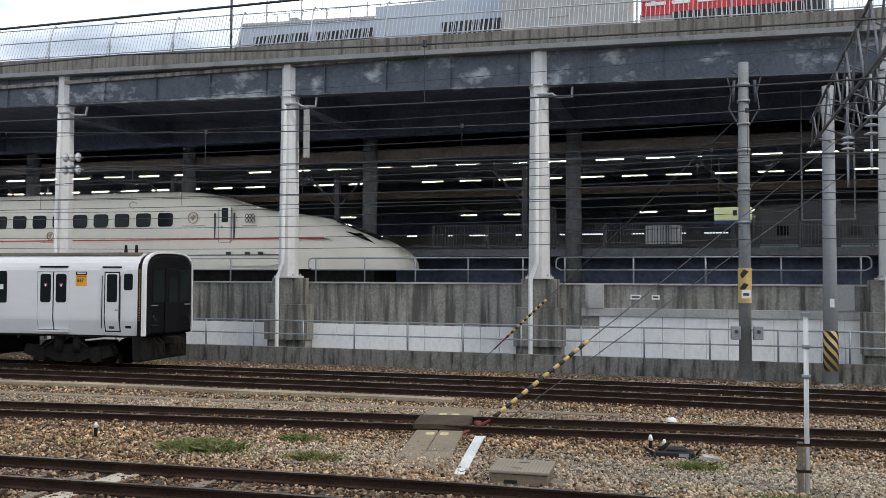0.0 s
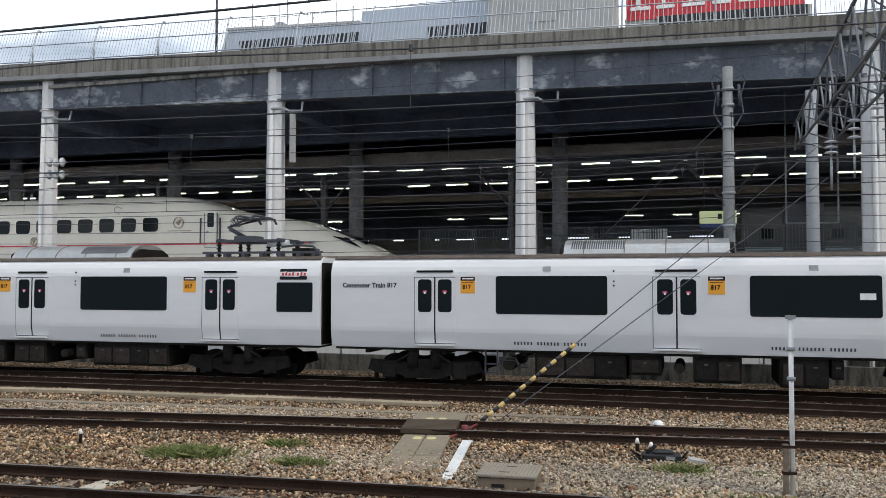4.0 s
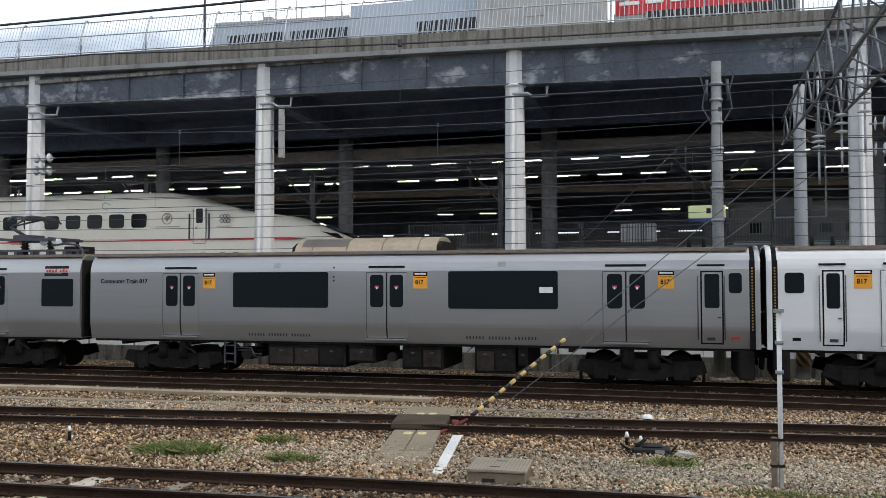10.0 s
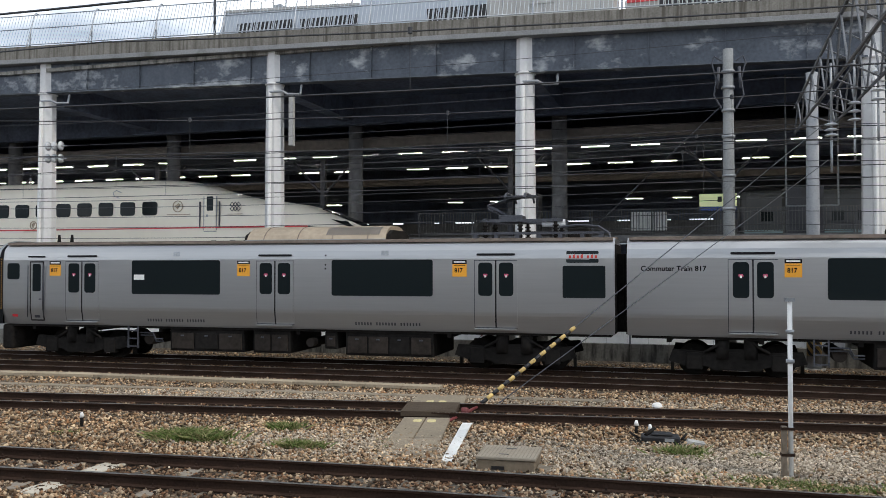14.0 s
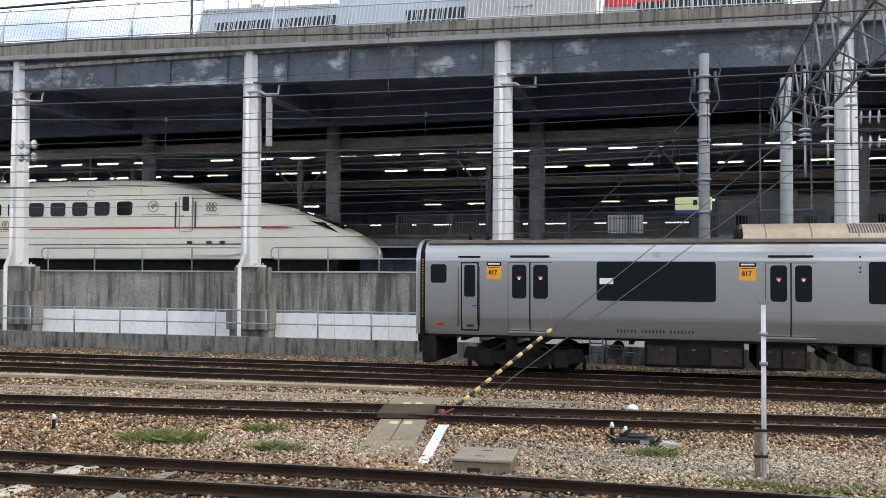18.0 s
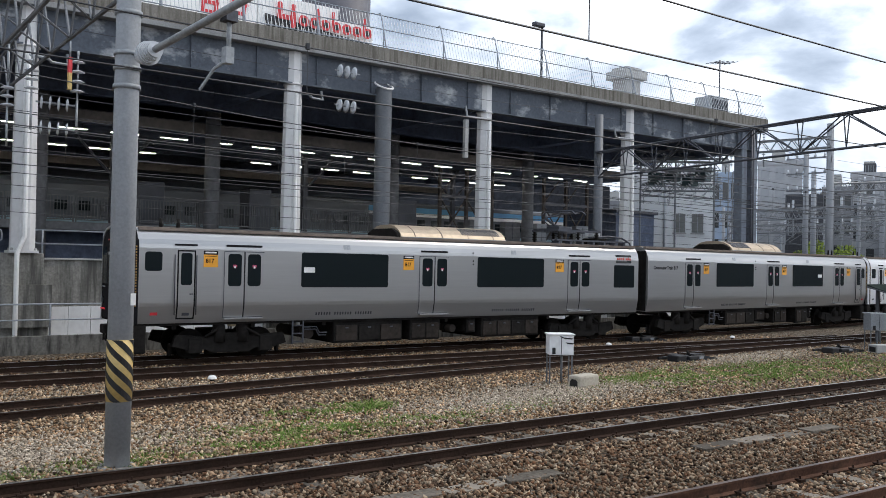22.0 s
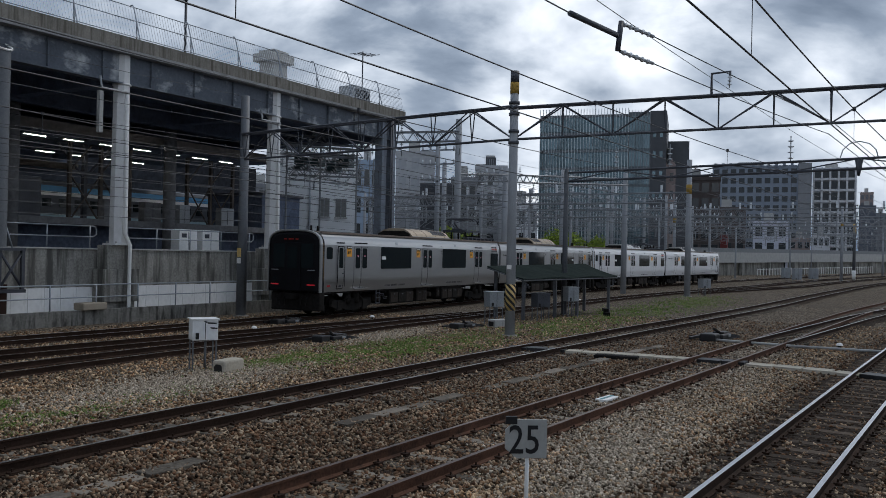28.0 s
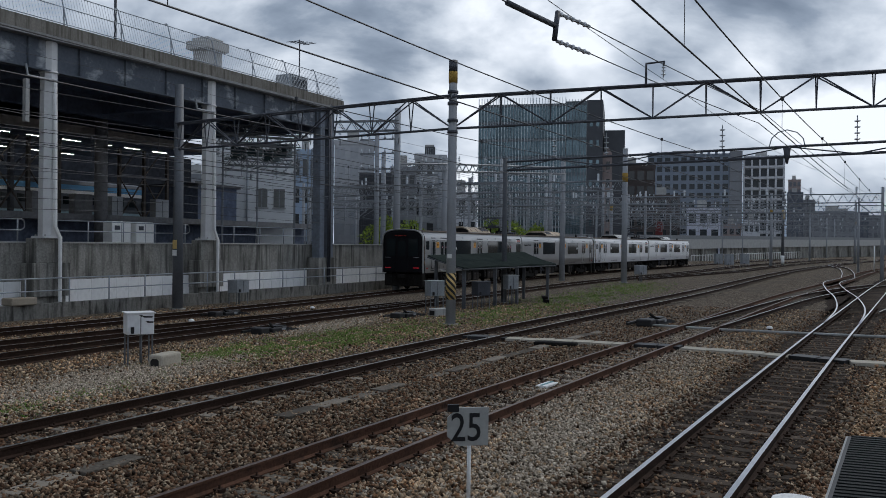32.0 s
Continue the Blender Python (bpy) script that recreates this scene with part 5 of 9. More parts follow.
    part("skirt_box", prism(B(), [(-16.4, 3.2), (-15.9, 3.5), (-14.0, 3.52), (-13.7, 3.3), (-14.2, 3.2)], VC - W - 0.07, VC - W + 0.05, "y"), M_SHINK, t)
    for u in (-16.3, -15.38, -14.75):
        part("skirt_fitting", box(B(), u, u + 0.22, VC - W - 0.09, VC - W, 3.68, 3.82, 0.02), M_STEEL_D, t)
    part("undercarriage", box(B(), -75, -9.6, VC - 1.3, VC + 1.3, 2.5, 3.1), M_UNDER, t)
    for u in (-26.5, -31.5):
        part("roof_antenna", tube(B(), (u, VC - 0.9, 6.45), (u, VC - 0.9, 6.9), 0.05), M_STEEL, t)
    part("track_slab", box(B(), -75, 60, VC - 1.6, VC + 1.6, 2.36, 2.5), M_SHADE_CONC, t)


def platform_fence(u0, u1, v, z0, z1):
    t = thing("platform_fence", VM @ Matrix.Translation((u0, v, 0)), "dark grey vertical bar fence along the platform edge", "fence", "platform fences")
    w = u1 - u0
    for u in (0.03, w - 0.03):
        part("post", box(B(), u - 0.03, u + 0.03, -0.03, 0.03, z0, z1), M_FENCE, t)
    for z in (z0 + 0.08, z1 - 0.03):
        part("rail", box(B(), 0.06, w - 0.06, -0.02, 0.02, z, z + 0.035), M_FENCE, t)
    for i in range(int(w / 0.13)):
        u = 0.12 + i * 0.13
        part("bar", box(B(), u - 0.012, u + 0.012, -0.012, 0.012, z0 + 0.115, z1 - 0.03), M_FENCE, t)


def hall_lights():
    src = thing("platform_light", VM @ Matrix.Translation((-60, 10.5, 8.1)), "glowing white fluorescent tube light under the canopy", "ceiling light", "platform tube lights")
    part("tube", box(B(), -0.6, 0.6, -0.014, 0.014, -0.02, 0.0, 0.004), M_LAMP, src)
    part("housing", box(B(), -0.64, 0.64, -0.06, 0.06, 0.004, 0.07), M_STEEL_D, src)
    for u in (-0.4, 0.4):
        part("stem", tube(B(), (u, 0, 0.07), (u, 0, 0.22), 0.012, n=5), M_STEEL_D, src)
    for v, z, p, u0, u1 in ((10.5, 8.1, 2.2, -57.8, 45.5), (16.8, 8.1, 2.2, -66, 42), (34.0, 7.56, 3.3, -40, 40)):
        u = u0
        while u < u1:
            if random.random() > 0.10:
                copy_thing(src, VM @ Matrix.Translation((u, v, z)))
            u += p


def hall():
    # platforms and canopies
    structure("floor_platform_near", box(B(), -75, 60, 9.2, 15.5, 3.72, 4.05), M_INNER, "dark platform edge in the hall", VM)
    structure("wall_platform_near", box(B(), -75, 60, 11.4, 15.5, 2.35, 3.715), M_SHADE_CONC, "dark recessed wall under the platform slab", VM)
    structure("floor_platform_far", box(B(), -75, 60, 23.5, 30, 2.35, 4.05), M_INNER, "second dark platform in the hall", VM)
    structure("ceiling_canopy_near", box(B(), -75, 47, 9.6, 18.5, 8.3, 8.45), M_SHADE_CONC, "dark platform canopy with tube lights", VM)
    structure("ceiling_canopy_far", box(B(), -75, 42, 23.0, 36, 7.8, 7.95), M_SHADE_CONC, "dark far platform canopy with tube lights", VM)
    fascia = mat("canopy_fascia", (0.215, 0.19, 0.17), 0.8, 0, 0.15, 5)
    structure("trim_canopy_near", box(B(), -75, 47, 9.45, 9.6, 8.3, 8.8), fascia, "dull brown-grey edge board of the platform canopy", VM)
    structure("trim_canopy_far", box(B(), -75, 42, 22.85, 23.0, 7.8, 8.25), fascia, "dull brown-grey edge board of the far canopy", VM)
    u = -8.6
    while u < 27:
        platform_fence(u, u + 2.6, 9.35, 4.05, 5.15)
        u += 2.64
    for u in (-61, -51, -41, -31, -21.35, -11.56, -2.0, 11.0, 18.25, 28.0, 37.5):
        solid("hall_pillar", tube(B(), (u, 9.0, 2.35), (u, 9.0, 9.4), 0.34, n=12), M_INNER, "dark round concrete pillar inside the hall", "pillar", VM, "hall pillars")
    for u in (-55, -45, -35, -25, -15, -5, 5, 15, 25, 35):
        t = thing("canopy_column", VM @ Matrix.Translation((u, 13, 0)), "dark steel canopy column with Y-shaped braces", "column", "canopy columns")
        part("post", box(B(), -0.12, 0.12, -0.12, 0.12, 4.05, 8.3), M_STEEL_D, t)
        for s in (-1, 1):
            part("brace", tube(B(), (0, 0, 6.4), (s * 1.7, 0, 8.2), 0.07, n=6), M_STEEL_D, t)
    # clutter seen behind the fence
    ob = solid("notice_cabinet", box(B(), 1.0, 2.5, 9.8, 10.2, 4.25, 5.05, 0.02), M_WHITE, "pale ribbed cabinet on the platform behind the fence", "cabinet", VM)
    for i in range(7):
        part("rib", box(B(), 1.08 + i * 0.2, 1.12 + i * 0.2, 9.78, 9.8, 4.28, 5.02), M_STEEL, ob)
    s = thing("station_sign", VM @ Matrix.Translation((4.67, 12.0, 0)), "lit cream station sign with dark characters hung over the platform", "sign")
    part("panel", box(B(), -0.80, 0.80, -0.1, 0.1, 5.38, 5.95, 0.02), M_CREAM, s)
    part("blue_panel", box(B(), -0.78, 0.78, -0.09, 0.09, 5.2, 5.37, 0.01), mat("sign_blue", (0.02, 0.08, 0.4), 0.4), s)
    part("character_block", box(B(), -0.02, 0.16, -0.112, -0.1, 5.58, 5.82), M_BLACK, s)
    for u in (-0.6, 0.6):
        part("hanger", tube(B(), (u, 0, 5.95), (u, 0, 8.3), 0.025), M_STEEL_D, s)
    # plain cabinet blocks, their dark colour standing in for the unlit platform
    for u, w in ((-4.5, 1.0), (7.5, 1.6), (15.0, 2.2), (21.5, 1.2), (30, 1.8)):
        solid("platform_kiosk", box(B(), u, u + w, 12.2, 13.4, 4.05, 6.2, 0.03), M_STEEL_D, "equipment cabinet block on the platform, hall shade in its dark colour", "cabinet", VM, "platform cabinets")
    fr = thing("hanging_frame", VM, "thin grey steel frame hung under the deck before the platform", "frame")
    for u in (7.13, 9.03):
        part("upright", tube(B(), (u, 8.0, 5.07), (u, 8.0, 10.3), 0.035, n=6), M_STEEL, fr)
    for z in (5.07, 7.6):
        part("crossbar", tube(B(), (7.13, 8.0, z), (9.03, 8.0, z), 0.035, n=6), M_STEEL, fr)
    # far train and windows glimpsed beyond; the hall's dimness is in the body colour
    f = thing("parked_express", VM, "grey high-speed train parked in the back of the hall, dimness in its colour", "train")
    part("body", box(B(), 6.0, 60, 19.4, 22.6, 3.0, 6.7, 0.3), mat("shaded_train", (0.075, 0.085, 0.10), 0.4), f)
    part("band", box(B(), 6.2, 59.8, 19.37, 19.4, 4.3, 4.6), mat("pale_teal", (0.30, 0.44, 0.50), 0.5, 0, 0.06, 2), f)
    part("roof_band", box(B(), 33, 59.8, 19.36, 19.4, 6.0, 6.35), mat("band_blue", (0.10, 0.30, 0.52), 0.45, 0, 0.06, 2), f)
    part("white_line", box(B(), 33, 59.8, 19.36, 19.4, 5.75, 5.98), M_WHITE, f)
    for i in range(44):
        part("window", box(B(), 7 + i * 1.15, 7.6 + i * 1.15, 19.36, 19.39, 5.05, 5.55), M_CARGLASS, f)
    # station wing closing the view past the hall; near-black colour holds the shade
    structure("wall_station_wing", box(B(), 49, 83, 44, 44.5, 0.0, 12.5), mat("shade_wall", (0.022, 0.024, 0.030), 0.9, 0, 0.25, 2), "station wing beyond the hall end, shade in its near-black colour", VM)
    teal = mat("pale_teal", (0.30, 0.44, 0.50), 0.5, 0, 0.06, 2)
    q = thing("suburban_train", VM, "pale teal and white train standing at a far platform", "train")
    part("body", box(B(), 30, 72, 40.0, 43.0, 3.2, 6.9, 0.25), teal, q)
    part("white_band", box(B(), 30.2, 71.8, 39.96, 40.0, 3.6, 4.6), M_WHITE, q)
    for i in range(22):
        part("window", box(B(), 31 + i * 1.85, 32.2 + i * 1.85, 39.95, 39.99, 5.0, 6.0), M_CARGLASS, q)
    for u in (32.9, 34.4):
        c = solid("white_cabinet", box(B(), u, u + 1.15, 3.2, 3.8, 2.35, 3.55, 0.03), M_WHITE, "white equipment cabinet behind the upper railing", "cabinet", VM, "viaduct cabinets")
        part("door_seam", box(B(), u + 0.56, u + 0.59, 3.19, 3.2, 2.45, 3.45), M_STEEL, c)
        part("vent", box(B(), u + 0.15, u + 0.45, 3.185, 3.2, 3.15, 3.35), M_STEEL_D, c)
    for u in (33.6, 42.0):
        t = thing("brace_frame", VM @ Matrix.Translation((u, 12.4, 0)), "dark brown steel frame with crossed braces on the platform", "frame", "platform brace frames")
        for k in (0.0, 2.0, 4.0):
            part("post", box(B(), k - 0.09, k + 0.09, -0.09, 0.09, 4.05, 8.3), M_BROWN, t)
        part("beam", box(B(), 0.09, 3.91, -0.07, 0.07, 6.55, 6.75), M_STEEL_D, t)
        for k in (0.0, 2.0):
            for a, b, y in ((4.1, 6.5, -0.04), (6.5, 4.1, 0.04)):
                part("brace", tube(B(), (k + 0.1, y, a), (k + 1.9, y, b), 0.05, n=6), M_BROWN, t)
            part("knee_brace", tube(B(), (k + 0.1, 0, 6.8), (k + 1.4, 0, 8.25), 0.05, n=6), M_BROWN, t)
    for u, w, m in ((34.3, 0.9, M_INNER), (37.0, 1.2, M_INNER), (39.6, 0.8, M_STEEL), (43.0, 1.1, M_STEEL)):
        k = solid("platform_cabinet", box(B(), u, u + w, 10.4, 10.9, 4.05, 5.2, 0.02), m, "small cabinet standing at the platform edge", "cabinet", VM, "platform edge cabinets")
        part("door_seam", box(B(), u + w / 2 - 0.015, u + w / 2 + 0.015, 10.39, 10.4, 4.15, 5.1), M_STEEL_D, k)
    h = thing("dark_signal_hut", VM @ Matrix.Translation((48.5, 12, 0)), "dark flat-roofed hut behind the viaduct tracks", "hut")
    part("wall", box(B(), 0, 4.0, 0, 5, 1.9, 6.4), M_SHADE_CONC, h)
    part("roof", box(B(), -0.2, 4.2, -0.2, 5.2, 6.4, 6.6), M_STEEL_D, h)
    structure("wall_hall_end", box(B(), -75.5, -75, 0.5, 46, 1, 11), M_SHADE_CONC, "dark end wall of the hall", VM)
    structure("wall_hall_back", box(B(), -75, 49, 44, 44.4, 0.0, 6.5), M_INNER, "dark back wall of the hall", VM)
    structure("wall_hall_back_upper", box(B(), -75, 49, 44, 44.4, 6.62, 10.4), M_SHADE_CONC, "dark upper back wall of the hall", VM)
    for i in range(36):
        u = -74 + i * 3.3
        structure("wall_hall_mullion", box(B(), u, u + 2.2 + 0.8 * math.sin(i * 2.1), 44.05, 44.3, 6.5, 6.62), M_SHADE_CONC, "dark panel between the high windows at the back", VM)


express_train()
hall()
hall_lights()


# ---------------------------------------------------------------- poles, gantries, overhead lines
def stripes(t, r, z0, z1, turns=4):
    """Black slanting bands round a yellow sleeve."""
    part("yellow_sleeve", tube(B(), (0, 0, z0), (0, 0, z1), r + 0.006, n=20), M_YELLOW, t)
    step = (z1 - z0) / turns
    for k in range(-5, turns + 1):
        bm = B()
        n = 24
        prev = None
        for i in range(n + 1):
            a = 2 * math.pi * i / n
            fall = step * (k + 5 - 5 * i / n)
            zz = [min(max(z0 + fall, z0), z1), min(max(z0 + fall + step * 0.5, z0), z1)]
            cur = [bm.verts.new(((r + 0.011) * math.cos(a), (r + 0.011) * math.sin(a), q)) for q in zz]
            if prev and (zz[1] - zz[0] > 1e-4 or prev[1].co.z - prev[0].co.z > 1e-4):
                bm.faces.new([prev[0], cur[0], cur[1], prev[1]])
            prev = cur
        bmesh.ops.delete(bm, geom=[v for v in bm.verts if not v.link_faces], context="VERTS")
        if bm.faces:
            part("black_stripe", bm, M_BLACK, t)
        else:
            bm.free()


def round_pole(name, x, y, top, r, label, material=None, base=None, taper=0.8):
    zb = gz(x, y) - 0.3 if base is None else base
    t = thing(name, pose(x, y, 0), label, "pole", "catenary poles")
    part("shaft", tube(B(), (0, 0, zb), (0, 0, top), r, r * taper, n=20), material or M_POLE, t)
    part("footing", tube(B(), (0, 0, zb), (0, 0, zb + 0.34), r * 1.7, r * 1.5, n=14), M_CONC, t)
    return t


def lattice(t, p, q, w, h, n, material, chord=0.035, web=0.022, box_web=True, h0=None):
    """Lattice girder from p to q (centres of the bottom), w wide, h high, n bays; each member a part."""
    p, q = Vector(p), Vector(q)
    d = (q - p).normalized()
    s = d.cross(Vector((0, 0, 1))).normalized() * (w / 2)
    first = h if h0 is None else h0
    top = lambda k: Vector((0, 0, first + (h - first) * k))
    corners = [(-1, 0), (1, 0), (-1, 1), (1, 1)]
    for a, b in corners:
        part("chord", tube(B(), p + s * a + top(0) * b, q + s * a + top(1) * b, chord, n=6), material, t)
    for i in range(n):
        c0, c1 = p + (q - p) * (i / n), p + (q - p) * ((i + 1) / n)
        mid = (c0 + c1) / 2
        up = top((i + 0.5) / n)
        for a in (-1, 1):
            part("web", tube(B(), c0 + s * a, mid + s * a + up, web, n=5, cap=False), material, t)
            part("web", tube(B(), mid + s * a + up, c1 + s * a, web, n=5, cap=False), material, t)
        if box_web:
            part("web", tube(B(), c0 - s, c1 + s, web * 0.8, n=5, cap=False), material, t)
            part("web", tube(B(), c0 - s + up, c1 + s + up, web * 0.8, n=5, cap=False), material, t)


def insulator(t, p, q, n=4, r=0.12):
    """A string of porcelain discs on a rod."""
    p, q = Vector(p), Vector(q)
    part("rod", tube(B(), p, q, 0.022, n=6), M_STEEL, t)
    d = (q - p).normalized()
    for i in range(n):
        c = p + (q - p) * ((i + 0.7) / (n + 0.6))
        part("disc", tube(tube(B(), c - d * 0.035, c, r * 0.6, r, n=14), c, c + d * 0.02, r, r * 0.45, n=14), M_INSUL, t)


def plank_truss(t, p, q, n, h, material):
    """Tall planar truss with twin top chords."""
    p, q = Vector(p), Vector(q)
    d = (q - p).normalized()
    s = d.cross(Vector((0, 0, 1))).normalized() * 0.16
    up = Vector((0, 0, h))
    for a in (-1, 1):
        part("top_chord", tube(B(), p + s * a + up, q + s * a + up, 0.04, n=6), material, t)
    part("bottom_chord", tube(B(), p, q, 0.045, n=6), material, t)
    for i in range(n + 1):
        c = p + (q - p) * (i / n)
        for a in (-1, 1):
            part("vertical", tube(B(), c, c + s * a + up, 0.024, n=5, cap=False), material, t)
        if i < n:
            c1 = p + (q - p) * ((i + 1) / n)
            flip = i % 2 == 0
            for a in (-1, 1):
                part("diagonal", tube(B(), c if flip else c1, (c1 if flip else c) + s * a + up, 0.027, n=5, cap=False), material, t)
        part("gusset", box(B(), c.x - 0.12, c.x + 0.12, c.y - 0.12, c.y + 0.12, c.z + h - 0.05, c.z + h + 0.05), material, t)


def wayside_poles():
    a = round_pole("catenary_pole", 4.5, 27.15, 9.33, 0.19, "grey concrete pole with yellow plate and cable brackets", mat("weathered_pole", (0.23, 0.24, 0.245), 0.85, 0, 0.14, 20, 0.1))
    part("yellow_plate", prism(B(), [(0.20 * math.cos(math.pi * (1 + i / 8)), 0.20 * math.sin(math.pi * (1 + i / 8))) for i in range(9)], 2.0, 3.05, "z"), M_YELLOW, a, "yellow plate with black corner stripes")
    part("number_plate", box(B(), -0.13, 0.13, -0.225, -0.205, 2.14, 2.4), M_WHITE, a)
    part("plate_mark", box(B(), -0.09, 0.09, -0.230, -0.226, 2.22, 2.3), M_STEEL_D, a)
    for z in (2.85, 2.45):
        part("stripe", prism(B(), [(-0.18, z), (-0.06, z + 0.16), (0.08, z + 0.1), (-0.1, z - 0.12)], -0.214, -0.203, "y"), M_BLACK, a)
    for dx in (-0.3, 0.34):
        c = part("switch_box", box(B(), dx - 0.14, dx + 0.14, -0.28, -0.08, 0.9, 1.3, 0.02), M_STEEL, a)
        part("dial", tube(B(), (dx, -0.29, 1.14), (dx, -0.28, 1.14), 0.06), M_STEEL_D, c)
    for z in (8.6, 8.1, 7.4, 6.6, 5.4, 4.4):
        part("band", tube(B(), (0, 0, z), (0, 0, z + 0.08), 0.2, n=16), M_STEEL, a)
    for s in (-1, 1):
        part("cable_loop", pipe(B(), [(s * 0.2, -0.1, 8.95), (s * 0.42, -0.1, 9.1), (s * 0.5, -0.1, 8.9), (s * 0.36, -0.1, 8.4), (s * 0.44, -0.1, 7.9), (s * 0.22, -0.1, 7.5)], 0.028), M_STEEL_D, a)
        part("cable_terminal", tube(B(), (s * 0.3, -0.15, 8.75), (s * 0.33, -0.15, 8.1), 0.05, 0.04, n=8), M_STEEL_D, a)
    b = round_pole("catenary_pole", 6.9, 27.05, 8.5, 0.21, "pale concrete pole with black and yellow stripes", None)
    stripes(b, 0.205, 0.02, 1.2, 4)
    part("number_plate", box(B(), -0.06, 0.06, -0.235, -0.215, 1.9, 2.15), M_WHITE, b)
    c = round_pole("catenary_pole", 4.87, 11.28, 9.4, 0.165, "tall grey steel pole with black and yellow stripes beside the track", None, None, 0.94)
    stripes(c, 0.165, 0.72, 1.54, 4)
    part("number_plate", box(B(), 0.06, 0.13, -0.16, -0.14, 2.0, 2.16), M_WHITE, c)
    for z in (4.9, 5.15, 5.35, 5.9, 6.5):
        part("band", tube(B(), (0, 0, z), (0, 0, z + 0.06), 0.18, n=16), M_STEEL, c)
    part("yellow_band", tube(B(), (0, 0, 6.45), (0, 0, 6.95), 0.17, n=16), M_YELLOW, c)
    # cantilever arm with a fat insulator
    arm = thing("cantilever_arm", pose(4.87, 11.28, 0), "tubular cantilever arm with ribbed grey insulator on the pole", "catenary arm")
    p, q = Vector((0.06, -0.22, 5.30)), Vector((-0.47, -4.5, 5.28))
    d = (q - p).normalized()
    for i in range(9):
        k = p + d * (0.2 + 0.055 * i)
        part("rib", tube(B(), k, k + d * 0.03, 0.16 - 0.012 * abs(i - 3), n=16), M_INSUL, arm)
    part("tube", tube(B(), p, q, 0.045, n=10), M_STEEL, arm)
    part("dropper_tube", tube(B(), (-0.13, -2.9, 5.34), (-0.08, -2.82, 4.84), 0.028), M_STEEL, arm)
    part("steady_arm", pipe(B(), [(-0.08, -2.82, 4.86), (-0.16, -2.65, 4.76), (-0.25, -2.5, 4.53)], 0.02), M_STEEL, arm)
    part("clamp", box(B(), -0.14, -0.04, -2.87, -2.77, 4.80, 4.98), M_STEEL, arm)
    part("tube_clip", box(B(), -0.2, -0.06, -2.97, -2.83, 5.24, 5.36), M_STEEL_D, arm)
    # lattice beam between the striped poles, over the yard
    g = thing("lattice_gantry_beam", Matrix.Identity(4), "grey steel lattice beam carried by two poles over the tracks", "gantry")
    lattice(g, (7.0, 27.6, 6.8), (4.3, 6.0, 6.8), 0.9, 2.0, 14, M_LATTICE, 0.042, 0.026, True, 0.75)
    ins = thing("insulator_group", Matrix.Identity(4), "porcelain disc insulator strings hanging below the lattice beam", "insulator")
    for x, y, z0, z1, n in ((5.78, 21.0, 6.05, 5.6, 3), (6.23, 20.8, 6.55, 5.85, 3), (6.66, 20.55, 7.2, 6.25, 4), (7.57, 20.25, 7.3, 6.25, 4)):
        insulator(ins, (x, y, z0), (x, y, z1), n, 0.16)
        part("hanger", tube(B(), (x, y, z1), (x, y, z1 - 0.75), 0.028), M_STEEL, ins)
        part("top_hanger", tube(B(), (x, y, z0), (x, y, 7.4), 0.028), M_STEEL, ins)
    for z in (6.17, 5.59):
        insulator(ins, (6.78, 20.63, z), (7.58, 20.38, z - 0.03), 4, 0.17)
    part("red_white_marker", box(B(), 7.19, 7.27, 19.78, 19.86, 6.78, 7.13), M_RED, ins)
    part("yellow_marker", box(B(), 7.19, 7.27, 19.78, 19.86, 6.4, 6.78), M_YELLOW, ins)
    part("marker_hanger", tube(B(), (7.23, 19.82, 7.13), (7.23, 19.82, 7.5), 0.02), M_STEEL, ins)
    # tall pole of the big truss, and its partner by the kerb
    d = round_pole("catenary_pole", 28.7, 9.42, 9.1, 0.18, "grey concrete pole with striped sleeve carrying the truss", None)
    stripes(d, 0.178, 0.70, 1.62, 4)
    part("yellow_band", tube(B(), (0, 0, 8.32), (0, 0, 8.72), 0.158, n=16), mat("ochre_band", (0.33, 0.21, 0.05), 0.8), d)
    part("top_cap", tube(B(), (0, 0, 8.72), (0, 0, 9.12), 0.153, n=16), M_STEEL_D, d)
    part("number_plate", box(B(), -0.205, -0.185, -0.08, 0.08, 2.15, 2.3), M_WHITE, d)
    for z in (7.95, 7.55, 6.95, 6.55):
        part("band", tube(B(), (0, 0, z), (0, 0, z + 0.1), 0.19, n=16), M_STEEL_D, d)
    e = round_pole("catenary_pole", 32.5, 23.55, 9.65, 0.24, "dark steel pole beside the kerb wall carrying the truss", mat("pole_steel", (0.13, 0.14, 0.155), 0.6, 0.2, 0.12, 15))
    part("yellow_tag", box(B(), -0.26, -0.23, -0.1, 0.1, 2.3, 2.7), M_YELLOW, e)
    part("number_plate", box(B(), -0.27, -0.24, -0.1, 0.1, 2.0, 2.25), M_WHITE, e)
    round_pole("catenary_pole", 31.6, -14.6, 9.6, 0.18, "grey concrete pole at the far end of the truss", None)
    tr = thing("truss_gantry", Matrix.Identity(4), "dark steel truss spanning all the tracks between poles", "gantry")
    a3, b3, c3 = Vector((32.3, 23.4, 6.72)), Vector((28.7, 9.42, 6.72)), Vector((31.55, -14.4, 7.55))
    plank_truss(tr, a3, b3, 8, 1.15, M_STEEL_D)
    plank_truss(tr, b3, c3, 14, 1.1, M_STEEL_D)
    br = thing("hanger_bracket", Matrix.Identity(4), "small dark bracket with insulator on top of the truss", "bracket")
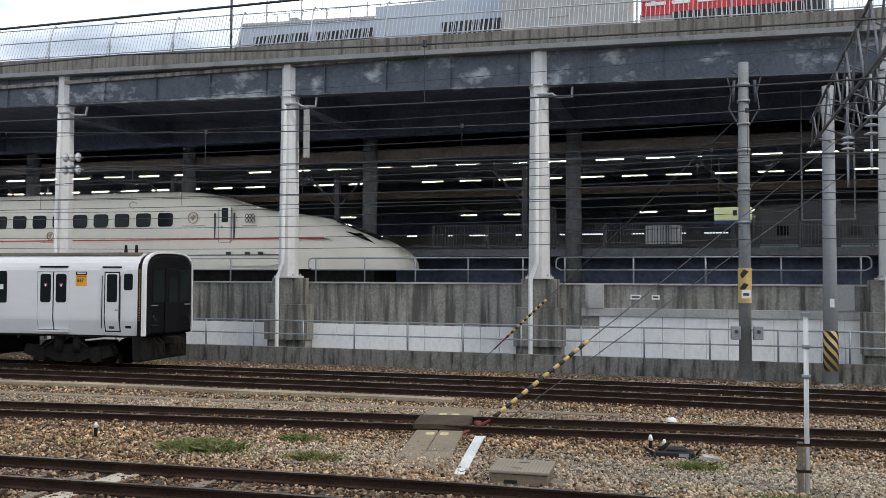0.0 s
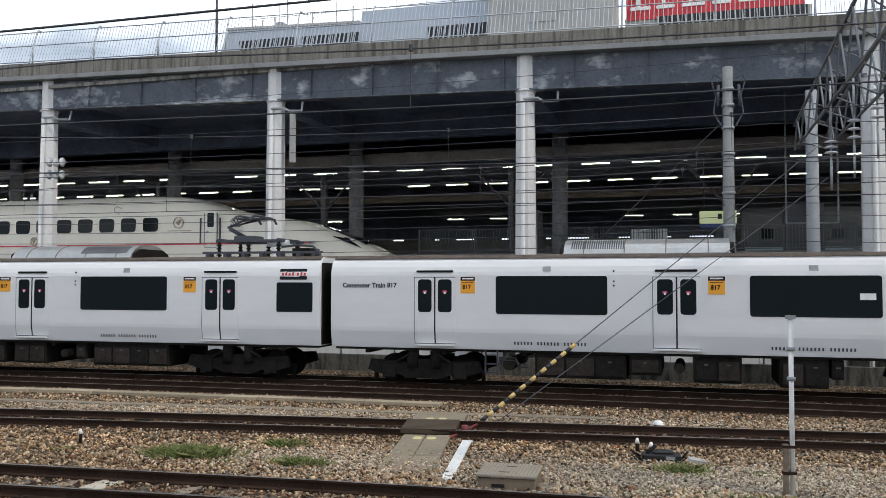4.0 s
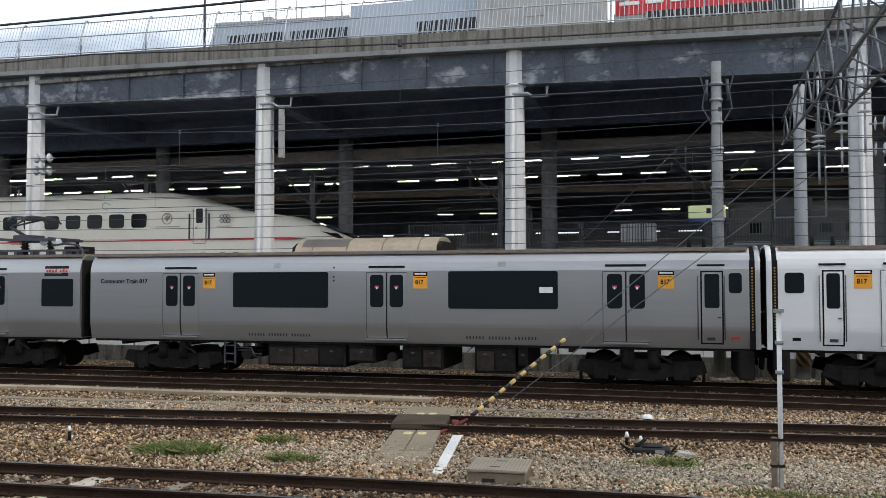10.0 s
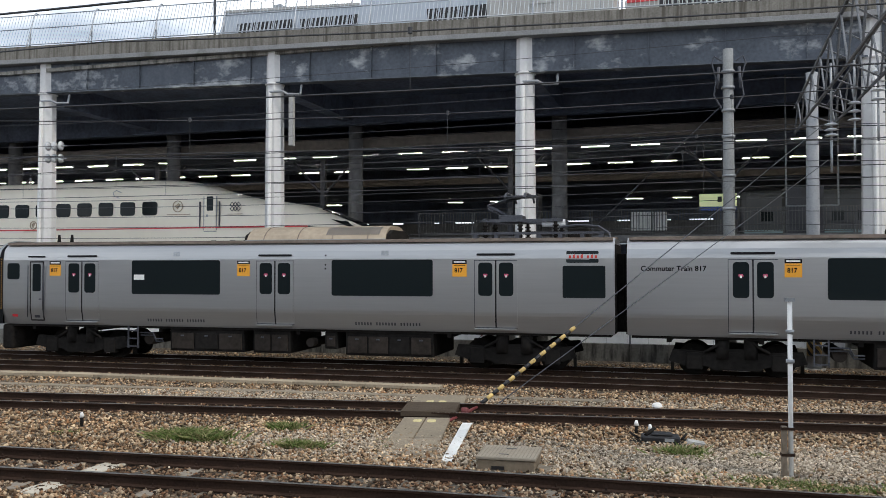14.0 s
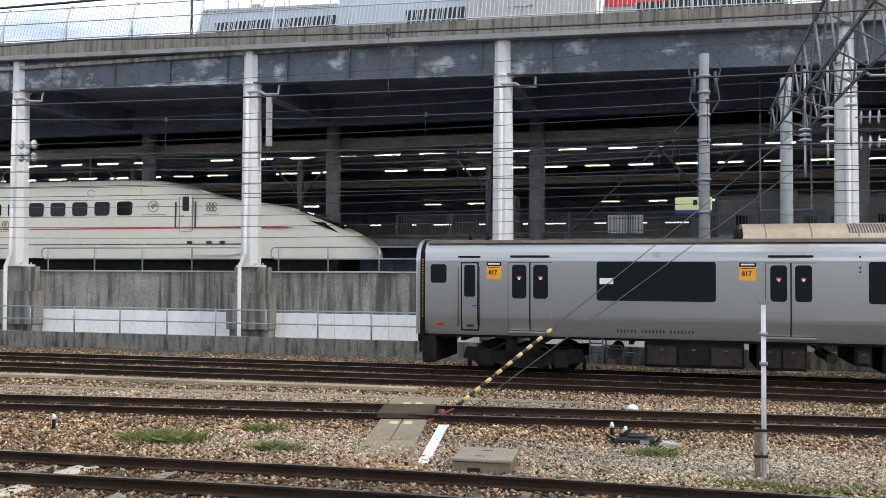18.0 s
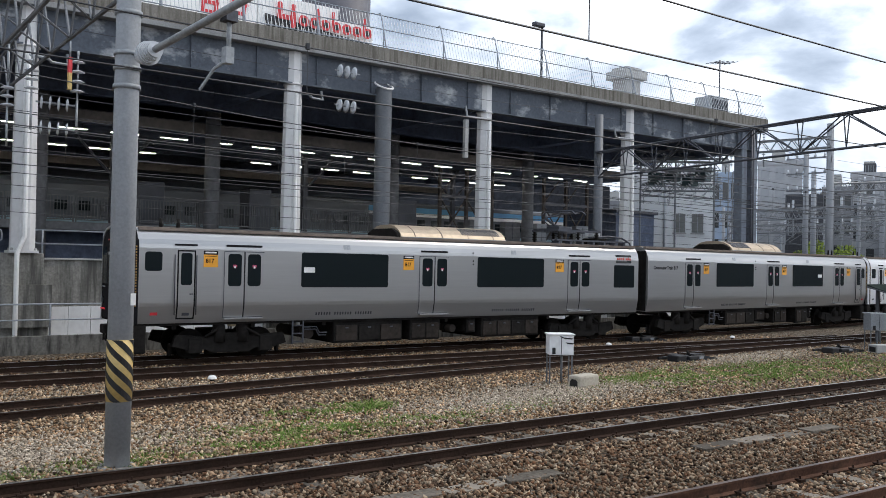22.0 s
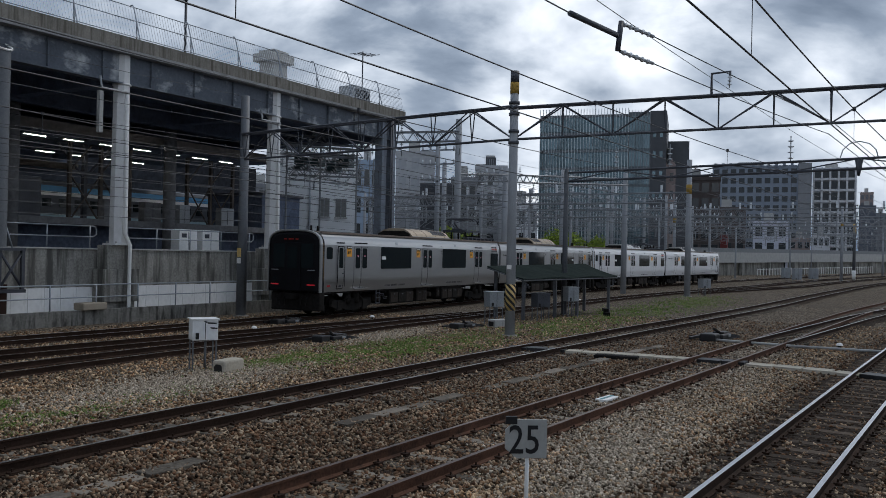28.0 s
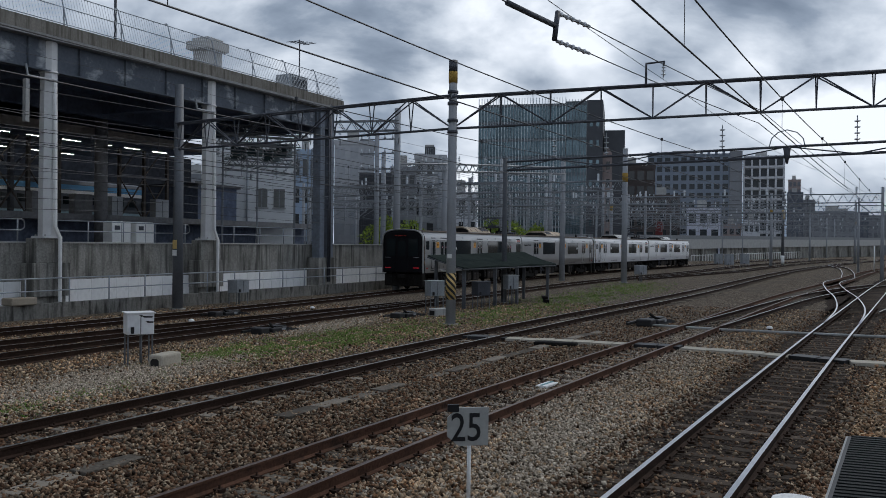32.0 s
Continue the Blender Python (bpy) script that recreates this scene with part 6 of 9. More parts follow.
    part("frame", pipe(B(), [(29.4, 2.84, 8.0), (29.2, 2.82, 8.73), (29.2, 2.24, 8.77), (29.2, 2.25, 8.64)], 0.045), M_STEEL_D, br)
    insulator(br, (29.2, 2.25, 8.66), (29.28, 2.27, 8.25), 3, 0.08)
    # cylinder column with open top on a braced steel stand in front of the wall
    m = VM @ Matrix.Translation((22.0, 0.62, 0))
    col = thing("steel_column", m, "dark round steel column with open top on a braced stand", "column")
    part("shaft", tube(B(), (0, 0, 2.55), (0, 0, 9.6), 0.33, n=20, cap=False), mat("pole_steel", (0.13, 0.14, 0.155), 0.6, 0.2, 0.12, 15), col)
    bm = B()
    for i in range(20):
        a0, a1 = 2 * math.pi * i / 20, 2 * math.pi * (i + 1) / 20
        tube(bm, (0.36 * math.cos(a0), 0.36 * math.sin(a0), 9.72 + 0.2 * math.sin(a0)), (0.36 * math.cos(a1), 0.36 * math.sin(a1), 9.72 + 0.2 * math.sin(a1)), 0.04, n=5)
    part("top_ring", bm, M_WHITE, col)
    part("base_plate", box(B(), -0.95, 0.95, -0.3, 0.45, 2.42, 2.52), M_STEEL_D, col)
    for u in (-0.5, 0.5):
        part("stay", tube(B(), (u * 1.1, -0.1, 2.52), (u * 0.55, 0, 3.5), 0.035), M_RAILING, col)
    for u in (-0.9, 0, 0.9):
        part("stand_leg", box(B(), u - 0.06, u + 0.06, -0.25, -0.13, 1.0, 2.42), M_STEEL_D, col)
    for u in (-0.9, 0.0):
        part("stand_brace", tube(B(), (u, -0.2, 1.05), (u + 0.9, -0.2, 2.4), 0.05), M_STEEL_D, col)
        part("stand_brace", tube(B(), (u + 0.9, -0.2, 1.05), (u, -0.2, 2.4), 0.05), M_STEEL_D, col)
    part("pier", box(B(), -0.45, 0.45, 0.0, 0.8, -0.3, 1.2), mat("brown_pier", (0.06, 0.035, 0.028), 0.8), col)
    part("beam", box(B(), -1.0, 1.0, -0.28, 0.5, 0.9, 1.02), M_STEEL_D, col)
    for z, u in ((9.85, 19.4), (8.55, 19.4), (7.5, -21.3), (7.0, -21.3)):
        t = thing("line_insulator", VM, "three grey disc insulators in line on an overhead wire", "insulator", "line insulators")
        insulator(t, (u, 0.0, z), (u + 1.1, 0.0, z - 0.03), 3, 0.25 if u > 0 else 0.19)


def wire(p, q, sag=0.0, r=0.010, label="thin dark overhead line wire", n=14):
    p, q = Vector(p), Vector(q)
    pts = [p + (q - p) * (i / n) - Vector((0, 0, sag * 4 * (i / n) * (1 - i / n))) for i in range(n + 1)]
    solid("overhead_wire", pipe(B(), pts, r, 5), M_WIRE, label, "wire", None, "overhead wires")


def catenary(line, z, dz, spans, off=0.0, r=0.011):
    """Contact wire and messenger wire with droppers over one track."""
    t = thing("catenary_line", Matrix.Identity(4), "contact wire and messenger wire with droppers over a track", "overhead line", "catenary lines")
    for a, b in zip(spans[:-1], spans[1:]):
        P = lambda x, zz: Vector((x, line.yx(x) + off, zz))
        n = 16
        xs = [a + (b - a) * i / n for i in range(n + 1)]
        mz = [z + dz - (0.3 if b < 31 else 0.12) * dz * 4 * (i / n) * (1 - i / n) for i in range(n + 1)]
        part("messenger_wire", pipe(B(), [P(x, q) for x, q in zip(xs, mz)], r, 5), M_WIRE, t)
        part("contact_wire", pipe(B(), [P(x, z) for x in xs], r, 5), M_WIRE, t)
        for i in range(2, n, 4):
            part("dropper", tube(B(), P(xs[i], z), P(xs[i], mz[i]), 0.006, n=4), M_WIRE, t)
            part("clamp", tube(B(), P(xs[i], mz[i] - 0.03), P(xs[i], mz[i] + 0.05), 0.035, n=6), M_WIRE, t)


def overhead_lines():
    sp = [-62, -38, -16, 5.5, 30, 67, 110, 160]
    catenary(T1, 5.0, 0.95, sp)
    catenary(T2, 5.0, 0.95, [-62, -38, -16, 5.5, 30, 38])
    catenary(T3, 5.0, 0.95, sp)
    catenary(T4, 4.9, 0.87, [-62, -38, -6.5, 28.5, 67, 110, 160])
    catenary(T5, 4.9, 0.87, [-40, -6.5, 29.3, 63, 110, 160])
    catenary(T6, 4.88, 0.9, [-30, -2.0, 29.7, 61, 105, 150])
    # feeders along the kerb and the viaduct edge
    for v, z in ((-0.9, 4.35), (-0.7, 4.75), (-0.9, 5.1), (-0.5, 5.4), (-0.8, 5.85), (-1.2, 6.4), (-0.4, 7.0), (-0.6, 7.55), (0.1, 8.55), (0.1, 9.85), (-1.0, 3.95)):
        for a, b in ((-70, -30), (-30, 6), (6, 33), (33, 70), (70, 130)):
            p, q = VM @ Vector((a, v, z)), VM @ Vector((b, v, z))
            wire(p, q, 0.22)
    for v, z in ((4.6, 7.6), (5.8, 7.35), (6.3, 8.3), (7.2, 7.9)):
        wire(VM @ Vector((-70, v, z)), VM @ Vector((48, v, z)), 0.05, 0.012, "thin dark overhead wire inside the hall", 4)
    # feeder over the middle track, carried by the bracket on the truss
    wire((-20, T5.yx(-20), 7.3), (29.3, 2.27, 8.2), 0.35, 0.009)
    wire((29.3, 2.27, 8.2), (63, T5.yx(63), 7.9), 0.3, 0.009)
    # anchor rods with striped sleeves and their stay wires
    for k, (p, q, f0, f1, r) in enumerate((((-2.0, 17.4, -0.12), (6.7, 25.4, 6.6), 0.0, 0.215, 0.042), ((-3.9, 28.15, -0.25), (4.45, 27.1, 7.75), 0.13, 0.285, 0.04))):
        p, q = Vector(p), Vector(q)
        t = thing("stay_wire", Matrix.Identity(4), "steel stay wire with a black and yellow striped guard", "stay wire", "stay wires")
        part("cable", tube(B(), p, q, 0.013, n=6), M_STEEL_D, t)
        if k == 0:
            part("cable", tube(B(), p + Vector((0.35, 0.1, 0)), q + Vector((0.3, 0.4, -0.9)), 0.012, n=6), M_STEEL_D, t)
        n = 18
        for i in range(n):
            a, b = f0 + (f1 - f0) * i / n, f0 + (f1 - f0) * (i + 1) / n
            part("guard_band", tube(B(), p + (q - p) * a, p + (q - p) * b, r, n=10), M_YELLOW if i % 2 else M_BLACK, t)
        part("turnbuckle", tube(B(), p + (q - p) * max(f0 - 0.05, -0.02), p + (q - p) * f0, 0.025), mat("red_rod", (0.16, 0.03, 0.03), 0.6), t)
    # section insulator over the nearest track
    s = thing("section_insulator", Matrix.Identity(4), "dark section insulator with twin arms in the overhead wire", "insulator")
    a, b = Vector((9.66, 2.52, 5.46)), Vector((10.79, 2.19, 5.45))
    part("rod", tube(B(), a, b, 0.035, n=8), M_STEEL_D, s)
    part("cross_bar", tube(B(), b + Vector((0.05, -0.03, 0.19)), b + Vector((0, 0, -0.19)), 0.035, n=8), M_STEEL_D, s)
    for dz, far in ((0.17, (20.5, -0.56, 5.72)), (-0.19, (18.7, -0.46, 5.2))):
        c = b + Vector((0.05, -0.02, dz))
        q = c + Vector((0.72, -0.3, -0.02))
        insulator(s, c, q, 5, 0.035)
        wire(q, far, 0.03, 0.008)
        wire(far, (61, T6.yx(61), far[2] + 0.05), 0.2, 0.009)
    wire((-20, T5.yx(-20), 5.2), a, 0.05, 0.009)


wayside_poles()
overhead_lines()


# ---------------------------------------------------------------- things between the tracks
def on_ground(x, y, turn=0.0):
    return pose(x, y, gz(x, y), 0, 0, turn)


def walkway():
    t = thing("crew_walkway", on_ground(-2.75, 14.2, 4), "worn concrete walkway slabs crossing the track with painted marks", "walkway")
    for j, (y0, y1) in enumerate(((-2.25, -0.2), (-0.18, 1.72))):
        for k, (x0, x1) in enumerate(((-0.42, -0.01), (0.01, 0.46))):
            part("slab", box(B(), x0, x1, y0, y1, -0.05, 0.05, 0.012), M_SLAB, t)
    part("side_slab", box(B(), 0.50, 0.95, -2.2, -0.9, -0.05, 0.035, 0.012), M_SLAB, t)
    for i in range(9):
        y = 1.80 + 0.13 * i
        part("tread_bar", box(B(), -0.5, 0.55, y, y + 0.09, 0.05, 0.15, 0.006), mat("dark_tread", (0.085, 0.066, 0.05), 0.9), t)
    part("far_slab", box(B(), -0.5, 0.6, 3.35, 4.4, -0.05, 0.05, 0.012), M_SLAB, t)
    for y, s in ((1.35, 1), (3.6, 1)):
        for x in (-0.12, 0.14):
            bm = B()
            prism(bm, rrect(x - 0.08, x + 0.08, y - 0.14, y + 0.14, 0.07), 0.051, 0.056, "z")
            part("painted_footmark", bm, mat("faded_yellow", (0.55, 0.48, 0.26), 0.8, 0, 0.2, 20), t)
    k = thing("white_marker_board", on_ground(-1.98, 13.9, 2), "flaking white painted board lying on the ballast", "board")
    part("board", box(B(), -0.085, 0.085, -1.55, 1.45, 0.02, 0.06, 0.01), mat("flaking_white", (0.72, 0.72, 0.70), 0.8, 0, 0.08, 12, 0.1, (3.0, 0.60), (0.35, 0.34, 0.32)), k)
    part("end_piece", box(B(), -0.09, 0.1, 1.47, 1.56, 0.02, 0.05, 0.01), M_WHITE, k)
    r = thing("anchor_linkage", on_ground(-2.35, 16.3), "dark red anchor rods at the foot of the stay", "anchor")
    part("rod", tube(B(), (0.35, 1.1, 0.1), (-0.15, -0.8, 0.05), 0.03), mat("red_rod", (0.16, 0.03, 0.03), 0.6), r)
    part("rod", tube(B(), (0.25, 0.3, 0.12), (-0.35, -1.3, 0.0), 0.025), mat("red_rod", (0.16, 0.03, 0.03), 0.6), r)
    part("shackle", tube(B(), (0.15, 0.1, 0.02), (0.15, 0.1, 0.2), 0.07, n=8), mat("red_rod", (0.16, 0.03, 0.03), 0.6), r)
    b = thing("cable_box", on_ground(-1.0, 12.25, -4), "beige concrete cable box with lifting slots in its lid", "box")
    # sides darker than the lid: shade under an overcast sky is in the colour
    part("body", box(B(), -0.40, 0.40, -0.38, 0.38, -0.05, 0.17, 0.015), mat("beige_shaded_side", (0.21, 0.17, 0.125), 0.9, 0, 0.1, 20, 0.1), b)
    part("lid", box(B(), -0.42, 0.42, -0.40, 0.40, 0.175, 0.22, 0.012), mat("beige_lid", (0.32, 0.28, 0.225), 0.9, 0, 0.1, 20, 0.1), b)
    for x, y in ((0.0, 0.18), (-0.05, -0.2)):
        part("slot", box(B(), x - 0.07, x + 0.07, y - 0.02, y + 0.02, 0.218, 0.223), M_BLACK, b)
    for i in range(16):
        part("lid_groove", box(B(), -0.40 + i * 0.052, -0.39 + i * 0.052, -0.37, 0.37, 0.219, 0.222), M_SLAB, b)
    part("front_slot", box(B(), -0.2, -0.02, -0.385, -0.37, 0.04, 0.09), M_BLACK, b)
    part("side_wedge", prism(B(), [(0.43, -0.05), (0.62, -0.05), (0.58, 0.04), (0.43, 0.07)], -0.3, -0.05, "y"), M_SLAB, b)
    p = thing("marker_post", on_ground(2.8, 12.2), "slim white marker post strapped to a rusty stake", "post")
    part("pole", tube(B(), (0, 0, -0.3), (0, 0, 2.42), 0.032, n=12), M_WHITE, p)
    part("cap", box(B(), -0.06, 0.06, -0.05, 0.05, 2.38, 2.43), M_STEEL, p)
    part("stake", box(B(), -0.12, -0.055, -0.04, 0.03, -0.3, 0.7), mat("weathered_stake", (0.22, 0.18, 0.14), 0.85, 0, 0.2, 12), p)
    for z in (0.3, 0.65):
        part("strap", box(B(), -0.13, 0.045, -0.05, 0.045, z, z + 0.035), M_RUST, p)
    for z in (1.55, 1.95):
        part("ring", tube(B(), (0, 0, z), (0, 0, z + 0.05), 0.055, n=12), M_STEEL, p)


def point_machine(x, y, turn, label="black point machine with rods beside the rail", size=1.3):
    t = thing("point_machine", on_ground(x, y, turn) @ Matrix.Scale(size, 4), label, "point machine", "point machines")
    part("motor_case", box(B(), -0.32, 0.3, -0.15, 0.15, 0.02, 0.13, 0.03), M_BLACK, t)
    part("lid", box(B(), -0.15, 0.18, -0.12, 0.12, 0.13, 0.17, 0.02), M_BLACK, t)
    part("crank", tube(B(), (-0.25, -0.1, 0.13), (-0.1, 0.1, 0.22), 0.03), M_UNDER, t)
    part("plate", box(B(), 0.05, 0.2, -0.165, -0.15, 0.05, 0.1), M_STEEL, t)
    for d in (-0.6, 0.55):
        part("rod", tube(B(), (d * 0.6, -0.05, 0.08), (d * 0.8, 0.5, 0.06), 0.02), M_UNDER, t)
    part("base_timber", box(B(), -0.5, 0.5, -0.24, 0.24, -0.05, 0.03, 0.01), M_UNDER, t)
    part("cover", prism(B(), [(0.36, 0.0), (0.72, 0.0), (0.68, 0.05), (0.42, 0.09)], -0.22, 0.0, "y"), M_CONC_L if size == 1.0 else M_BLACK, t)
    if size > 1:
        part("junction_box", box(B(), -0.75, -0.4, -0.12, 0.2, 0.0, 0.16, 0.03), M_BLACK, t)
        part("throw_rod", box(B(), -0.9, 0.9, 0.3, 0.36, 0.04, 0.09), M_BLACK, t)
    return t


def ground_lamp(x, y, h=0.2):
    t = thing("ground_marker", on_ground(x, y), "white domed marker on a short base beside the track", "marker", "white ground markers")
    part("base", tube(B(), (0, 0, -0.05), (0, 0, h - 0.12), 0.06), M_UNDER, t)
    bm = B()
    for k in range(4):
        a0, a1 = k * 0.38, (k + 1) * 0.38
        tube(bm, (0, 0, h - 0.12 + 0.09 * math.sin(a0)), (0, 0, h - 0.12 + 0.09 * math.sin(a1)), 0.105 * math.cos(a0) + 0.008, 0.105 * math.cos(a1) + 0.008, n=12, cap=(k == 3))
    part("dome", bm, M_WHITE, t)


def relay_cabinet(x, y, turn, w, h0, h1, material, label, marked=False):
    t = thing("relay_cabinet", on_ground(x, y, turn), label, "cabinet", "trackside cabinets")
    c = part("case", box(B(), -w, w, -w * 0.75, w * 0.75, h0, h1, 0.015), material, t)
    part("lid", box(B(), -w - 0.03, w + 0.03, -w * 0.75 - 0.03, w * 0.75 + 0.03, h1, h1 + 0.03, 0.008), material, c)
    part("handle", box(B(), -w * 0.75, -w * 0.5, -w * 0.75 - 0.05, -w * 0.75, h0 + 0.03, h0 + 0.18, 0.01), M_BLACK, c)
    part("seam", box(B(), -0.008, 0.008, -w * 0.75 - 0.006, -w * 0.75, h0 + 0.02, h1 - 0.02), M_STEEL_D, c)
    if marked:
        # small black marks near the top of the cabinet front
        for x0, x1, z in ((0.02, 0.28, 0.05), (0.10, 0.30, 0.17), (-0.05, 0.05, 0.02)):
            part("tape_strip", prism(B(), [(x0, h1 - z), (x1, h1 - z - 0.02), (x1 - 0.03, h1 - z - 0.05), (x0 + 0.05, h1 - z - 0.045)], -w * 0.75 - 0.004, -w * 0.75, "y"), M_BLACK, c)
    for a in (-1, 1):
        for b in (-1, 1):
            part("leg", box(B(), a * w * 0.9 - 0.016, a * w * 0.9 + 0.016, b * w * 0.6 - 0.016, b * w * 0.6 + 0.016, -0.2, h0), M_LATTICE, t)
    part("conduit", tube(B(), (0.05, 0, -0.1), (0.05, 0, h0), 0.03), M_LATTICE, t)
    return t


def speed_sign():
    t = thing("speed_sign", pose(8.8, 2.68, 0, 0, 0, -62), "grey speed limit sign with black number on a white post", "sign")
    part("post", tube(B(), (0.02, 0.02, -0.4), (0.02, 0.02, 0.62), 0.022), M_WHITE, t)
    o = [(-0.225, -0.10), (-0.10, -0.205), (0.225, -0.205), (0.225, 0.205), (-0.10, 0.205), (-0.225, 0.10)]
    p = part("board", prism(B(), [(a, 0.69 + b) for a, b in o], -0.012, 0.012, "y"), mat("sign_grey", (0.42, 0.42, 0.40), 0.6, 0, 0.08, 16, 0, (3, 0.6), (0.28, 0.27, 0.25)), t)
    letters("number", "25", 0.43, -0.195, -0.016, 0.54, M_BLACK, p, 0.82)
    part("bracket", box(B(), -0.22, -0.1, -0.02, 0.02, 0.85, 0.93), M_BLACK, p)


def shelter():
    t = thing("material_shelter", Matrix.Identity(4), "low dark grey-green sheet roof on posts beside the tracks", "shelter")
    bm = B()
    c = [Vector(p) for p in ((37.6, 13.5, 2.09), (35.9, 11.2, 1.60), (44.5, 8.8, 1.65), (45.2, 10.7, 2.24))]
    grid = []
    for i in range(13):
        a = i / 12
        top, low = c[0].lerp(c[3], a), c[1].lerp(c[2], a)
        grid.append([top.lerp(low, b / 4) - Vector((0, 0, 0.05 * math.sin(math.pi * b / 4) + 0.03 * math.sin(5.0 * a * math.pi) * (b / 4))) for b in range(5)])
    hi = [[bm.verts.new(p + Vector((0, 0, 0.03))) for p in row] for row in grid]
    lo = [[bm.verts.new(p - Vector((0, 0, 0.03 + 0.05 * (k == 4)))) for k, p in enumerate(row)] for row in grid]
    for i in range(12):
        for k in range(4):
            bm.faces.new([hi[i][k], hi[i + 1][k], hi[i + 1][k + 1], hi[i][k + 1]])
            bm.faces.new([lo[i][k], lo[i][k + 1], lo[i + 1][k + 1], lo[i + 1][k]])
        for k in (0, 4):
            bm.faces.new([hi[i][k], hi[i + 1][k], lo[i + 1][k], lo[i][k]])
    for i in (0, 12):
        for k in range(4):
            bm.faces.new([hi[i][k], hi[i][k + 1], lo[i][k + 1], lo[i][k]])
    mat("green_sheet", (0.026, 0.034, 0.031), 1.0, 0, 0.2, 6, 0.2, stretch=(3, 1, 1)).node_tree.nodes["Principled BSDF"].inputs["Specular IOR Level"].default_value = 0.02
    part("roof_sheet", bm, mat("green_sheet", (0.026, 0.034, 0.031), 1.0, 0, 0.2, 6, 0.2, stretch=(3, 1, 1)), t)
    for x, y, h in ((36.3, 11.3, 1.6), (38.6, 10.5, 1.6), (40.6, 9.95, 1.62), (43.8, 9.1, 1.64), (38.0, 13.2, 2.02), (44.8, 10.6, 2.15)):
        part("post", box(B(), x - 0.07, x + 0.07, y - 0.07, y + 0.07, -0.5, h), M_POLE_D, t)
    for a, b in ((0, 1), (1, 2), (2, 3), (3, 0)):
        part("edge_bar", tube(B(), c[a] - Vector((0, 0, 0.07)), c[b] - Vector((0, 0, 0.07)), 0.03, n=6), M_POLE_D, t)
    d = thing("dark_timber_stack", on_ground(41.3, 8.7, 20), "small stack of dark timber beside the shelter", "timber")
    part("baulk", box(B(), -0.5, 0.5, -0.15, 0.05, 0.0, 0.2, 0.02), M_UNDER, d)
    part("baulk", box(B(), -0.35, 0.4, -0.1, 0.12, 0.21, 0.36, 0.02), M_UNDER, d)


def cable_crossing():
    t = thing("cable_trough", Matrix.Identity(4), "row of pale concrete trough lids crossing the tracks", "trough")
    xs = [(24.4, 8.0), (24.54, 6.3), (24.6, 4.9), (24.5, 3.2), (24.25, 1.3), (23.75, -0.8), (22.9, -2.7), (23.0, -5.2)]
    for (x0, y0), (x1, y1) in zip(xs[:-1], xs[1:]):
        n = 3
        for i in range(n):
            a, b = i / n + 0.01, (i + 1) / n - 0.01
            p, q = Vector((x0 + (x1 - x0) * a, y0 + (y1 - y0) * a, 0)), Vector((x0 + (x1 - x0) * b, y0 + (y1 - y0) * b, 0))
            mid, d = (p + q) / 2, q - p
            near_rail = min(abs(mid.y - L.yx(mid.x)) for L in (T4, T5, T6)) < 0.75
            ob = part("lid", box(B(), -d.length / 2, d.length / 2, -0.26, 0.26, -0.04, 0.10 if near_rail else 0.07, 0.01), M_BLACK if near_rail else mat("pale_beige", (0.46, 0.42, 0.35), 0.9, 0, 0.12, 20, 0.1), t)
            ob.matrix_local = Matrix.Translation((mid.x, mid.y, gz(mid.x, mid.y) + random.uniform(0, 0.015))) @ Matrix.Rotation(math.atan2(d.y, d.x), 4, "Z")
    s = thing("pit_timber", on_ground(24.0, 4.6, -88), "dark hollow with timber under the cable lids", "timber")
    part("baulk", box(B(), -0.7, 0.5, -0.35, 0.0, -0.05, 0.1, 0.03), M_UNDER, s)
    p = thing("pull_rod", Matrix.Identity(4), "thin pale pull rod crossing between the tracks", "rod")
    part("rod", tube(B(), (30.65, 2.74, -0.1), (29.92, 0.1, -0.1), 0.045), M_CONC_L, p)
    part("rod", tube(B(), (29.92, 0.1, -0.1), (29.7, -4.6, -0.1), 0.045), M_CONC_L, p)
    # narrow line of old slabs between two tracks
    q = thing("slab_path", Matrix.Identity(4), "line of half-buried concrete slabs between tracks", "path")
    for i in range(26):
        x = 4.0 + i * 0.95
        y = (T4.yx(x) + T5.yx(x)) / 2 + 0.25
        if random.random() < 0.2:
            continue
        ob = part("slab", box(B(), -0.45, 0.45, -0.15, 0.15, -0.06, 0.045, 0.012), M_SLEEPER, q)
        ob.matrix_local = Matrix.Translation((x, y, gz(x, y) + random.uniform(-0.02, 0.005))) @ Matrix.Rotation(-0.15 + random.uniform(-0.03, 0.03), 4, "Z")
    w = thing("white_tray", on_ground(16.81, 3.48, -12), "white and teal plastic tray lying between the rails", "tray")
    part("tray", box(B(), -0.3, 0.3, -0.12, 0.12, 0.0, 0.06, 0.015), M_WHITE, w)
    part("strip", box(B(), -0.28, 0.28, -0.02, 0.03, 0.061, 0.068), mat("teal_strip", (0.1, 0.3, 0.32), 0.5), w)
    e = thing("edge_strip", Matrix.Identity(4), "pale timber edging along the far ballast path", "edging")
    for i in range(14):
        x = -20 + i * 1.52
        ob = part("edge_board", box(B(), -0.755, 0.755, -0.15, 0.15, -0.02, 0.05, 0.01), M_SLAB, e)
        y = 19.4 - 0.03 * (x + 10)
        ob.matrix_local = Matrix.Translation((x, y, gz(x, y))) @ Matrix.Rotation(-0.03, 4, "Z")


PALE_SLABS = [(-6.60, 11.18, -8), (-6.74, 10.16, -12)]


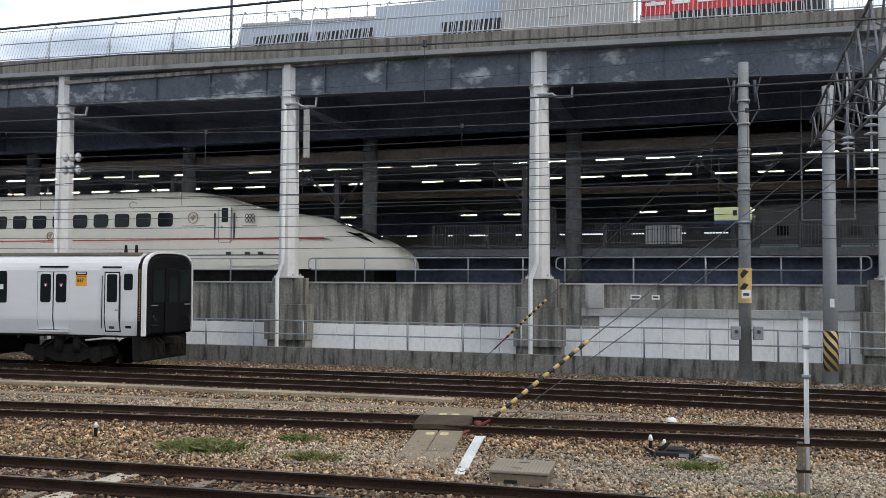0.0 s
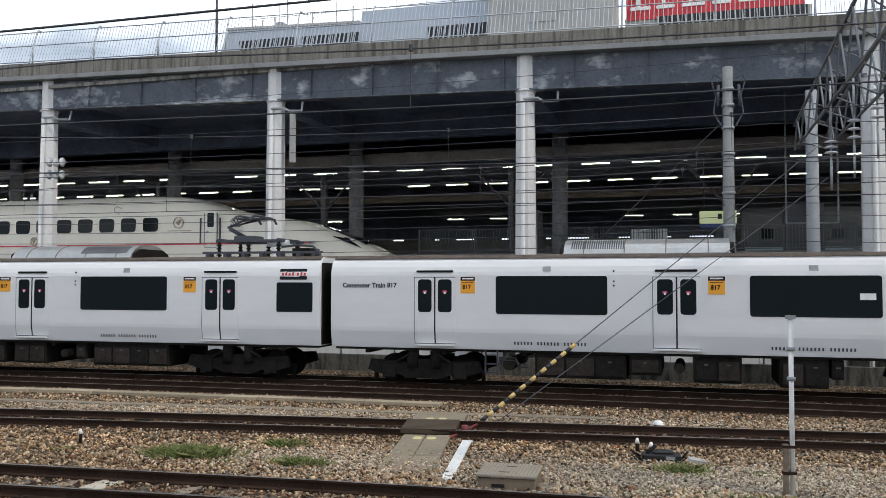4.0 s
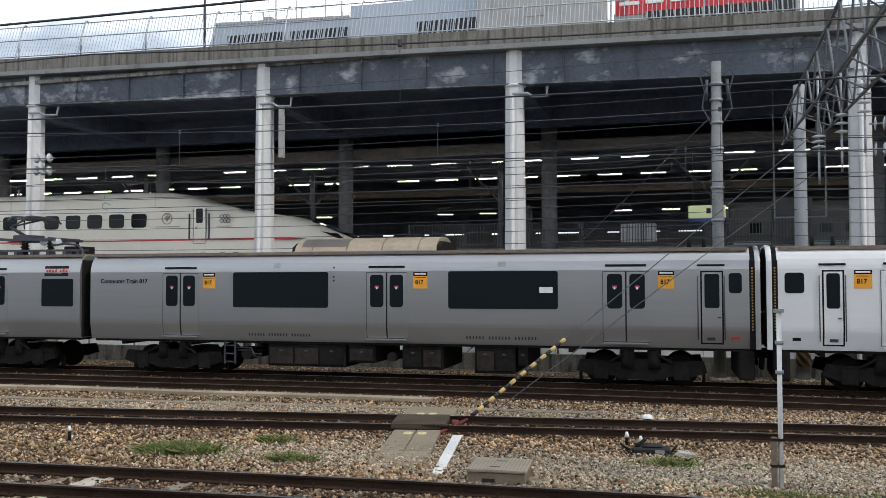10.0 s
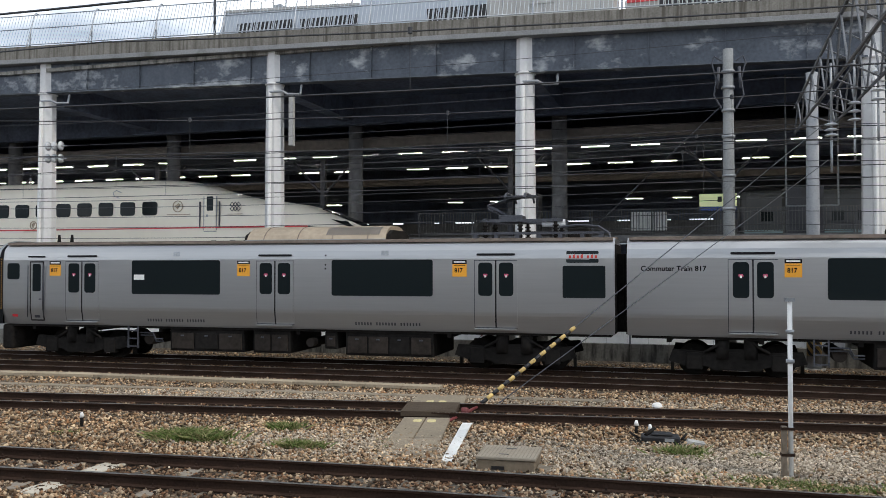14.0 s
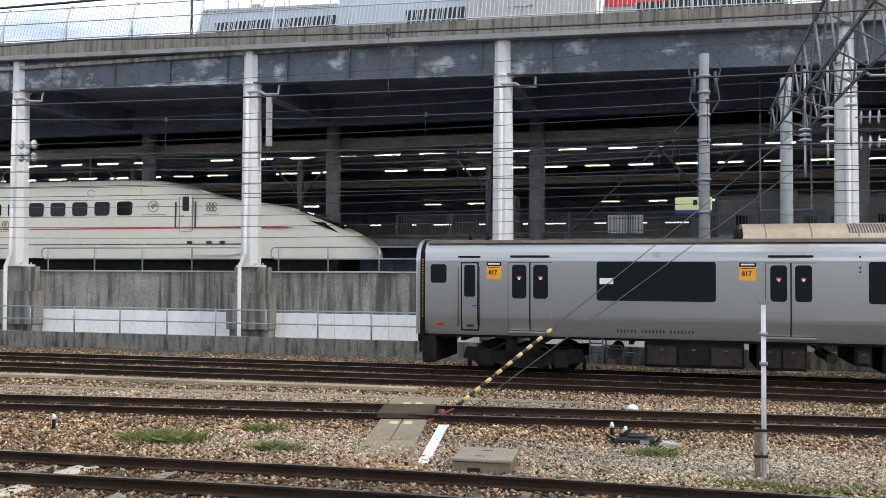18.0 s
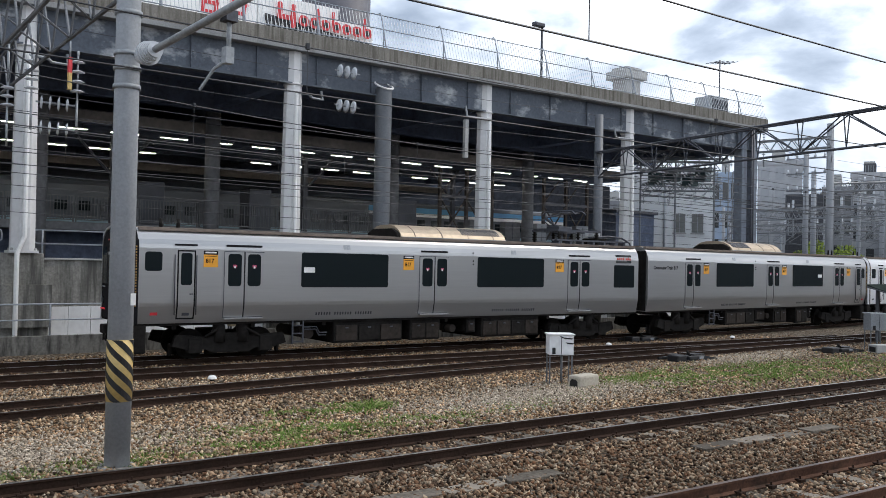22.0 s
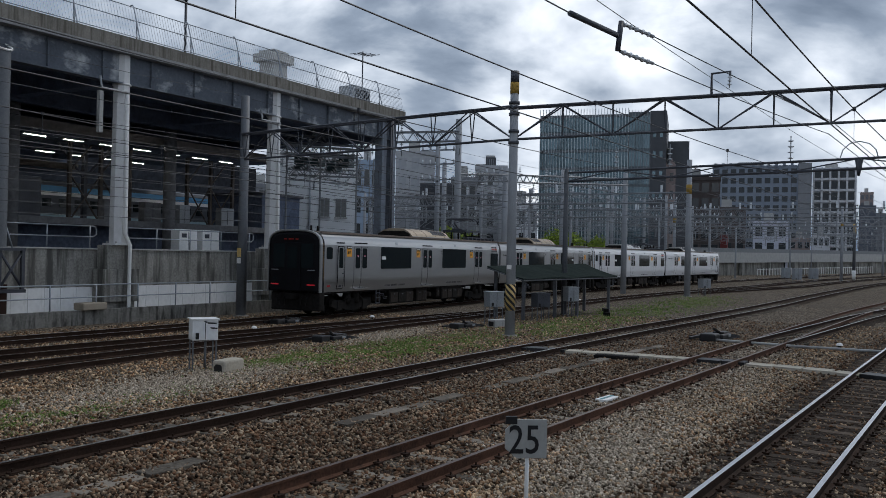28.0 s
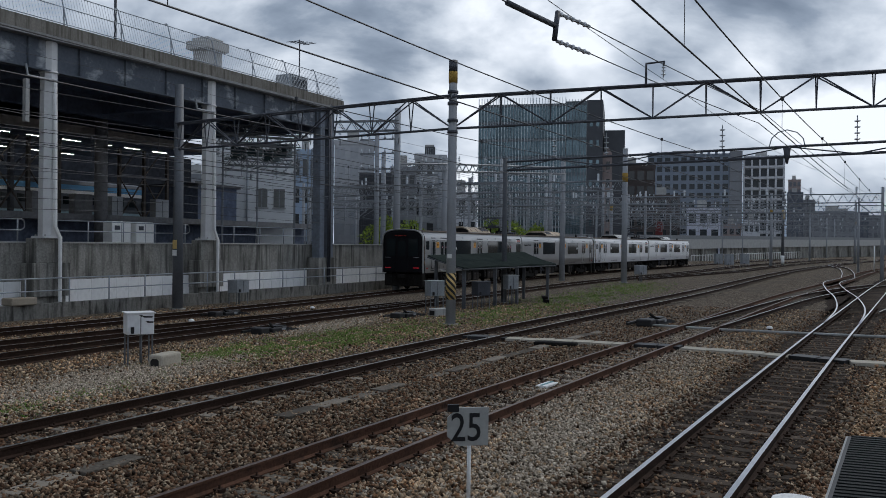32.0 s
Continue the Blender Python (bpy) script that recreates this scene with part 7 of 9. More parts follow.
def pale_slabs():
    for x, y, a in PALE_SLABS:
        solid("concrete_slab", box(B(), -0.17, 0.17, -0.42, 0.42, -0.03, 0.03, 0.012), mat("pale_beige", (0.46, 0.42, 0.35), 0.9, 0, 0.12, 20, 0.1), "pale concrete slab lying between the rails", "slab", on_ground(x, y, a), "pale slabs")


def long_trough():
    """Worn trough lids along the shoulder of the second track, up to the walkway."""
    t = thing("cable_trough", Matrix.Identity(4), "row of worn tan trough lids along the ballast", "trough")
    me = finish("lid", box(B(), -0.47, 0.47, -0.19, 0.19, -0.06, 0.03, 0.012), mat("tan_lid", (0.33, 0.275, 0.20), 0.92, 0, 0.14, 20, 0.15, each=0.6))
    for i in range(19):
        x = -21.0 + 0.955 * i
        y = 21.45 - 0.9 * max(0.0, (x + 14) / 10.4) ** 1.2 + random.uniform(-0.02, 0.02)
        ob = part("lid", me, None, t)
        ob.matrix_local = Matrix.Translation((x, y, gz(x, y) + 0.08 + random.uniform(-0.012, 0.008))) @ Matrix.Rotation(-0.09 * (x > -14) + random.uniform(-0.015, 0.015), 4, "Z")


def trackside():
    walkway()
    long_trough()
    pale_slabs()
    point_machine(1.3, 14.5, -2, size=1.0)
    point_machine(31.5, 12.1, -8)
    point_machine(24.5, 14.0, -6, "black point machine in the grass beside the turnout")
    point_machine(30.2, 19.4, -8, "black point machine beside the far track")
    point_machine(31.7, 2.6, -12, "black point machine between the middle tracks", 1.7)
    for x, y in ((1.55, 18.1), (10.3, 18.6), (26.5, 18.6), (34.0, 17.6), (55, 13.3), (31.0, -1.2)):
        ground_lamp(x, y)
    for x, y in ((-8.9, 14.3), (0.95, 15.2), (1.15, 14.8)):
        t = thing("track_peg", on_ground(x, y), "small white-topped peg in the ballast", "peg", "track pegs")
        part("pin", tube(B(), (0, 0, -0.05), (0, 0, 0.16), 0.03), M_UNDER, t)
        part("tip", tube(B(), (0, 0, 0.16), (0, 0, 0.25), 0.045, 0.02), M_WHITE, t)
    relay_cabinet(16.55, 13.05, -40, 0.30, 0.72, 1.20, mat("cabinet_white", (0.82, 0.83, 0.84), 0.5, 0, 0.06, 10, 0, (2.5, 0.62), (0.4, 0.36, 0.3)), "white relay cabinet on steel legs in the gravel", True)
    relay_cabinet(33.2, 11.6, -40, 0.33, 0.75, 1.35, M_STEEL, "grey relay cabinet on legs beside the striped pole")
    relay_cabinet(36.6, 10.6, -40, 0.34, 0.6, 1.2, M_STEEL_D, "dark relay cabinet on legs under the shelter roof")
    relay_cabinet(39.6, 10.0, -40, 0.3, 0.75, 1.4, M_STEEL, "grey relay cabinet on legs beside the shelter")
    relay_cabinet(36.6, 23.0, -10, 0.42, 0.55, 1.15, M_STEEL, "grey cabinet on legs by the kerb wall")
    relay_cabinet(70.0, 7.0, -40, 0.4, 0.6, 1.3, M_STEEL, "grey relay cabinet on legs far along the yard")
    for x, y in ((118, 0.5), (124, -1.5), (128, 2.0)):
        relay_cabinet(x, y, -60, 0.5, 0.5, 1.9, M_STEEL, "grey relay cabinet far along the yard")
    b = thing("cable_pipe_block", on_ground(16.6, 12.35, 0), "concrete trough block with a dark opening beside the cabinet", "block")
    part("block", box(B(), -0.38, 0.38, -0.18, 0.18, 0.0, 0.29, 0.05), mat("pale_beige", (0.46, 0.42, 0.35), 0.9, 0, 0.12, 20, 0.1), b)
    part("opening", prism(B(), [(0.11, 0.0), (0.11, 0.15), (0.06, 0.2), (-0.06, 0.2), (-0.11, 0.15), (-0.11, 0.0)], -0.384, -0.36, "x"), M_BLACK, b)
    c = thing("cable_pipe_block", on_ground(32.4, 11.1, -30), "small concrete trough block by the grey cabinet", "block")
    part("block", box(B(), -0.4, 0.4, -0.22, 0.22, 0.0, 0.3, 0.03), M_CONC_L, c)
    part("opening", box(B(), -0.405, -0.395, -0.15, 0.15, 0.04, 0.22), M_BLACK, c)
    speed_sign()
    shelter()
    cable_crossing()
    d = round_pole("signal_pole", 41.2, 10.75, 6.95, 0.14, "dark steel pole rising behind the shelter", M_POLE_D)
    g = thing("beam_gantry", Matrix.Identity(4), "dark twin-beam gantry with insulators over the tracks", "gantry")
    a, e = Vector((41.2, 10.75, 6.75)), Vector((34.0, -20, 6.95))
    for z in (0, -0.42):
        part("beam", tube(B(), a + Vector((0, 0, z)), e + Vector((0, 0, z)), 0.055, n=6), M_STEEL_D, g)
    for i in range(12):
        k0, k1 = a + (e - a) * (i / 12), a + (e - a) * ((i + 1) / 12)
        part("brace", tube(B(), k0 + Vector((0, 0, 0 if i % 2 else -0.42)), k1 + Vector((0, 0, -0.42 if i % 2 else 0)), 0.03, n=5), M_STEEL_D, g)
    for i in (1, 2, 4, 6, 7):
        k = a + (e - a) * (i / 12)
        insulator(g, k, k + Vector((0, 0, 1.1)), 4, 0.13)
    for i in (5, 7):
        k = a + (e - a) * (i / 12)
        part("hanger_cone", tube(B(), k - Vector((0, 0, 0.05)), k - Vector((0, 0, 0.7)), 0.16, 0.05, n=10), M_STEEL_D, g)
        part("arc_horn", pipe(B(), [k + Vector((0, -0.7 * math.cos(q), 0.7 * math.sin(q))) for q in (0.0, 0.5, 1.0, 1.57, 2.1, 2.6, 3.14)], 0.025, 5), M_STEEL, g)
    h = solid("white_stone_cover", box(B(), -0.55, 0.55, -0.3, 0.3, 0.0, 0.28, 0.04), mat("beige_lid", (0.32, 0.28, 0.225), 0.9, 0, 0.1, 20, 0.1), "beige concrete cover behind the kerb railing", "cover", VM @ Matrix.Translation((25.6, 0.12, 0.17)))


# ---------------------------------------------------------------- loose stones and weeds
def scatter_stones(name, n, place, size, material, label):
    rng = np.random.default_rng(7 + n)
    P = place(rng, n)
    n = len(P)
    base = np.array([(1, 0, 0), (-1, 0, 0), (0, 1, 0), (0, -1, 0), (0, 0, 1), (0, 0, -1)], float)
    tri = np.array([(0, 2, 4), (2, 1, 4), (1, 3, 4), (3, 0, 4), (2, 0, 5), (1, 2, 5), (3, 1, 5), (0, 3, 5)])
    s = rng.uniform(size[0], size[1], (n, 1, 1)) * rng.uniform(0.45, 1.4, (n, 6, 1))
    a = rng.uniform(0, 2 * np.pi, n)
    b = rng.uniform(-0.7, 0.7, n)
    V = base[None] * s * np.array([1.0, 0.8, 0.75])
    x, z = V[..., 0] * np.cos(b)[:, None] - V[..., 2] * np.sin(b)[:, None], V[..., 0] * np.sin(b)[:, None] + V[..., 2] * np.cos(b)[:, None]
    y = V[..., 1]
    X = x * np.cos(a)[:, None] - y * np.sin(a)[:, None] + P[:, 0:1]
    Y = x * np.sin(a)[:, None] + y * np.cos(a)[:, None] + P[:, 1:2]
    Z = z + P[:, 2:3]
    co = np.stack([X, Y, Z], -1).reshape(-1, 3)
    fc = (tri[None] + 6 * np.arange(n)[:, None, None]).reshape(-1, 3)
    me = bpy.data.meshes.new(name)
    me.vertices.add(len(co))
    me.vertices.foreach_set("co", co.ravel())
    me.loops.add(fc.size)
    me.loops.foreach_set("vertex_index", fc.ravel())
    me.polygons.add(len(fc))
    me.polygons.foreach_set("loop_start", np.arange(0, fc.size, 3))
    me.update(calc_edges=True)
    me.materials.append(material)
    tagged(new(name, me), label, "gravel", "", "stuff")


def ground_z(x, y):
    return -0.17 - 0.23 * np.clip((y + 0.1 * x - 11) / 14, 0, 1)


def clear_of_rails(x, y):
    ok = np.ones(len(x), bool)
    for L in (T1, T2, T3, T4, T5, T6):
        d = np.abs(y - np.interp(x, L.x, L.y))
        ok &= np.abs(d - 0.565) > 0.085
    return ok


def pale_zone(x, y):
    """Pale clean gravel: round the cable box and round the white cabinet."""
    return np.exp(-((x - 2.5) / 3.2) ** 2 - ((y - 12.9) / 1.0) ** 2) + np.exp(-((x - 14.5) / 3.2) ** 2 - ((y - 12.0) / 1.1) ** 2) + 0.9 * np.exp(-((x - 11.5) / 4.0) ** 2 - ((y - 2.3) / 0.7) ** 2) + 0.8 * np.exp(-((x - 27) / 3) ** 2 - ((y - 13.2) / 0.8) ** 2)


def near_bias(rng, n, dmin, dmax, a0, a1):
    r = np.exp(rng.uniform(np.log(dmin), np.log(dmax), n))
    a = np.radians(rng.uniform(a0, a1, n))
    return r * np.sin(a), r * np.cos(a)


def rust_zone(x, y):
    """Where brake dust and rust have stained the stones: along the rails and between the two rusty tracks."""
    far = np.min([np.abs(y - np.interp(x, L.x, L.y)) for L in (T1, T2, T3)], axis=0)
    d = np.min([np.abs(y - np.interp(x, L.x, L.y)) for L in (T4, T5, T6)], axis=0)
    between = (y < np.interp(x, T4.x, T4.y)) & (y > np.interp(x, T5.x, T5.y))
    d6 = np.abs(y - np.interp(x, T6.x, T6.y))
    return (d < 1.1) | (d6 < 1.5) | (far < 0.85) | (between & (x > -2))


def stones_all(rng, n):
    x, y = near_bias(rng, n, 8.5, 42, -40, 101)
    w = pale_zone(x, y)
    ok = clear_of_rails(x, y) & (rng.uniform(0, 1, n) > w) & (y < 27.5 - 0.125 * x) & ~((y < np.interp(x, T6.x, T6.y) - 1.75) & (x < 8.7))
    x, y = x[ok], y[ok]
    ok = (np.abs(y - np.interp(x, T6.x, T6.y)) > 1.05) | (rng.uniform(0, 1, len(x)) < 0.35)
    x, y = x[ok], y[ok]
    z = ground_z(x, y) + rng.uniform(-0.008, 0.034, len(x))
    for L in (T4, T5, T6):
        z -= 0.012 * (np.abs(y - np.interp(x, L.x, L.y)) < 1.0)
    return np.stack([x, y, z], -1)


def stones_brown(rng, n):
    P = stones_all(rng, n)
    return P[~rust_zone(P[:, 0], P[:, 1])]


def stones_rusty(rng, n):
    P = stones_all(rng, n)
    return P[rust_zone(P[:, 0], P[:, 1])]


def stones_pale(rng, n):
    zones = np.array([(2.4, 12.9, 2.6, 0.8), (14.5, 12.0, 2.4, 0.75), (11.5, 2.3, 3.4, 0.75), (27, 13.2, 2.2, 0.6), (-3.8, 13.6, 1.6, 0.6), (22, 1.2, 4.0, 0.6), (-6, 18.75, 7.0, 0.5)])
    k = rng.choice(len(zones), n, p=[0.26, 0.17, 0.22, 0.05, 0.07, 0.07, 0.16])
    x, y = rng.normal(zones[k, 0], zones[k, 2]), rng.normal(zones[k, 1], zones[k, 3])
    ok = clear_of_rails(x, y) & (np.abs(y - np.interp(x, T6.x, T6.y)) > 1.25 + 0.3 * rng.normal(0, 1, n))
    x, y = x[ok], y[ok]
    return np.stack([x, y, ground_z(x, y) + rng.uniform(0.0, 0.03, len(x))], -1)


def weeds(name, spots, label, cols, dense=True):
    rng = np.random.default_rng(3)
    V, Fc = [], []
    for cx, cy, rx, ry, n, h in spots:
        for _ in range(n):
            x, y = cx + rng.normal(0, rx), cy + rng.normal(0, ry)
            if dense and math.sin(3.1 * x + 1.3 * math.sin(2.3 * y)) * math.sin(4.3 * y + 1.7 * math.sin(1.9 * x)) < rng.uniform(-0.5, 0.35):
                continue
            if min(abs(abs(y - L.yx(x)) - 0.0) for L in (T3, T4)) < 0.85:
                continue
            z = gz(x, y) - 0.01
            a, hh, w = rng.uniform(0, 6.28), h * rng.uniform(0.25, 0.8), rng.uniform(0.008, 0.02)
            lx, ly = rng.normal(0, 0.9) * hh, rng.normal(0, 0.9) * hh
            k = len(V)
            V += [(x - w * math.cos(a), y - w * math.sin(a), z), (x + w * math.cos(a), y + w * math.sin(a), z), (x + lx * 0.5 + w * 0.8 * math.cos(a), y + ly * 0.5 + w * 0.8 * math.sin(a), z + hh * 0.65), (x + lx, y + ly, z + hh)]
            Fc += [(k, k + 1, k + 2), (k, k + 2, k + 3)]
    me = bpy.data.meshes.new(name)
    me.from_pydata(V, [], Fc)
    me.materials.append(island_mat(name + "_leaf", cols, 0.7))
    tagged(new(name, me), label, "weeds", "", "stuff")


trackside()
BROWN = [(0.0204, 0.0131, 0.00838), (0.256, 0.155, 0.0882), (0.365, 0.241, 0.144), (0.0306, 0.0197, 0.0134), (0.67, 0.524, 0.348), (0.304, 0.161, 0.083), (0.0255, 0.0178, 0.0125), (0.51, 0.359, 0.222), (0.0612, 0.0384, 0.0251), (0.656, 0.492, 0.334), (0.0357, 0.0244, 0.0168)]
RUSTY = [(0.0145, 0.0103, 0.00777), (0.135, 0.0774, 0.0466), (0.226, 0.141, 0.0874), (0.0213, 0.0141, 0.0104), (0.372, 0.266, 0.176), (0.17, 0.0878, 0.0492), (0.0291, 0.0197, 0.0138), (0.451, 0.35, 0.246), (0.0194, 0.0141, 0.0104)]
PALE = [(0.0714, 0.0561, 0.0411), (0.541, 0.459, 0.362), (0.258, 0.213, 0.16), (0.706, 0.616, 0.5), (0.153, 0.121, 0.0904), (0.423, 0.347, 0.26), (0.049, 0.0382, 0.0291)]
scatter_stones("ballast_stones", 250000, stones_brown, (0.022, 0.05), island_mat("brown_stone", BROWN, 0.9, 0.8, (0.45, 0.5, (1.35, 1.3, 1.25))), "brown and grey broken ballast stones between the tracks")
scatter_stones("rusty_stones", 240001, stones_rusty, (0.022, 0.05), island_mat("rusty_stone", RUSTY, 0.9, 0.8, (0.6, 0.52, (1.4, 1.35, 1.3))), "dark rust-stained ballast stones along the rails")
scatter_stones("pale_gravel", 84000, stones_pale, (0.018, 0.040), island_mat("pale_stone", PALE, 0.9), "pale grey clean gravel round the cabinets")
GREEN = [(0.07, 0.151, 0.022), (0.13, 0.241, 0.04), (0.19, 0.291, 0.065), (0.3, 0.314, 0.13), (0.24, 0.235, 0.11)]
DULL = [(0.069, 0.106, 0.0285), (0.121, 0.174, 0.0513), (0.196, 0.207, 0.0855), (0.287, 0.252, 0.137)]
weeds("weeds", [(-6.4, 13.4, 0.27, 0.12, 2600, 0.24), (-6.75, 13.25, 0.14, 0.07, 350, 0.12), (-5.95, 13.5, 0.12, 0.08, 300, 0.12), (-5.18, 14.6, 0.13, 0.1, 700, 0.20), (-4.34, 13.02, 0.17, 0.07, 800, 0.18), (-4.7, 13.4, 0.12, 0.08, 160, 0.1), (-5.5, 13.06, 0.08, 0.05, 140, 0.1), (1.5, 13.6, 0.18, 0.13, 700, 0.17), (1.75, 13.2, 0.15, 0.1, 220, 0.1),
                (2.69, 13.5, 0.12, 0.1, 160, 0.1), (2.6, 11.7, 0.35, 0.12, 700, 0.13), (1.2, 12.2, 0.3, 0.1, 300, 0.09), (0.4, 11.9, 0.4, 0.12, 200, 0.07), (-8.79, 13.58, 0.15, 0.08, 160, 0.09), (-3.1, 13.5, 0.1, 0.3, 160, 0.09), (3.2, 11.5, 0.4, 0.1, 600, 0.12)], "dull green tufts of grass in the ballast", DULL, False)
weeds("grass_strip", [(5.6, 11.5, 1.2, 0.35, 4000, 0.10), (7.2, 11.4, 0.6, 0.3, 3000, 0.10), (8.45, 11.7, 0.5, 0.22, 3200, 0.11), (7.6, 12.6, 0.7, 0.25, 2600, 0.09), (9.2, 13.3, 0.35, 0.25, 1500, 0.13), (10.5, 13.2, 0.35, 0.3, 2200, 0.15), (10.0, 11.3, 0.9, 0.4, 3600, 0.10), (12.5, 11.4, 1.6, 0.35, 3000, 0.09), (19.4, 12.3, 1.3, 0.45, 9000, 0.10), (21.6, 11.6, 1.8, 0.7, 12000, 0.10),
                      (24.5, 10.6, 2.4, 0.9, 12000, 0.11), (33, 9.0, 3.0, 1.0, 7000, 0.12), (44, 8.0, 4.5, 1.2, 7000, 0.14), (57, 6.5, 6, 1.3, 6000, 0.16)],
      "thin green and straw-coloured grass strip beside the track", GREEN)


# ---------------------------------------------------------------- on the parking deck
def deck_top():
    shed = thing("rooftop_plant_shed", VM, "pale blue-grey rooftop plant building with dark louvres", "building")
    blue = mat("shed_panel", (0.40, 0.45, 0.52), 0.6, 0, 0.05, 3, 0, stretch=(4, 4, 0.3))
    part("body", prism(B(), [(-20.6, 10.8), (-5.3, 10.8), (-5.3, 15.0), (-18.7, 15.4)], 9.5, 16, "y"), blue, shed)
    part("roof_edge", prism(B(), [(-18.8, 15.36), (-11.6, 15.14), (-11.6, 15.26), (-18.8, 15.48)], 9.44, 9.6, "y"), M_CONC_L, shed)
    part("upper_body", box(B(), -11.7, -5.3, 9.9, 16.5, 15.0, 15.85, 0.03), blue, shed)
    tower = part("tower", box(B(), -5.3, 0.35, 9.2, 12, 10.8, 17.5, 0.03), M_CONC_L, shed, "tall pale panelled tower")
    for i in range(9):
        part("panel_joint", box(B(), -5.2 + i * 0.62, -5.17 + i * 0.62, 9.185, 9.2, 12, 17.4), M_STEEL, tower)
    for u0, u1, z0, z1 in ((-18.05, -15.1, 14.27, 14.74), (-14.64, -11.67, 14.2, 14.7), (-8.2, -5.35, 14.0, 14.64)):
        lv = part("louvre_panel", box(B(), u0, u1, 9.42, 9.5, z0, z1), M_BLACK, shed)
        for i in range(int((u1 - u0) / 0.24)):
            x = u0 + i * 0.24
            part("fin", prism(B(), [(x, z0), (x + 0.05, z0), (x + 0.15, z1), (x + 0.10, z1)], 9.36, 9.42, "y"), blue, lv)
    for u in (-18.2, -17.6, -16.9, -16.2, -14.8, -12.6, -9.0):
        part("roof_mast", tube(B(), (u, 11, 15.1), (u, 11, 16.6 + 0.6 * math.sin(u * 3)), 0.04), M_STEEL, shed)
    part("roof_box", box(B(), -16.6, -16.2, 10.5, 11.1, 15.2, 15.9), M_STEEL, shed)
    part("access_panel", box(B(), -3.3, -2.2, 9.15, 9.2, 14.36, 14.95, 0.01), M_CONC_L, shed)
    railing("roof_railing", [-18.5 + 1.6 * i for i in range(9)], 11.5, 15.2, 17.2, (15.9, 16.5), "thin white roof railing on the plant building", 0.02)
    # billboards: plain shapes in their colours
    def board(u0, u1, z0, z1, colour, label):
        b = thing("billboard", VM, label, "billboard", "rooftop billboards")
        part("panel", box(B(), u0, u1, 11.0, 11.3, z0, z1), colour, b)
        for u in (u0 + 0.3, u1 - 0.5):
            part("post", box(B(), u, u + 0.2, 11.1, 11.28, 10.66, z0), M_STEEL_D, b)
        return b
    def louvres(b, u0, u1, z0, z1, za, zb):
        """Slanted black band with pale fins, its top edge from za to zb."""
        lo = part("louvre_band", prism(B(), [(u0, z0), (u1, z0), (u1, zb), (u0, za)], 10.9, 11.0, "y"), M_BLACK, b)
        for i in range(int((u1 - u0) / 0.3)):
            x = u0 + i * 0.3
            part("fin", prism(B(), [(x, z0), (x + 0.06, z0), (x - 0.02, z1), (x - 0.08, z1)], 10.82, 10.9, "y"), M_CONC_L, lo)
    b = board(0.75, 8.3, 14.62, 18.0, M_RED, "large red rooftop billboard with white shapes over black louvres")
    for i, (u, w) in enumerate(((0.95, 0.9), (2.1, 0.8), (3.2, 1.0), (4.5, 0.8), (5.6, 0.8), (6.8, 0.9))):
        part("shape", prism(B(), rrect(u, u + w, 15.05, 15.2, 0.05), 10.94, 11.0, "y"), M_WHITE, b)
        part("shape", prism(B(), rrect(u + w * 0.3, u + w * 0.3 + 0.16, 15.2, 16.2, 0.05), 10.94, 11.0, "y"), M_WHITE, b)
        part("shape", prism(B(), rrect(u, u + w, 15.55, 15.7, 0.05), 10.94, 11.0, "y"), M_WHITE, b)
    louvres(b, 2.2, 8.4, 13.4, 14.66, 14.68, 14.7)
    part("frame", box(B(), 0.7, 8.6, 11.05, 11.2, 13.2, 14.72), M_CONC_L, b)
    b = board(13.5, 21.1, 12.75, 18.5, M_WHITE, "tall white rooftop billboard with red shapes")
    for u, z in ((18.3, 14.30), (18.35, 14.75), (18.5, 15.20), (19.7, 14.50), (19.85, 14.95), (18.3, 13.65), (19.9, 13.75), (20.35, 14.05)):
        part("shape", prism(B(), rrect(u, u + 0.8, z, z + 0.17, 0.06), 10.94, 11.0, "y"), M_RED, b)
    for u, z, hh in ((18.3, 14.30, 1.0), (18.95, 14.30, 0.95), (19.75, 14.50, 0.95), (20.35, 14.50, 0.5), (20.0, 13.65, 0.45), (20.6, 13.65, 0.45)):
        part("shape", prism(B(), rrect(u, u + 0.17, z, z + hh, 0.06), 10.95, 11.0, "y"), M_RED, b)
    b = board(21.2, 25.7, 12.75, 15.85, M_WHITE, "white rooftop billboard with red rounded shapes over black louvres")
    part("curved_end", box(B(), 25.7, 27.9, 11.1, 11.4, 12.75, 15.35, 0.04), M_WHITE, b)
    louvres(b, 21.55, 27.8, 12.85, 14.45, 14.85, 14.30)
    part("shape", prism(B(), rrect(22.15, 22.4, 14.75, 15.55, 0.1), 10.80, 10.86, "y"), M_RED, b)
    part("shape", prism(B(), rrect(22.9, 23.15, 14.35, 15.55, 0.1), 10.80, 10.86, "y"), M_RED, b)
    part("shape", prism(B(), rrect(22.15, 23.15, 14.70, 14.95, 0.1), 10.79, 10.85, "y"), M_RED, b)
    for i in range(7):
        u = 23.35 + i * 0.63
        o, q = rrect(u, u + 0.52, 14.55, 15.10, 0.2), rrect(u + 0.13, u + 0.39, 14.68, 14.97, 0.1)
        part("shape", prism(B(), o, 10.82, 10.86, "y"), M_RED, b)
        part("shape", prism(B(), q, 10.80, 10.83, "y"), M_BLACK, b)
        if i in (1, 3, 6):
            part("shape", prism(B(), rrect(u + (0.38 if i == 1 else 0.0), u + (0.52 if i == 1 else 0.14), 14.75, 15.60, 0.05), 10.81, 10.86, "y"), M_RED, b)
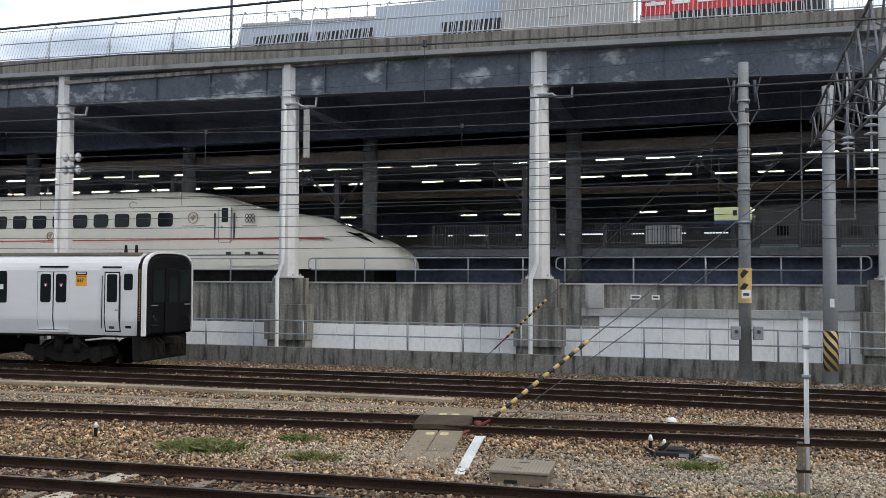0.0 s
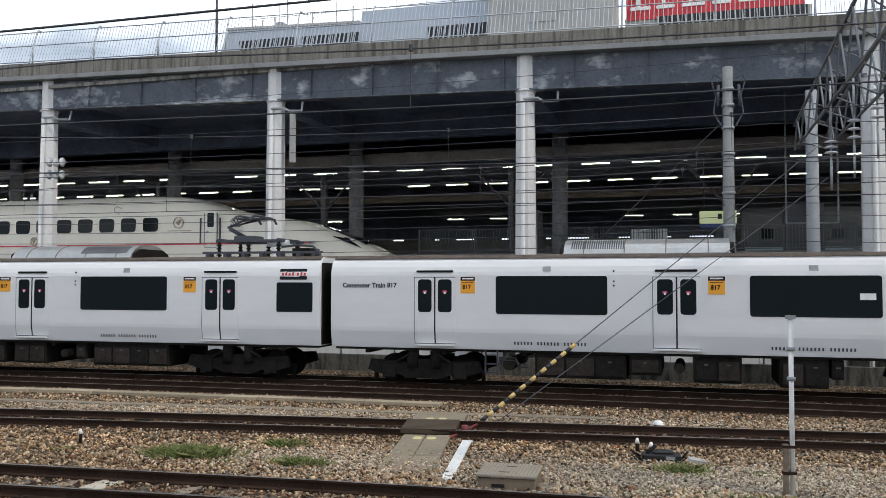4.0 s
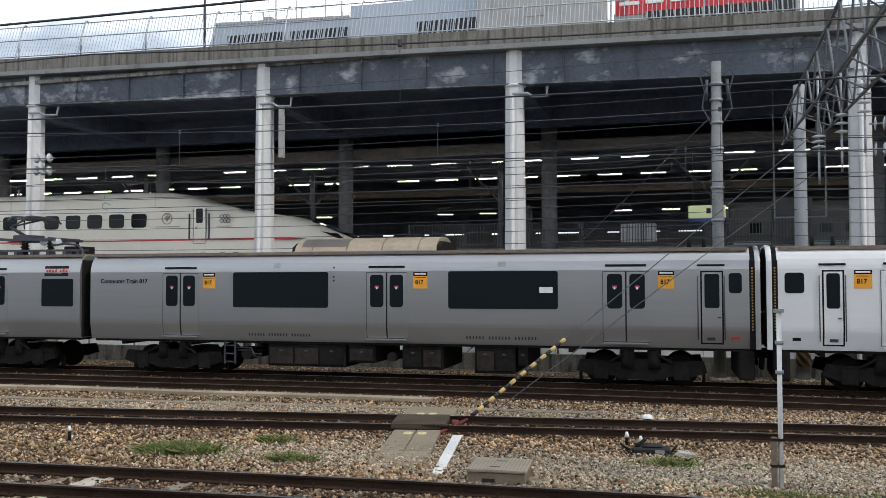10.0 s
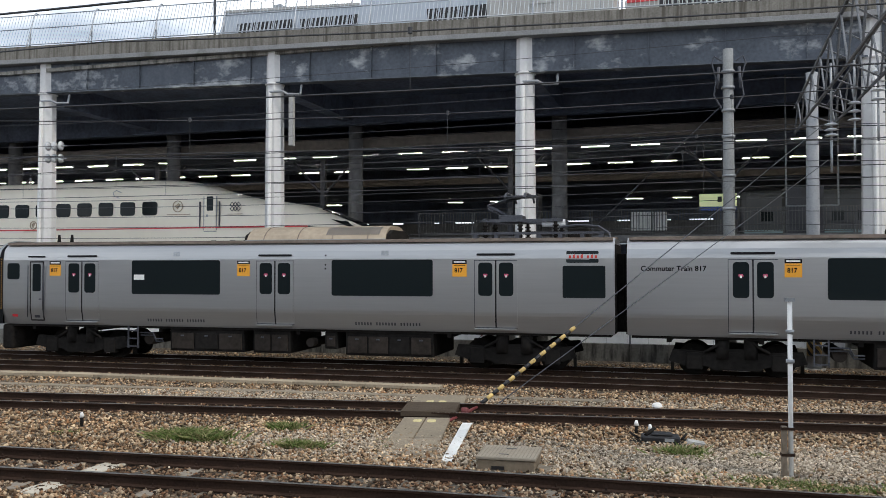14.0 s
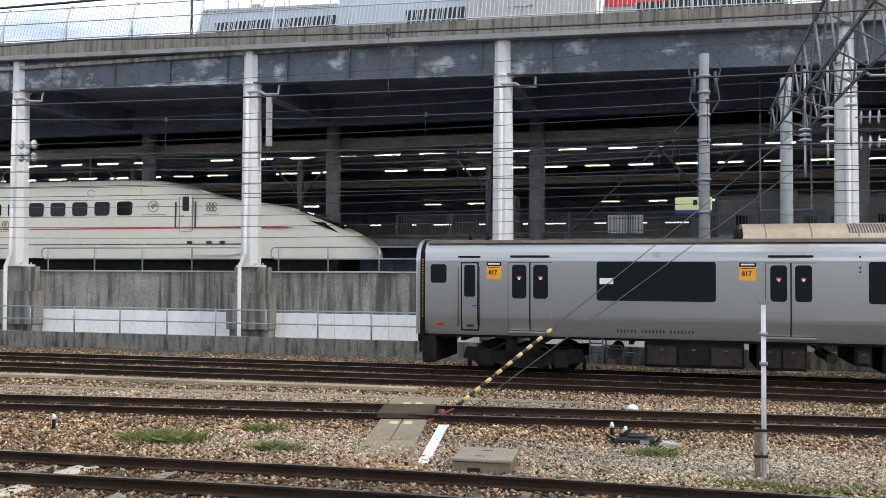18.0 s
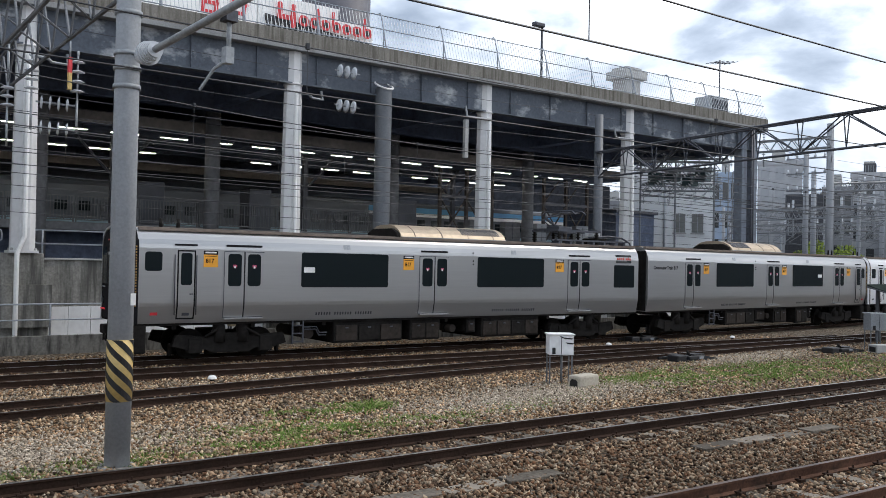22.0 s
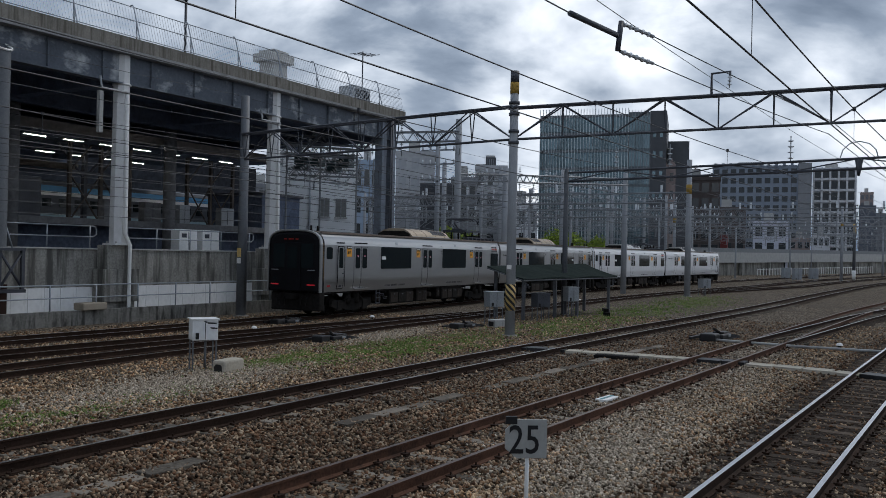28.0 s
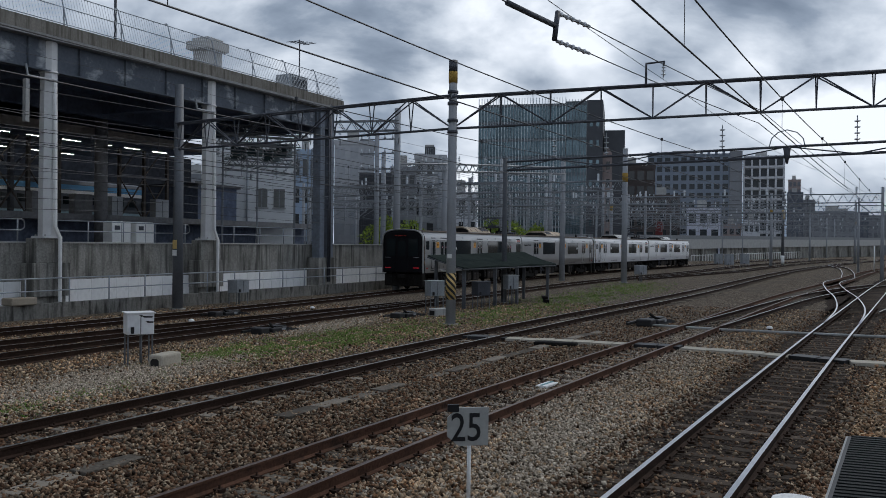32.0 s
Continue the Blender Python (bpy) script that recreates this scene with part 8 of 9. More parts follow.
    drum = thing("round_stair_drum", VM, "dark round rooftop drum behind the billboard", "tower")
    part("drum", tube(B(), (26.9, 13.4, 10.8), (26.9, 13.4, 18), 1.9, n=28), mat("drum_dark", (0.10, 0.10, 0.12), 0.6), drum)
    structure("wall_deck_house", box(B(), -12, 21, 13, 22, 10.8, 14.4), mat("shed_panel2", (0.50, 0.54, 0.60), 0.6, 0, 0.05, 3), "pale low rooftop building behind the fence", VM)
    lp = thing("deck_lamp", VM @ Matrix.Translation((31.2, 1.3, 0)), "slim dark lamp post on the parking deck", "lamp post")
    part("post", tube(B(), (0, 0, 10.8), (0, 0, 13.9), 0.06), M_STEEL_D, lp)
    part("head", box(B(), -0.55, 0.08, -0.15, 0.15, 13.85, 14.05, 0.05), M_STEEL_D, lp)
    for u, top in ((-14.1, 14.6),):
        solid("deck_mast", tube(B(), (u, 0.8, 10.8), (u, 0.8, top), 0.05), M_STEEL_D, "thin dark mast on the deck edge", "mast", VM)
    w = thing("stair_tower", VM @ Matrix.Translation((39.1, 3.0, 0)), "pale concrete rooftop block with a wider cap", "tower")
    part("shaft", box(B(), -0.55, 0.55, -0.5, 0.5, 10.66, 12.9), M_CONC_L, w)
    part("cap", box(B(), -0.85, 0.85, -0.75, 0.75, 12.75, 13.2, 0.04), M_CONC_L, w)
    part("cap_rim", box(B(), -0.6, 0.6, -0.55, 0.55, 13.2, 13.4, 0.03), M_CONC_L, w)
    a = thing("rooftop_aerial", VM @ Matrix.Translation((47.4, 3.0, 0)), "thin dark rooftop aerial with cross rods", "aerial")
    part("mast", tube(B(), (0, 0, 10.8), (0, 0, 15.2), 0.04), M_STEEL_D, a)
    part("boom", tube(B(), (-0.8, -0.2, 14.9), (1.3, 0.2, 15.2), 0.03), M_STEEL_D, a)
    for i in range(5):
        u = -0.7 + 0.45 * i
        part("element", tube(B(), (u, -0.5, 14.95 + 0.06 * i), (u, 0.5, 14.95 + 0.06 * i), 0.02), M_STEEL_D, a)
    pl = thing("rooftop_unit", VM @ Matrix.Translation((46.0, 2.4, 0)), "dark rooftop cooling unit with pipes behind the fence", "cooling unit")
    part("case", box(B(), -1.0, 0.6, -0.6, 0.6, 10.8, 12.6, 0.04), M_STEEL, pl)
    for i in range(7):
        part("slat", box(B(), -0.95 + i * 0.22, -0.86 + i * 0.22, -0.66, -0.6, 11.0, 12.4), M_STEEL_D, pl)


# ---------------------------------------------------------------- town beyond the yard
def town_block(name, x, y, w, d, h, turn, floors, bays, wall, pane, label, pier=0.3, band=0.9, roof=True):
    """A building with storeys of separate window panes on its two sides towards the yard."""
    t = thing(name, pose(x, y, 0, 0, 0, turn), label, "building", "town buildings")
    part("wall", box(B(), 0, w, 0, d, -1, h), wall, t)
    fh = h / floors
    for face in (0, 1):
        length = w if face == 0 else d
        n = bays if face == 0 else max(2, int(bays * d / w))
        bw = length / n
        me = finish("window", box(B(), 0, bw * (1 - pier), -0.06, 0.02, 0, fh * (1 - band * 0.45)), pane)
        for f in range(floors):
            for i in range(n):
                ob = part("window", me, None, t)
                px = i * bw + bw * pier / 2
                ob.matrix_local = Matrix.Translation((px, 0, f * fh + fh * 0.25)) if face == 0 else Matrix.Translation((0, length - px, f * fh + fh * 0.25)) @ Matrix.Rotation(radians(-90), 4, "Z")
    if roof:
        r = part("roof_parapet", box(B(), -0.1, w + 0.1, -0.1, d + 0.1, h, h + 0.7), wall, t)
        part("roof_plant", box(B(), w * 0.3, w * 0.6, d * 0.3, d * 0.7, h + 0.7, h + 2.6), M_CONC_L, r)
    return t


def polar(deg, dist):
    return dist * math.cos(radians(deg)), dist * math.sin(radians(deg))


def town():
    wg = mat("town_glass", (0.12, 0.175, 0.20), 0.15, 0.5, 0.14, 0.4, each=0.7)
    wd = glass("town_window_dark", (0.02, 0.025, 0.03), 0.1)
    tile = mat("grey_tile", (0.20, 0.21, 0.23), 0.6, 0, 0.06, 1.0)
    bluegrey = mat("bluegrey_wall", (0.21, 0.245, 0.30), 0.7, 0, 0.06, 0.6)
    pale = mat("pale_render", (0.40, 0.41, 0.43), 0.8, 0, 0.06, 1.2, 0, (0.4, 0.62, (1, 1, 0.3)), (0.36, 0.36, 0.35))
    beige = mat("beige_render", (0.40, 0.37, 0.33), 0.8, 0, 0.06, 1.2)
    rose = mat("rose_render", (0.30, 0.245, 0.235), 0.8, 0, 0.06, 1.2)
    brick = mat("brown_tile", (0.10, 0.085, 0.082), 0.7, 0, 0.1, 2.0)
    lightblue = mat("light_blue_wall", (0.32, 0.40, 0.52), 0.7, 0, 0.05, 0.6)
    whiteframe = mat("white_frame", (0.55, 0.565, 0.60), 0.75, 0, 0.06, 1.0)
    lilac = mat("lilac_white_render", (0.56, 0.58, 0.67), 0.75, 0, 0.05, 1.0)
    dark = mat("charcoal_wall", (0.055, 0.06, 0.07), 0.6, 0, 0.08, 1.0)
    slate = mat("slate_wall", (0.115, 0.128, 0.155), 0.75, 0, 0.08, 0.8)
    plainp = mat("pale_pane", (0.33, 0.345, 0.37), 0.4, 0, 0.05, 1.0)
    # panes of far blocks: distance haze put into a paler, low-contrast colour
    hazy = mat("hazy_pane", (0.13, 0.14, 0.16), 0.4, 0, 0.05, 1.0)
    green = mat("glass_green", (0.08, 0.115, 0.135), 0.10, 0.0, 0.05, 1.0)
    # glass office tower with fins
    x, y = polar(16.4, 150)
    t = thing("glass_office_tower", pose(x, y, 0, 0, 0, -83), "green-grey glass office tower with vertical fins", "building")
    part("core", box(B(), 0, 15.0, 0, 17, 0, 27.0), green, t)
    for f in range(9):
        part("floor_band", box(B(), -0.08, 15.0, -0.08, 0.02, 3.0 * f + 2.55, 3.0 * f + 2.95), tile, t)
    for i in range(31):
        part("fin", box(B(), 0.5 * i - 0.04, 0.5 * i + 0.04, -0.4, 0.0, 0.3, 28.0), mat("fin_metal", (0.48, 0.54, 0.56), 0.45, 0.2, 0.06, 3), t)
    for f in range(9):
        for i in range(10):
            part("pane", box(B(), 1.5 * i + 0.06, 1.5 * i + 1.44, -0.05, 0.01, 3.0 * f + 0.1, 3.0 * f + 2.5), wg, t)
    part("side_glazing", box(B(), 15.05, 18.6, 0.0, 17, 0, 27.3), green, t)
    for f in range(9):
        for i in range(3):
            part("side_pane", box(B(), 15.1 + 1.17 * i, 16.2 + 1.17 * i, -0.04, 0.0, 3.0 * f + 0.1, 3.0 * f + 2.6), wg, t)
    for i in range(8):
        part("side_fin", box(B(), 15.1 + 0.5 * i, 15.16 + 0.5 * i, -0.25, -0.04, 0.3, 27.6), tile, t)
    part("side_block", box(B(), 18.65, 21.3, -0.2, 17, 0, 27.4), dark, t)
    part("side_annex", box(B(), 21.5, 25.0, 2, 16, 0, 22.5), dark, t)
    for f in range(7):
        for i in range(2):
            part("side_window", box(B(), 19.1 + 1.1 * i, 19.6 + 1.1 * i, -0.26, -0.2, 3.4 * f + 2.5, 3.4 * f + 3.6), wg, t)
    # long blue-grey office block and framed block behind
    x, y = polar(5.35, 330)
    lb = town_block("long_office_block", x, y, 29.2, 20, 36.2, -88, 11, 10, bluegrey, wd, "long blue-grey office block with rows of dark windows", 0.35)
    for i in range(11):
        part("roof_fin", box(B(), 0.6 + i * 2.6, 1.6 + i * 2.6, -0.1, 0.6, 36.2, 37.9), bluegrey, lb)
    part("end_slab", box(B(), 29.2, 33.6, -0.9, 20, -1, 37.6), tile, lb, "plain grey end slab")
    for i in range(10):
        part("slab_joint", box(B(), 29.2, 33.6, -0.95, -0.9, 3.5 * i + 2.0, 3.5 * i + 2.15), dark, lb)
    x, y = polar(-0.58, 334)
    b = town_block("framed_apartment_block", x, y, 13.6, 18, 35.5, -90, 9, 5, whiteframe, wd, "pale framed apartment block with deep balconies", 0.2, 0.7)
    for f in range(9):
        part("balcony", box(B(), -0.2, 13.8, -1.5, -0.2, f * 3.94 + 0.1, f * 3.94 + 0.9), whiteframe, b)
    for i in range(6):
        part("frame_post", box(B(), -0.2 + i * 2.72, 0.4 + i * 2.72, -1.7, 0, 0, 36.2), whiteframe, b)
    part("sign_panel", box(B(), -3.7, -0.5, -1.6, -1.3, 32.0, 35.8), mat("sign_blue", (0.02, 0.08, 0.4), 0.4), b)
    x, y = polar(7.9, 170)
    town_block("brown_office", x, y, 9, 14, 17.6, -84, 6, 5, brick, wd, "brown tiled office with a curved sign band", 0.3)
    x, y = polar(8.62, 150)
    g = town_block("beige_tower", x, y, 2.6, 2.5, 18.0, -82, 6, 2, rose, wd, "narrow rose-beige tower with gabled top", 0.55, 1.2, False)
    for k in (0.0, 1.3):
        part("gable", prism(B(), [(k, 18.0), (k + 1.3, 18.0), (k + 1.3, 18.5), (k + 0.65, 19.6), (k, 18.5)], 0, 2.5, "y"), rose, g)
    for deg, dist, w, h, m, nm, lab in ((5.4, 206, 7.6, 14.0, brick, "brick_block", "dark brick block with red shop front"), (2.85, 200, 7.2, 10.6, lilac, "white_house", "white low building with small windows"), (0.7, 240, 5.0, 8.0, rose, "low_brick_house", "low rose-brown building above the flyover"), (-0.6, 236, 4.0, 9.0, whiteframe, "white_house", "small white building above the flyover"), (-3.2, 400, 5.0, 31.5, rose, "slim_tower", "slim rose-brown tower far off"), (-3.15, 392, 6.2, 25.5, slate, "slate_block", "dark slate block before the slim tower"), (-3.95, 395, 5.4, 22.5, tile, "grey_block", "grey stepped block far along the tracks"), (-4.9, 410, 20, 17.5, slate, "slate_block", "dark slate block at the end of the yard"),
                                       (-4.6, 330, 14, 15, tile, "grey_block", "grey block far along the tracks"), (-7.6, 430, 22, 17, tile, "hazy_block", "grey hazy block at the end of the yard"), (-9.5, 520, 36, 15, tile, "hazy_block", "grey hazy blocks on the horizon"), (-13.5, 560, 40, 13, beige, "hazy_block", "beige hazy blocks on the horizon"),
                                       (22.26, 122, 3.6, 12.9, tile, "grey_office", "narrow grey office with small windows behind the wires"), (26.0, 145, 6.6, 19.2, pale, "white_office", "tall white office wall beyond the viaduct end"), (28.7, 105, 2.8, 13.2, lightblue, "blue_office", "pale blue narrow block beside the viaduct end"), (18.5, 125, 4.4, 9.6, whiteframe, "white_hut", "low white block in front of the glass tower"), (30.5, 135, 8, 12, pale, "white_office", "white office beyond the viaduct end"),
                                       (33.5, 150, 9, 15, pale, "white_office", "white office block beyond the hall"), (38, 160, 16, 14, tile, "grey_office", "grey office block beyond the hall"), (20.68, 135, 5.0, 16.0, pale, "pale_roof_block", "pale stepped block with rooftop plant")):
        x, y = polar(deg, dist)
        town_block(nm, x, y, w, 10, h, -90 + deg * 0.9, max(3, int(h / 3.1)), max(3, int(w / 2.4)), m, hazy if dist > 300 else plainp if dist == 145 else wd, lab, 0.4)
    x, y = polar(24.36, 120)
    t = thing("dark_slat_block", pose(x, y, 0, 0, 0, -68), "dark low block faced with vertical slats behind the wires", "building", "town buildings")
    part("wall", box(B(), 0, 4.5, 0, 8, 0, 12.5), dark, t)
    for i in range(18):
        part("slat", box(B(), 0.05 + i * 0.25, 0.13 + i * 0.25, -0.2, 0, 1.0, 12.2), M_STEEL_D, t)
    for f in range(4):
        part("floor_line", box(B(), 0, 4.5, -0.1, 0.0, 2.8 * f + 3.0, 2.8 * f + 3.15), M_STEEL_D, t)
    x, y = polar(20.0, 137)
    r = thing("rooftop_plant", pose(x, y, 15.9, 0, 0, -72), "dark rooftop plant box on the stepped block", "plant box")
    part("case", box(B(), 0, 1.6, 0, 2, 0, 2.3, 0.05), dark, r)
    part("screen", box(B(), -1.6, 0, 0.2, 0.4, 0.0, 1.2), M_CONC_L, r)
    for i in range(4):
        part("fin", box(B(), 0.2 + i * 0.35, 0.26 + i * 0.35, -0.08, 0, 0.2, 2.0), M_STEEL, r)
    x, y = polar(4.8, 186)
    solid("red_shop_front", box(B(), 0, 1.4, 0, 3, 0, 8.0), mat("dark_red", (0.16, 0.02, 0.02), 0.6), "dark red shop front panel", "panel", pose(x, y, 0, 0, 0, -87))
    # white house close behind the viaduct end
    h = thing("signal_house", pose(54.4, 34.0, 0, 0, 0, -58), "white two-storey railway building with grey windows", "building")
    wall = mat("white_siding", (0.80, 0.81, 0.82), 0.7, 0, 0.04, 2.5, 0, stretch=(0.3, 0.3, 6))
    part("wall", box(B(), -2.0, 3.8, 0, 9, 0, 9.6), wall, h)
    part("upper_storey", box(B(), -2.0, 0.2, 0.6, 9, 9.6, 11.0), wall, h)
    for xx in (-1.6, 1.05, 2.3):
        wn = part("window", box(B(), xx, xx + 0.8, -0.06, 0.02, 5.2, 6.55), mat("dull_pane", (0.16, 0.165, 0.16), 0.3, 0, 0.1, 3), h)
        part("window_frame", box(B(), xx + 0.37, xx + 0.43, -0.09, -0.06, 5.2, 6.55), M_STEEL, wn)
        part("sill", box(B(), xx - 0.08, xx + 0.88, -0.15, 0, 5.08, 5.18), M_CONC_L, wn)
    part("rain_pipe", tube(B(), (0.4, -0.12, 0), (0.4, -0.12, 9), 0.08), M_STEEL, h)
    # low flyover wall and its barrier
    f = thing("flyover", pose(127, 29.5, 0, 0, -0.55, -20.2), "pale concrete flyover with a barrier along its top", "flyover")
    part("deck_side", box(B(), 0, 240, 0, 0.6, 1.6, 3.6), M_CONC_L, f)
    # darker concrete here puts the shadow beneath the deck into the wall's colour
    part("lower_wall", box(B(), 0, 240, 0.8, 1.2, -3.2, 1.6), M_CONC, f)
    part("barrier", box(B(), 0, 240, 0.1, 0.25, 3.6, 4.4), mat("barrier_grey", (0.22, 0.23, 0.24), 0.7, 0, 0.1, 2, 0, stretch=(3, 1, 1)), f)
    for i in range(50):
        part("pale_post", box(B(), 60 + 1.5 * i, 60.12 + 1.5 * i, -0.7, -0.6, -2.0, 0.4), M_WHITE, f)
    part("fence_rail", box(B(), 60, 134, -0.72, -0.66, 0.2, 0.3), M_WHITE, f)
    for i in range(18):
        part("pier", box(B(), 13.5 * i, 13.5 * i + 0.9, -0.2, 0.5, -3.2, 1.6), M_CONC, f)


def kerb_box():
    t = thing("junction_box", VM @ Matrix.Translation((15.67, -0.3, 0)), "rusty beige junction box on thin legs before the kerb wall", "junction box")
    c = part("case", box(B(), -0.37, 0.37, -0.14, 0.14, 0.33, 0.86, 0.02), mat("rusty_beige", (0.36, 0.30, 0.2), 0.8, 0, 0.15, 10, 0, (3.0, 0.52, (2, 2, 0.6)), (0.12, 0.07, 0.04)), t)
    part("lid", box(B(), -0.4, 0.4, -0.17, 0.17, 0.86, 0.89, 0.008), mat("beige_lid", (0.32, 0.28, 0.225), 0.9, 0, 0.1, 20, 0.1), c)
    part("door_plate", box(B(), -0.22, 0.16, -0.155, -0.14, 0.42, 0.78, 0.005), mat("beige_lid", (0.32, 0.28, 0.225), 0.9, 0, 0.1, 20, 0.1), c)
    for a in (-0.33, 0.33):
        for b in (-0.1, 0.1):
            part("leg", box(B(), a - 0.025, a + 0.025, b - 0.025, b + 0.025, -0.6, 0.33), M_STEEL_D, t)
    part("foot_bar", box(B(), -0.5, 0.4, -0.13, -0.09, -0.2, -0.15), M_STEEL, t)


def far_gantry(x, yl, yr, z, material, skew=0.16, posts=(), deep=0.75):
    t = thing("catenary_gantry", Matrix.Identity(4), "pale steel lattice gantry over the far tracks", "gantry", "lattice gantries")
    c = T3.yx(x)
    P = lambda q: Vector((x + (q - c) * skew, q, 0))
    p, q = P(yl) + Vector((0, 0, z)), P(yr) + Vector((0, 0, z))
    s = (q - p).normalized().cross(Vector((0, 0, 1))).normalized() * 0.35
    up = Vector((0, 0, deep))
    for a in (-1, 1):
        for b in (0, 1):
            part("chord", tube(B(), p + s * a + up * b, q + s * a + up * b, 0.035, n=5), material, t)
    n = int(abs(yl - yr) / 0.85)
    bm = B()
    for i in range(n):
        c0, c1 = p + (q - p) * (i / n), p + (q - p) * ((i + 1) / n)
        mid = (c0 + c1) / 2
        for a in (-1, 1):
            tube(bm, c0 + s * a, mid + s * a + up, 0.021, n=4, cap=False)
            tube(bm, mid + s * a + up, c1 + s * a, 0.021, n=4, cap=False)
        tube(bm, c0 - s + up, c1 + s + up, 0.022, n=4, cap=False)
    part("lacing", bm, material, t, "", "stuff")
    for k in posts:
        b = P(k)
        part("post", tube(B(), b + Vector((0, 0, -0.5)), b + Vector((0, 0, z + 1.3)), 0.15, 0.12, n=10), M_POLE, t)
        part("post_bracket", tube(B(), b + Vector((0, 0, z - 1.6)), b + Vector((0, 2.0 if k < 0 else -2.0, z)), 0.05, n=5), material, t)
    for k in np.arange(min(yl, yr) + 2, max(yl, yr), 3.6):
        b = P(k)
        part("drop_arm", tube(B(), b + Vector((0, 0, z)), b + Vector((0, 0, z - 1.3)), 0.06, n=5), material, t)
        part("steady_arm", tube(B(), b + Vector((0, 0, z - 1.2)), b + Vector((-0.3, 1.2, z - 1.0)), 0.035, n=4), material, t)
        part("strut", tube(B(), b + Vector((0, 0, z - 0.1)), b + Vector((-0.2, 1.3, z - 0.95)), 0.035, n=4), material, t)
        part("insulator", pipe(B(), [b + Vector((0, 0, z + deep)), b + Vector((0, 0, z + deep + 0.6))], 0.09, 7), M_INSUL, t)


def far_yard():
    p = round_pole("catenary_pole", 67.4, 8.0, 10.2, 0.24, "grey concrete pole with ochre band along the yard", None)
    part("yellow_band", tube(B(), (0, 0, 7.6), (0, 0, 8.3), 0.215, n=14), mat("ochre_band", (0.33, 0.21, 0.05), 0.8), p)
    for x, y, h in ((132.9, -5.2, 10.5), (95, 20, 9.5), (112, 15, 10), (62, 26, 9.8), (180, -22, 10), (205, -16, 10), (213.7, -26.2, 12), (262, -24.8, 11), (298, -30.5, 12)):
        q = round_pole("catenary_pole", x, y, h, 0.22, "grey concrete pole far along the yard", None)
        if x % 4 == 0 or x == 132.9:
            part("yellow_band", tube(B(), (0, 0, h * 0.72), (0, 0, h * 0.78), 0.205, n=12), mat("ochre_band", (0.33, 0.21, 0.05), 0.8), q)
    q = round_pole("catenary_pole", 146.9, -7.5, 11.5, 0.24, "dark steel pole with white base and yellow band", M_POLE_D)
    part("white_base", tube(B(), (0, 0, 0.0), (0, 0, 1.4), 0.27, n=12), M_WHITE, q)
    part("yellow_band", tube(B(), (0, 0, 7.2), (0, 0, 8.6), 0.225, n=12), M_YELLOW, q)
    solid("marker_post", tube(B(), (0, 0, -0.4), (0, 0, 3.0), 0.06, n=8), M_WHITE, "thin white marker post in the far yard", "post", pose(121.4, -17.1, 0))
    grey = mat("pale_galvanised", (0.23, 0.245, 0.265), 0.5, 0.3, 0.08, 8)
    for x, yl, yr, z, ps in ((58, 14, 36, 6.3, (22, 36)), (67, 8, 38, 6.9, (21, 38)), (75, 14, 42, 6.2, (26, 42)), (84, -12, 44, 6.6, (-12, 22, 36)), (94, 4, 46, 7.2, (24, 46)),
                             (104, -18, 46, 6.5, (-18, 16, 34)), (114, -8, 40, 7.3, (-14, 14, 28)), (124, -24, 46, 6.6, (-24, 12, 30)), (146, -34, 50, 6.9, (-34, 10, 30)), (172, -46, 50, 6.8, (-46, 2, 24)), (205, -60, 40, 6.9, (-60, -2, 20)), (240, -75, 30, 6.8, (-75, -10))):
        far_gantry(x, yl, yr, z, grey, 0.16, ps)
    def beam(az0, d0, az1, d1, z0, z1, deep, ends):
        t = thing("lattice_gantry_beam", Matrix.Identity(4), "pale steel lattice beam with insulators beside the viaduct end", "gantry", "lattice gantries")
        p, q = Vector((*polar(az0, d0), z0)), Vector((*polar(az1, d1), z1))
        lattice(t, p, q, 0.55, deep, int((q - p).length / 0.8), grey, 0.045, 0.028, False)
        n = int((q - p).length / 1.6)
        for i in range(n + 1):
            c = p.lerp(q, i / n)
            insulator(t, c, c - Vector((0, 0, 0.8)), 3, 0.13)
            if i % 2:
                part("bracket", pipe(B(), [c - Vector((0, 0, 0.8)), c + Vector((-0.6, -0.3, -0.95)), c + Vector((-1.0, -0.5, -0.6))], 0.03, 5), grey, t)
                insulator(t, c + Vector((0, 0, deep)), c + Vector((0, 0, deep + 0.6)), 3, 0.11)
        for k, top in ends:
            b = p if k == 0 else q
            part("post", tube(B(), Vector((b.x, b.y, -0.6)), Vector((b.x, b.y, top)), 0.24, 0.2, n=14), M_POLE, t)
        return t

    beam(31.5, 54, 21.85, 55, 9.3, 9.9, 0.62, ((1, 11.3),))
    beam(21.85, 55.5, 18.65, 58, 7.35, 7.6, 0.45, ((1, 8.5),))
    beam(18.65, 58.5, 10.8, 72, 7.6, 8.6, 0.5, ((1, 9.6),))
    beam(33.5, 50, 28.4, 53, 8.2, 8.4, 0.5, ())
    rack = thing("switch_rack", Matrix.Identity(4), "pale steel switch frame hung with insulators before the white building", "switch frame")
    for k, zz in enumerate((8.0, 7.4, 6.8)):
        p, q = Vector((*polar(33.2, 51), zz)), Vector((*polar(28.6, 53.5), zz))
        part("rail", tube(B(), p, q, 0.04, n=6), grey, rack)
        for i in range(7):
            c = p.lerp(q, (i + 0.3 * k) / 7)
            insulator(rack, c, c + Vector((0.1, -0.4, 0.35)), 3, 0.12)
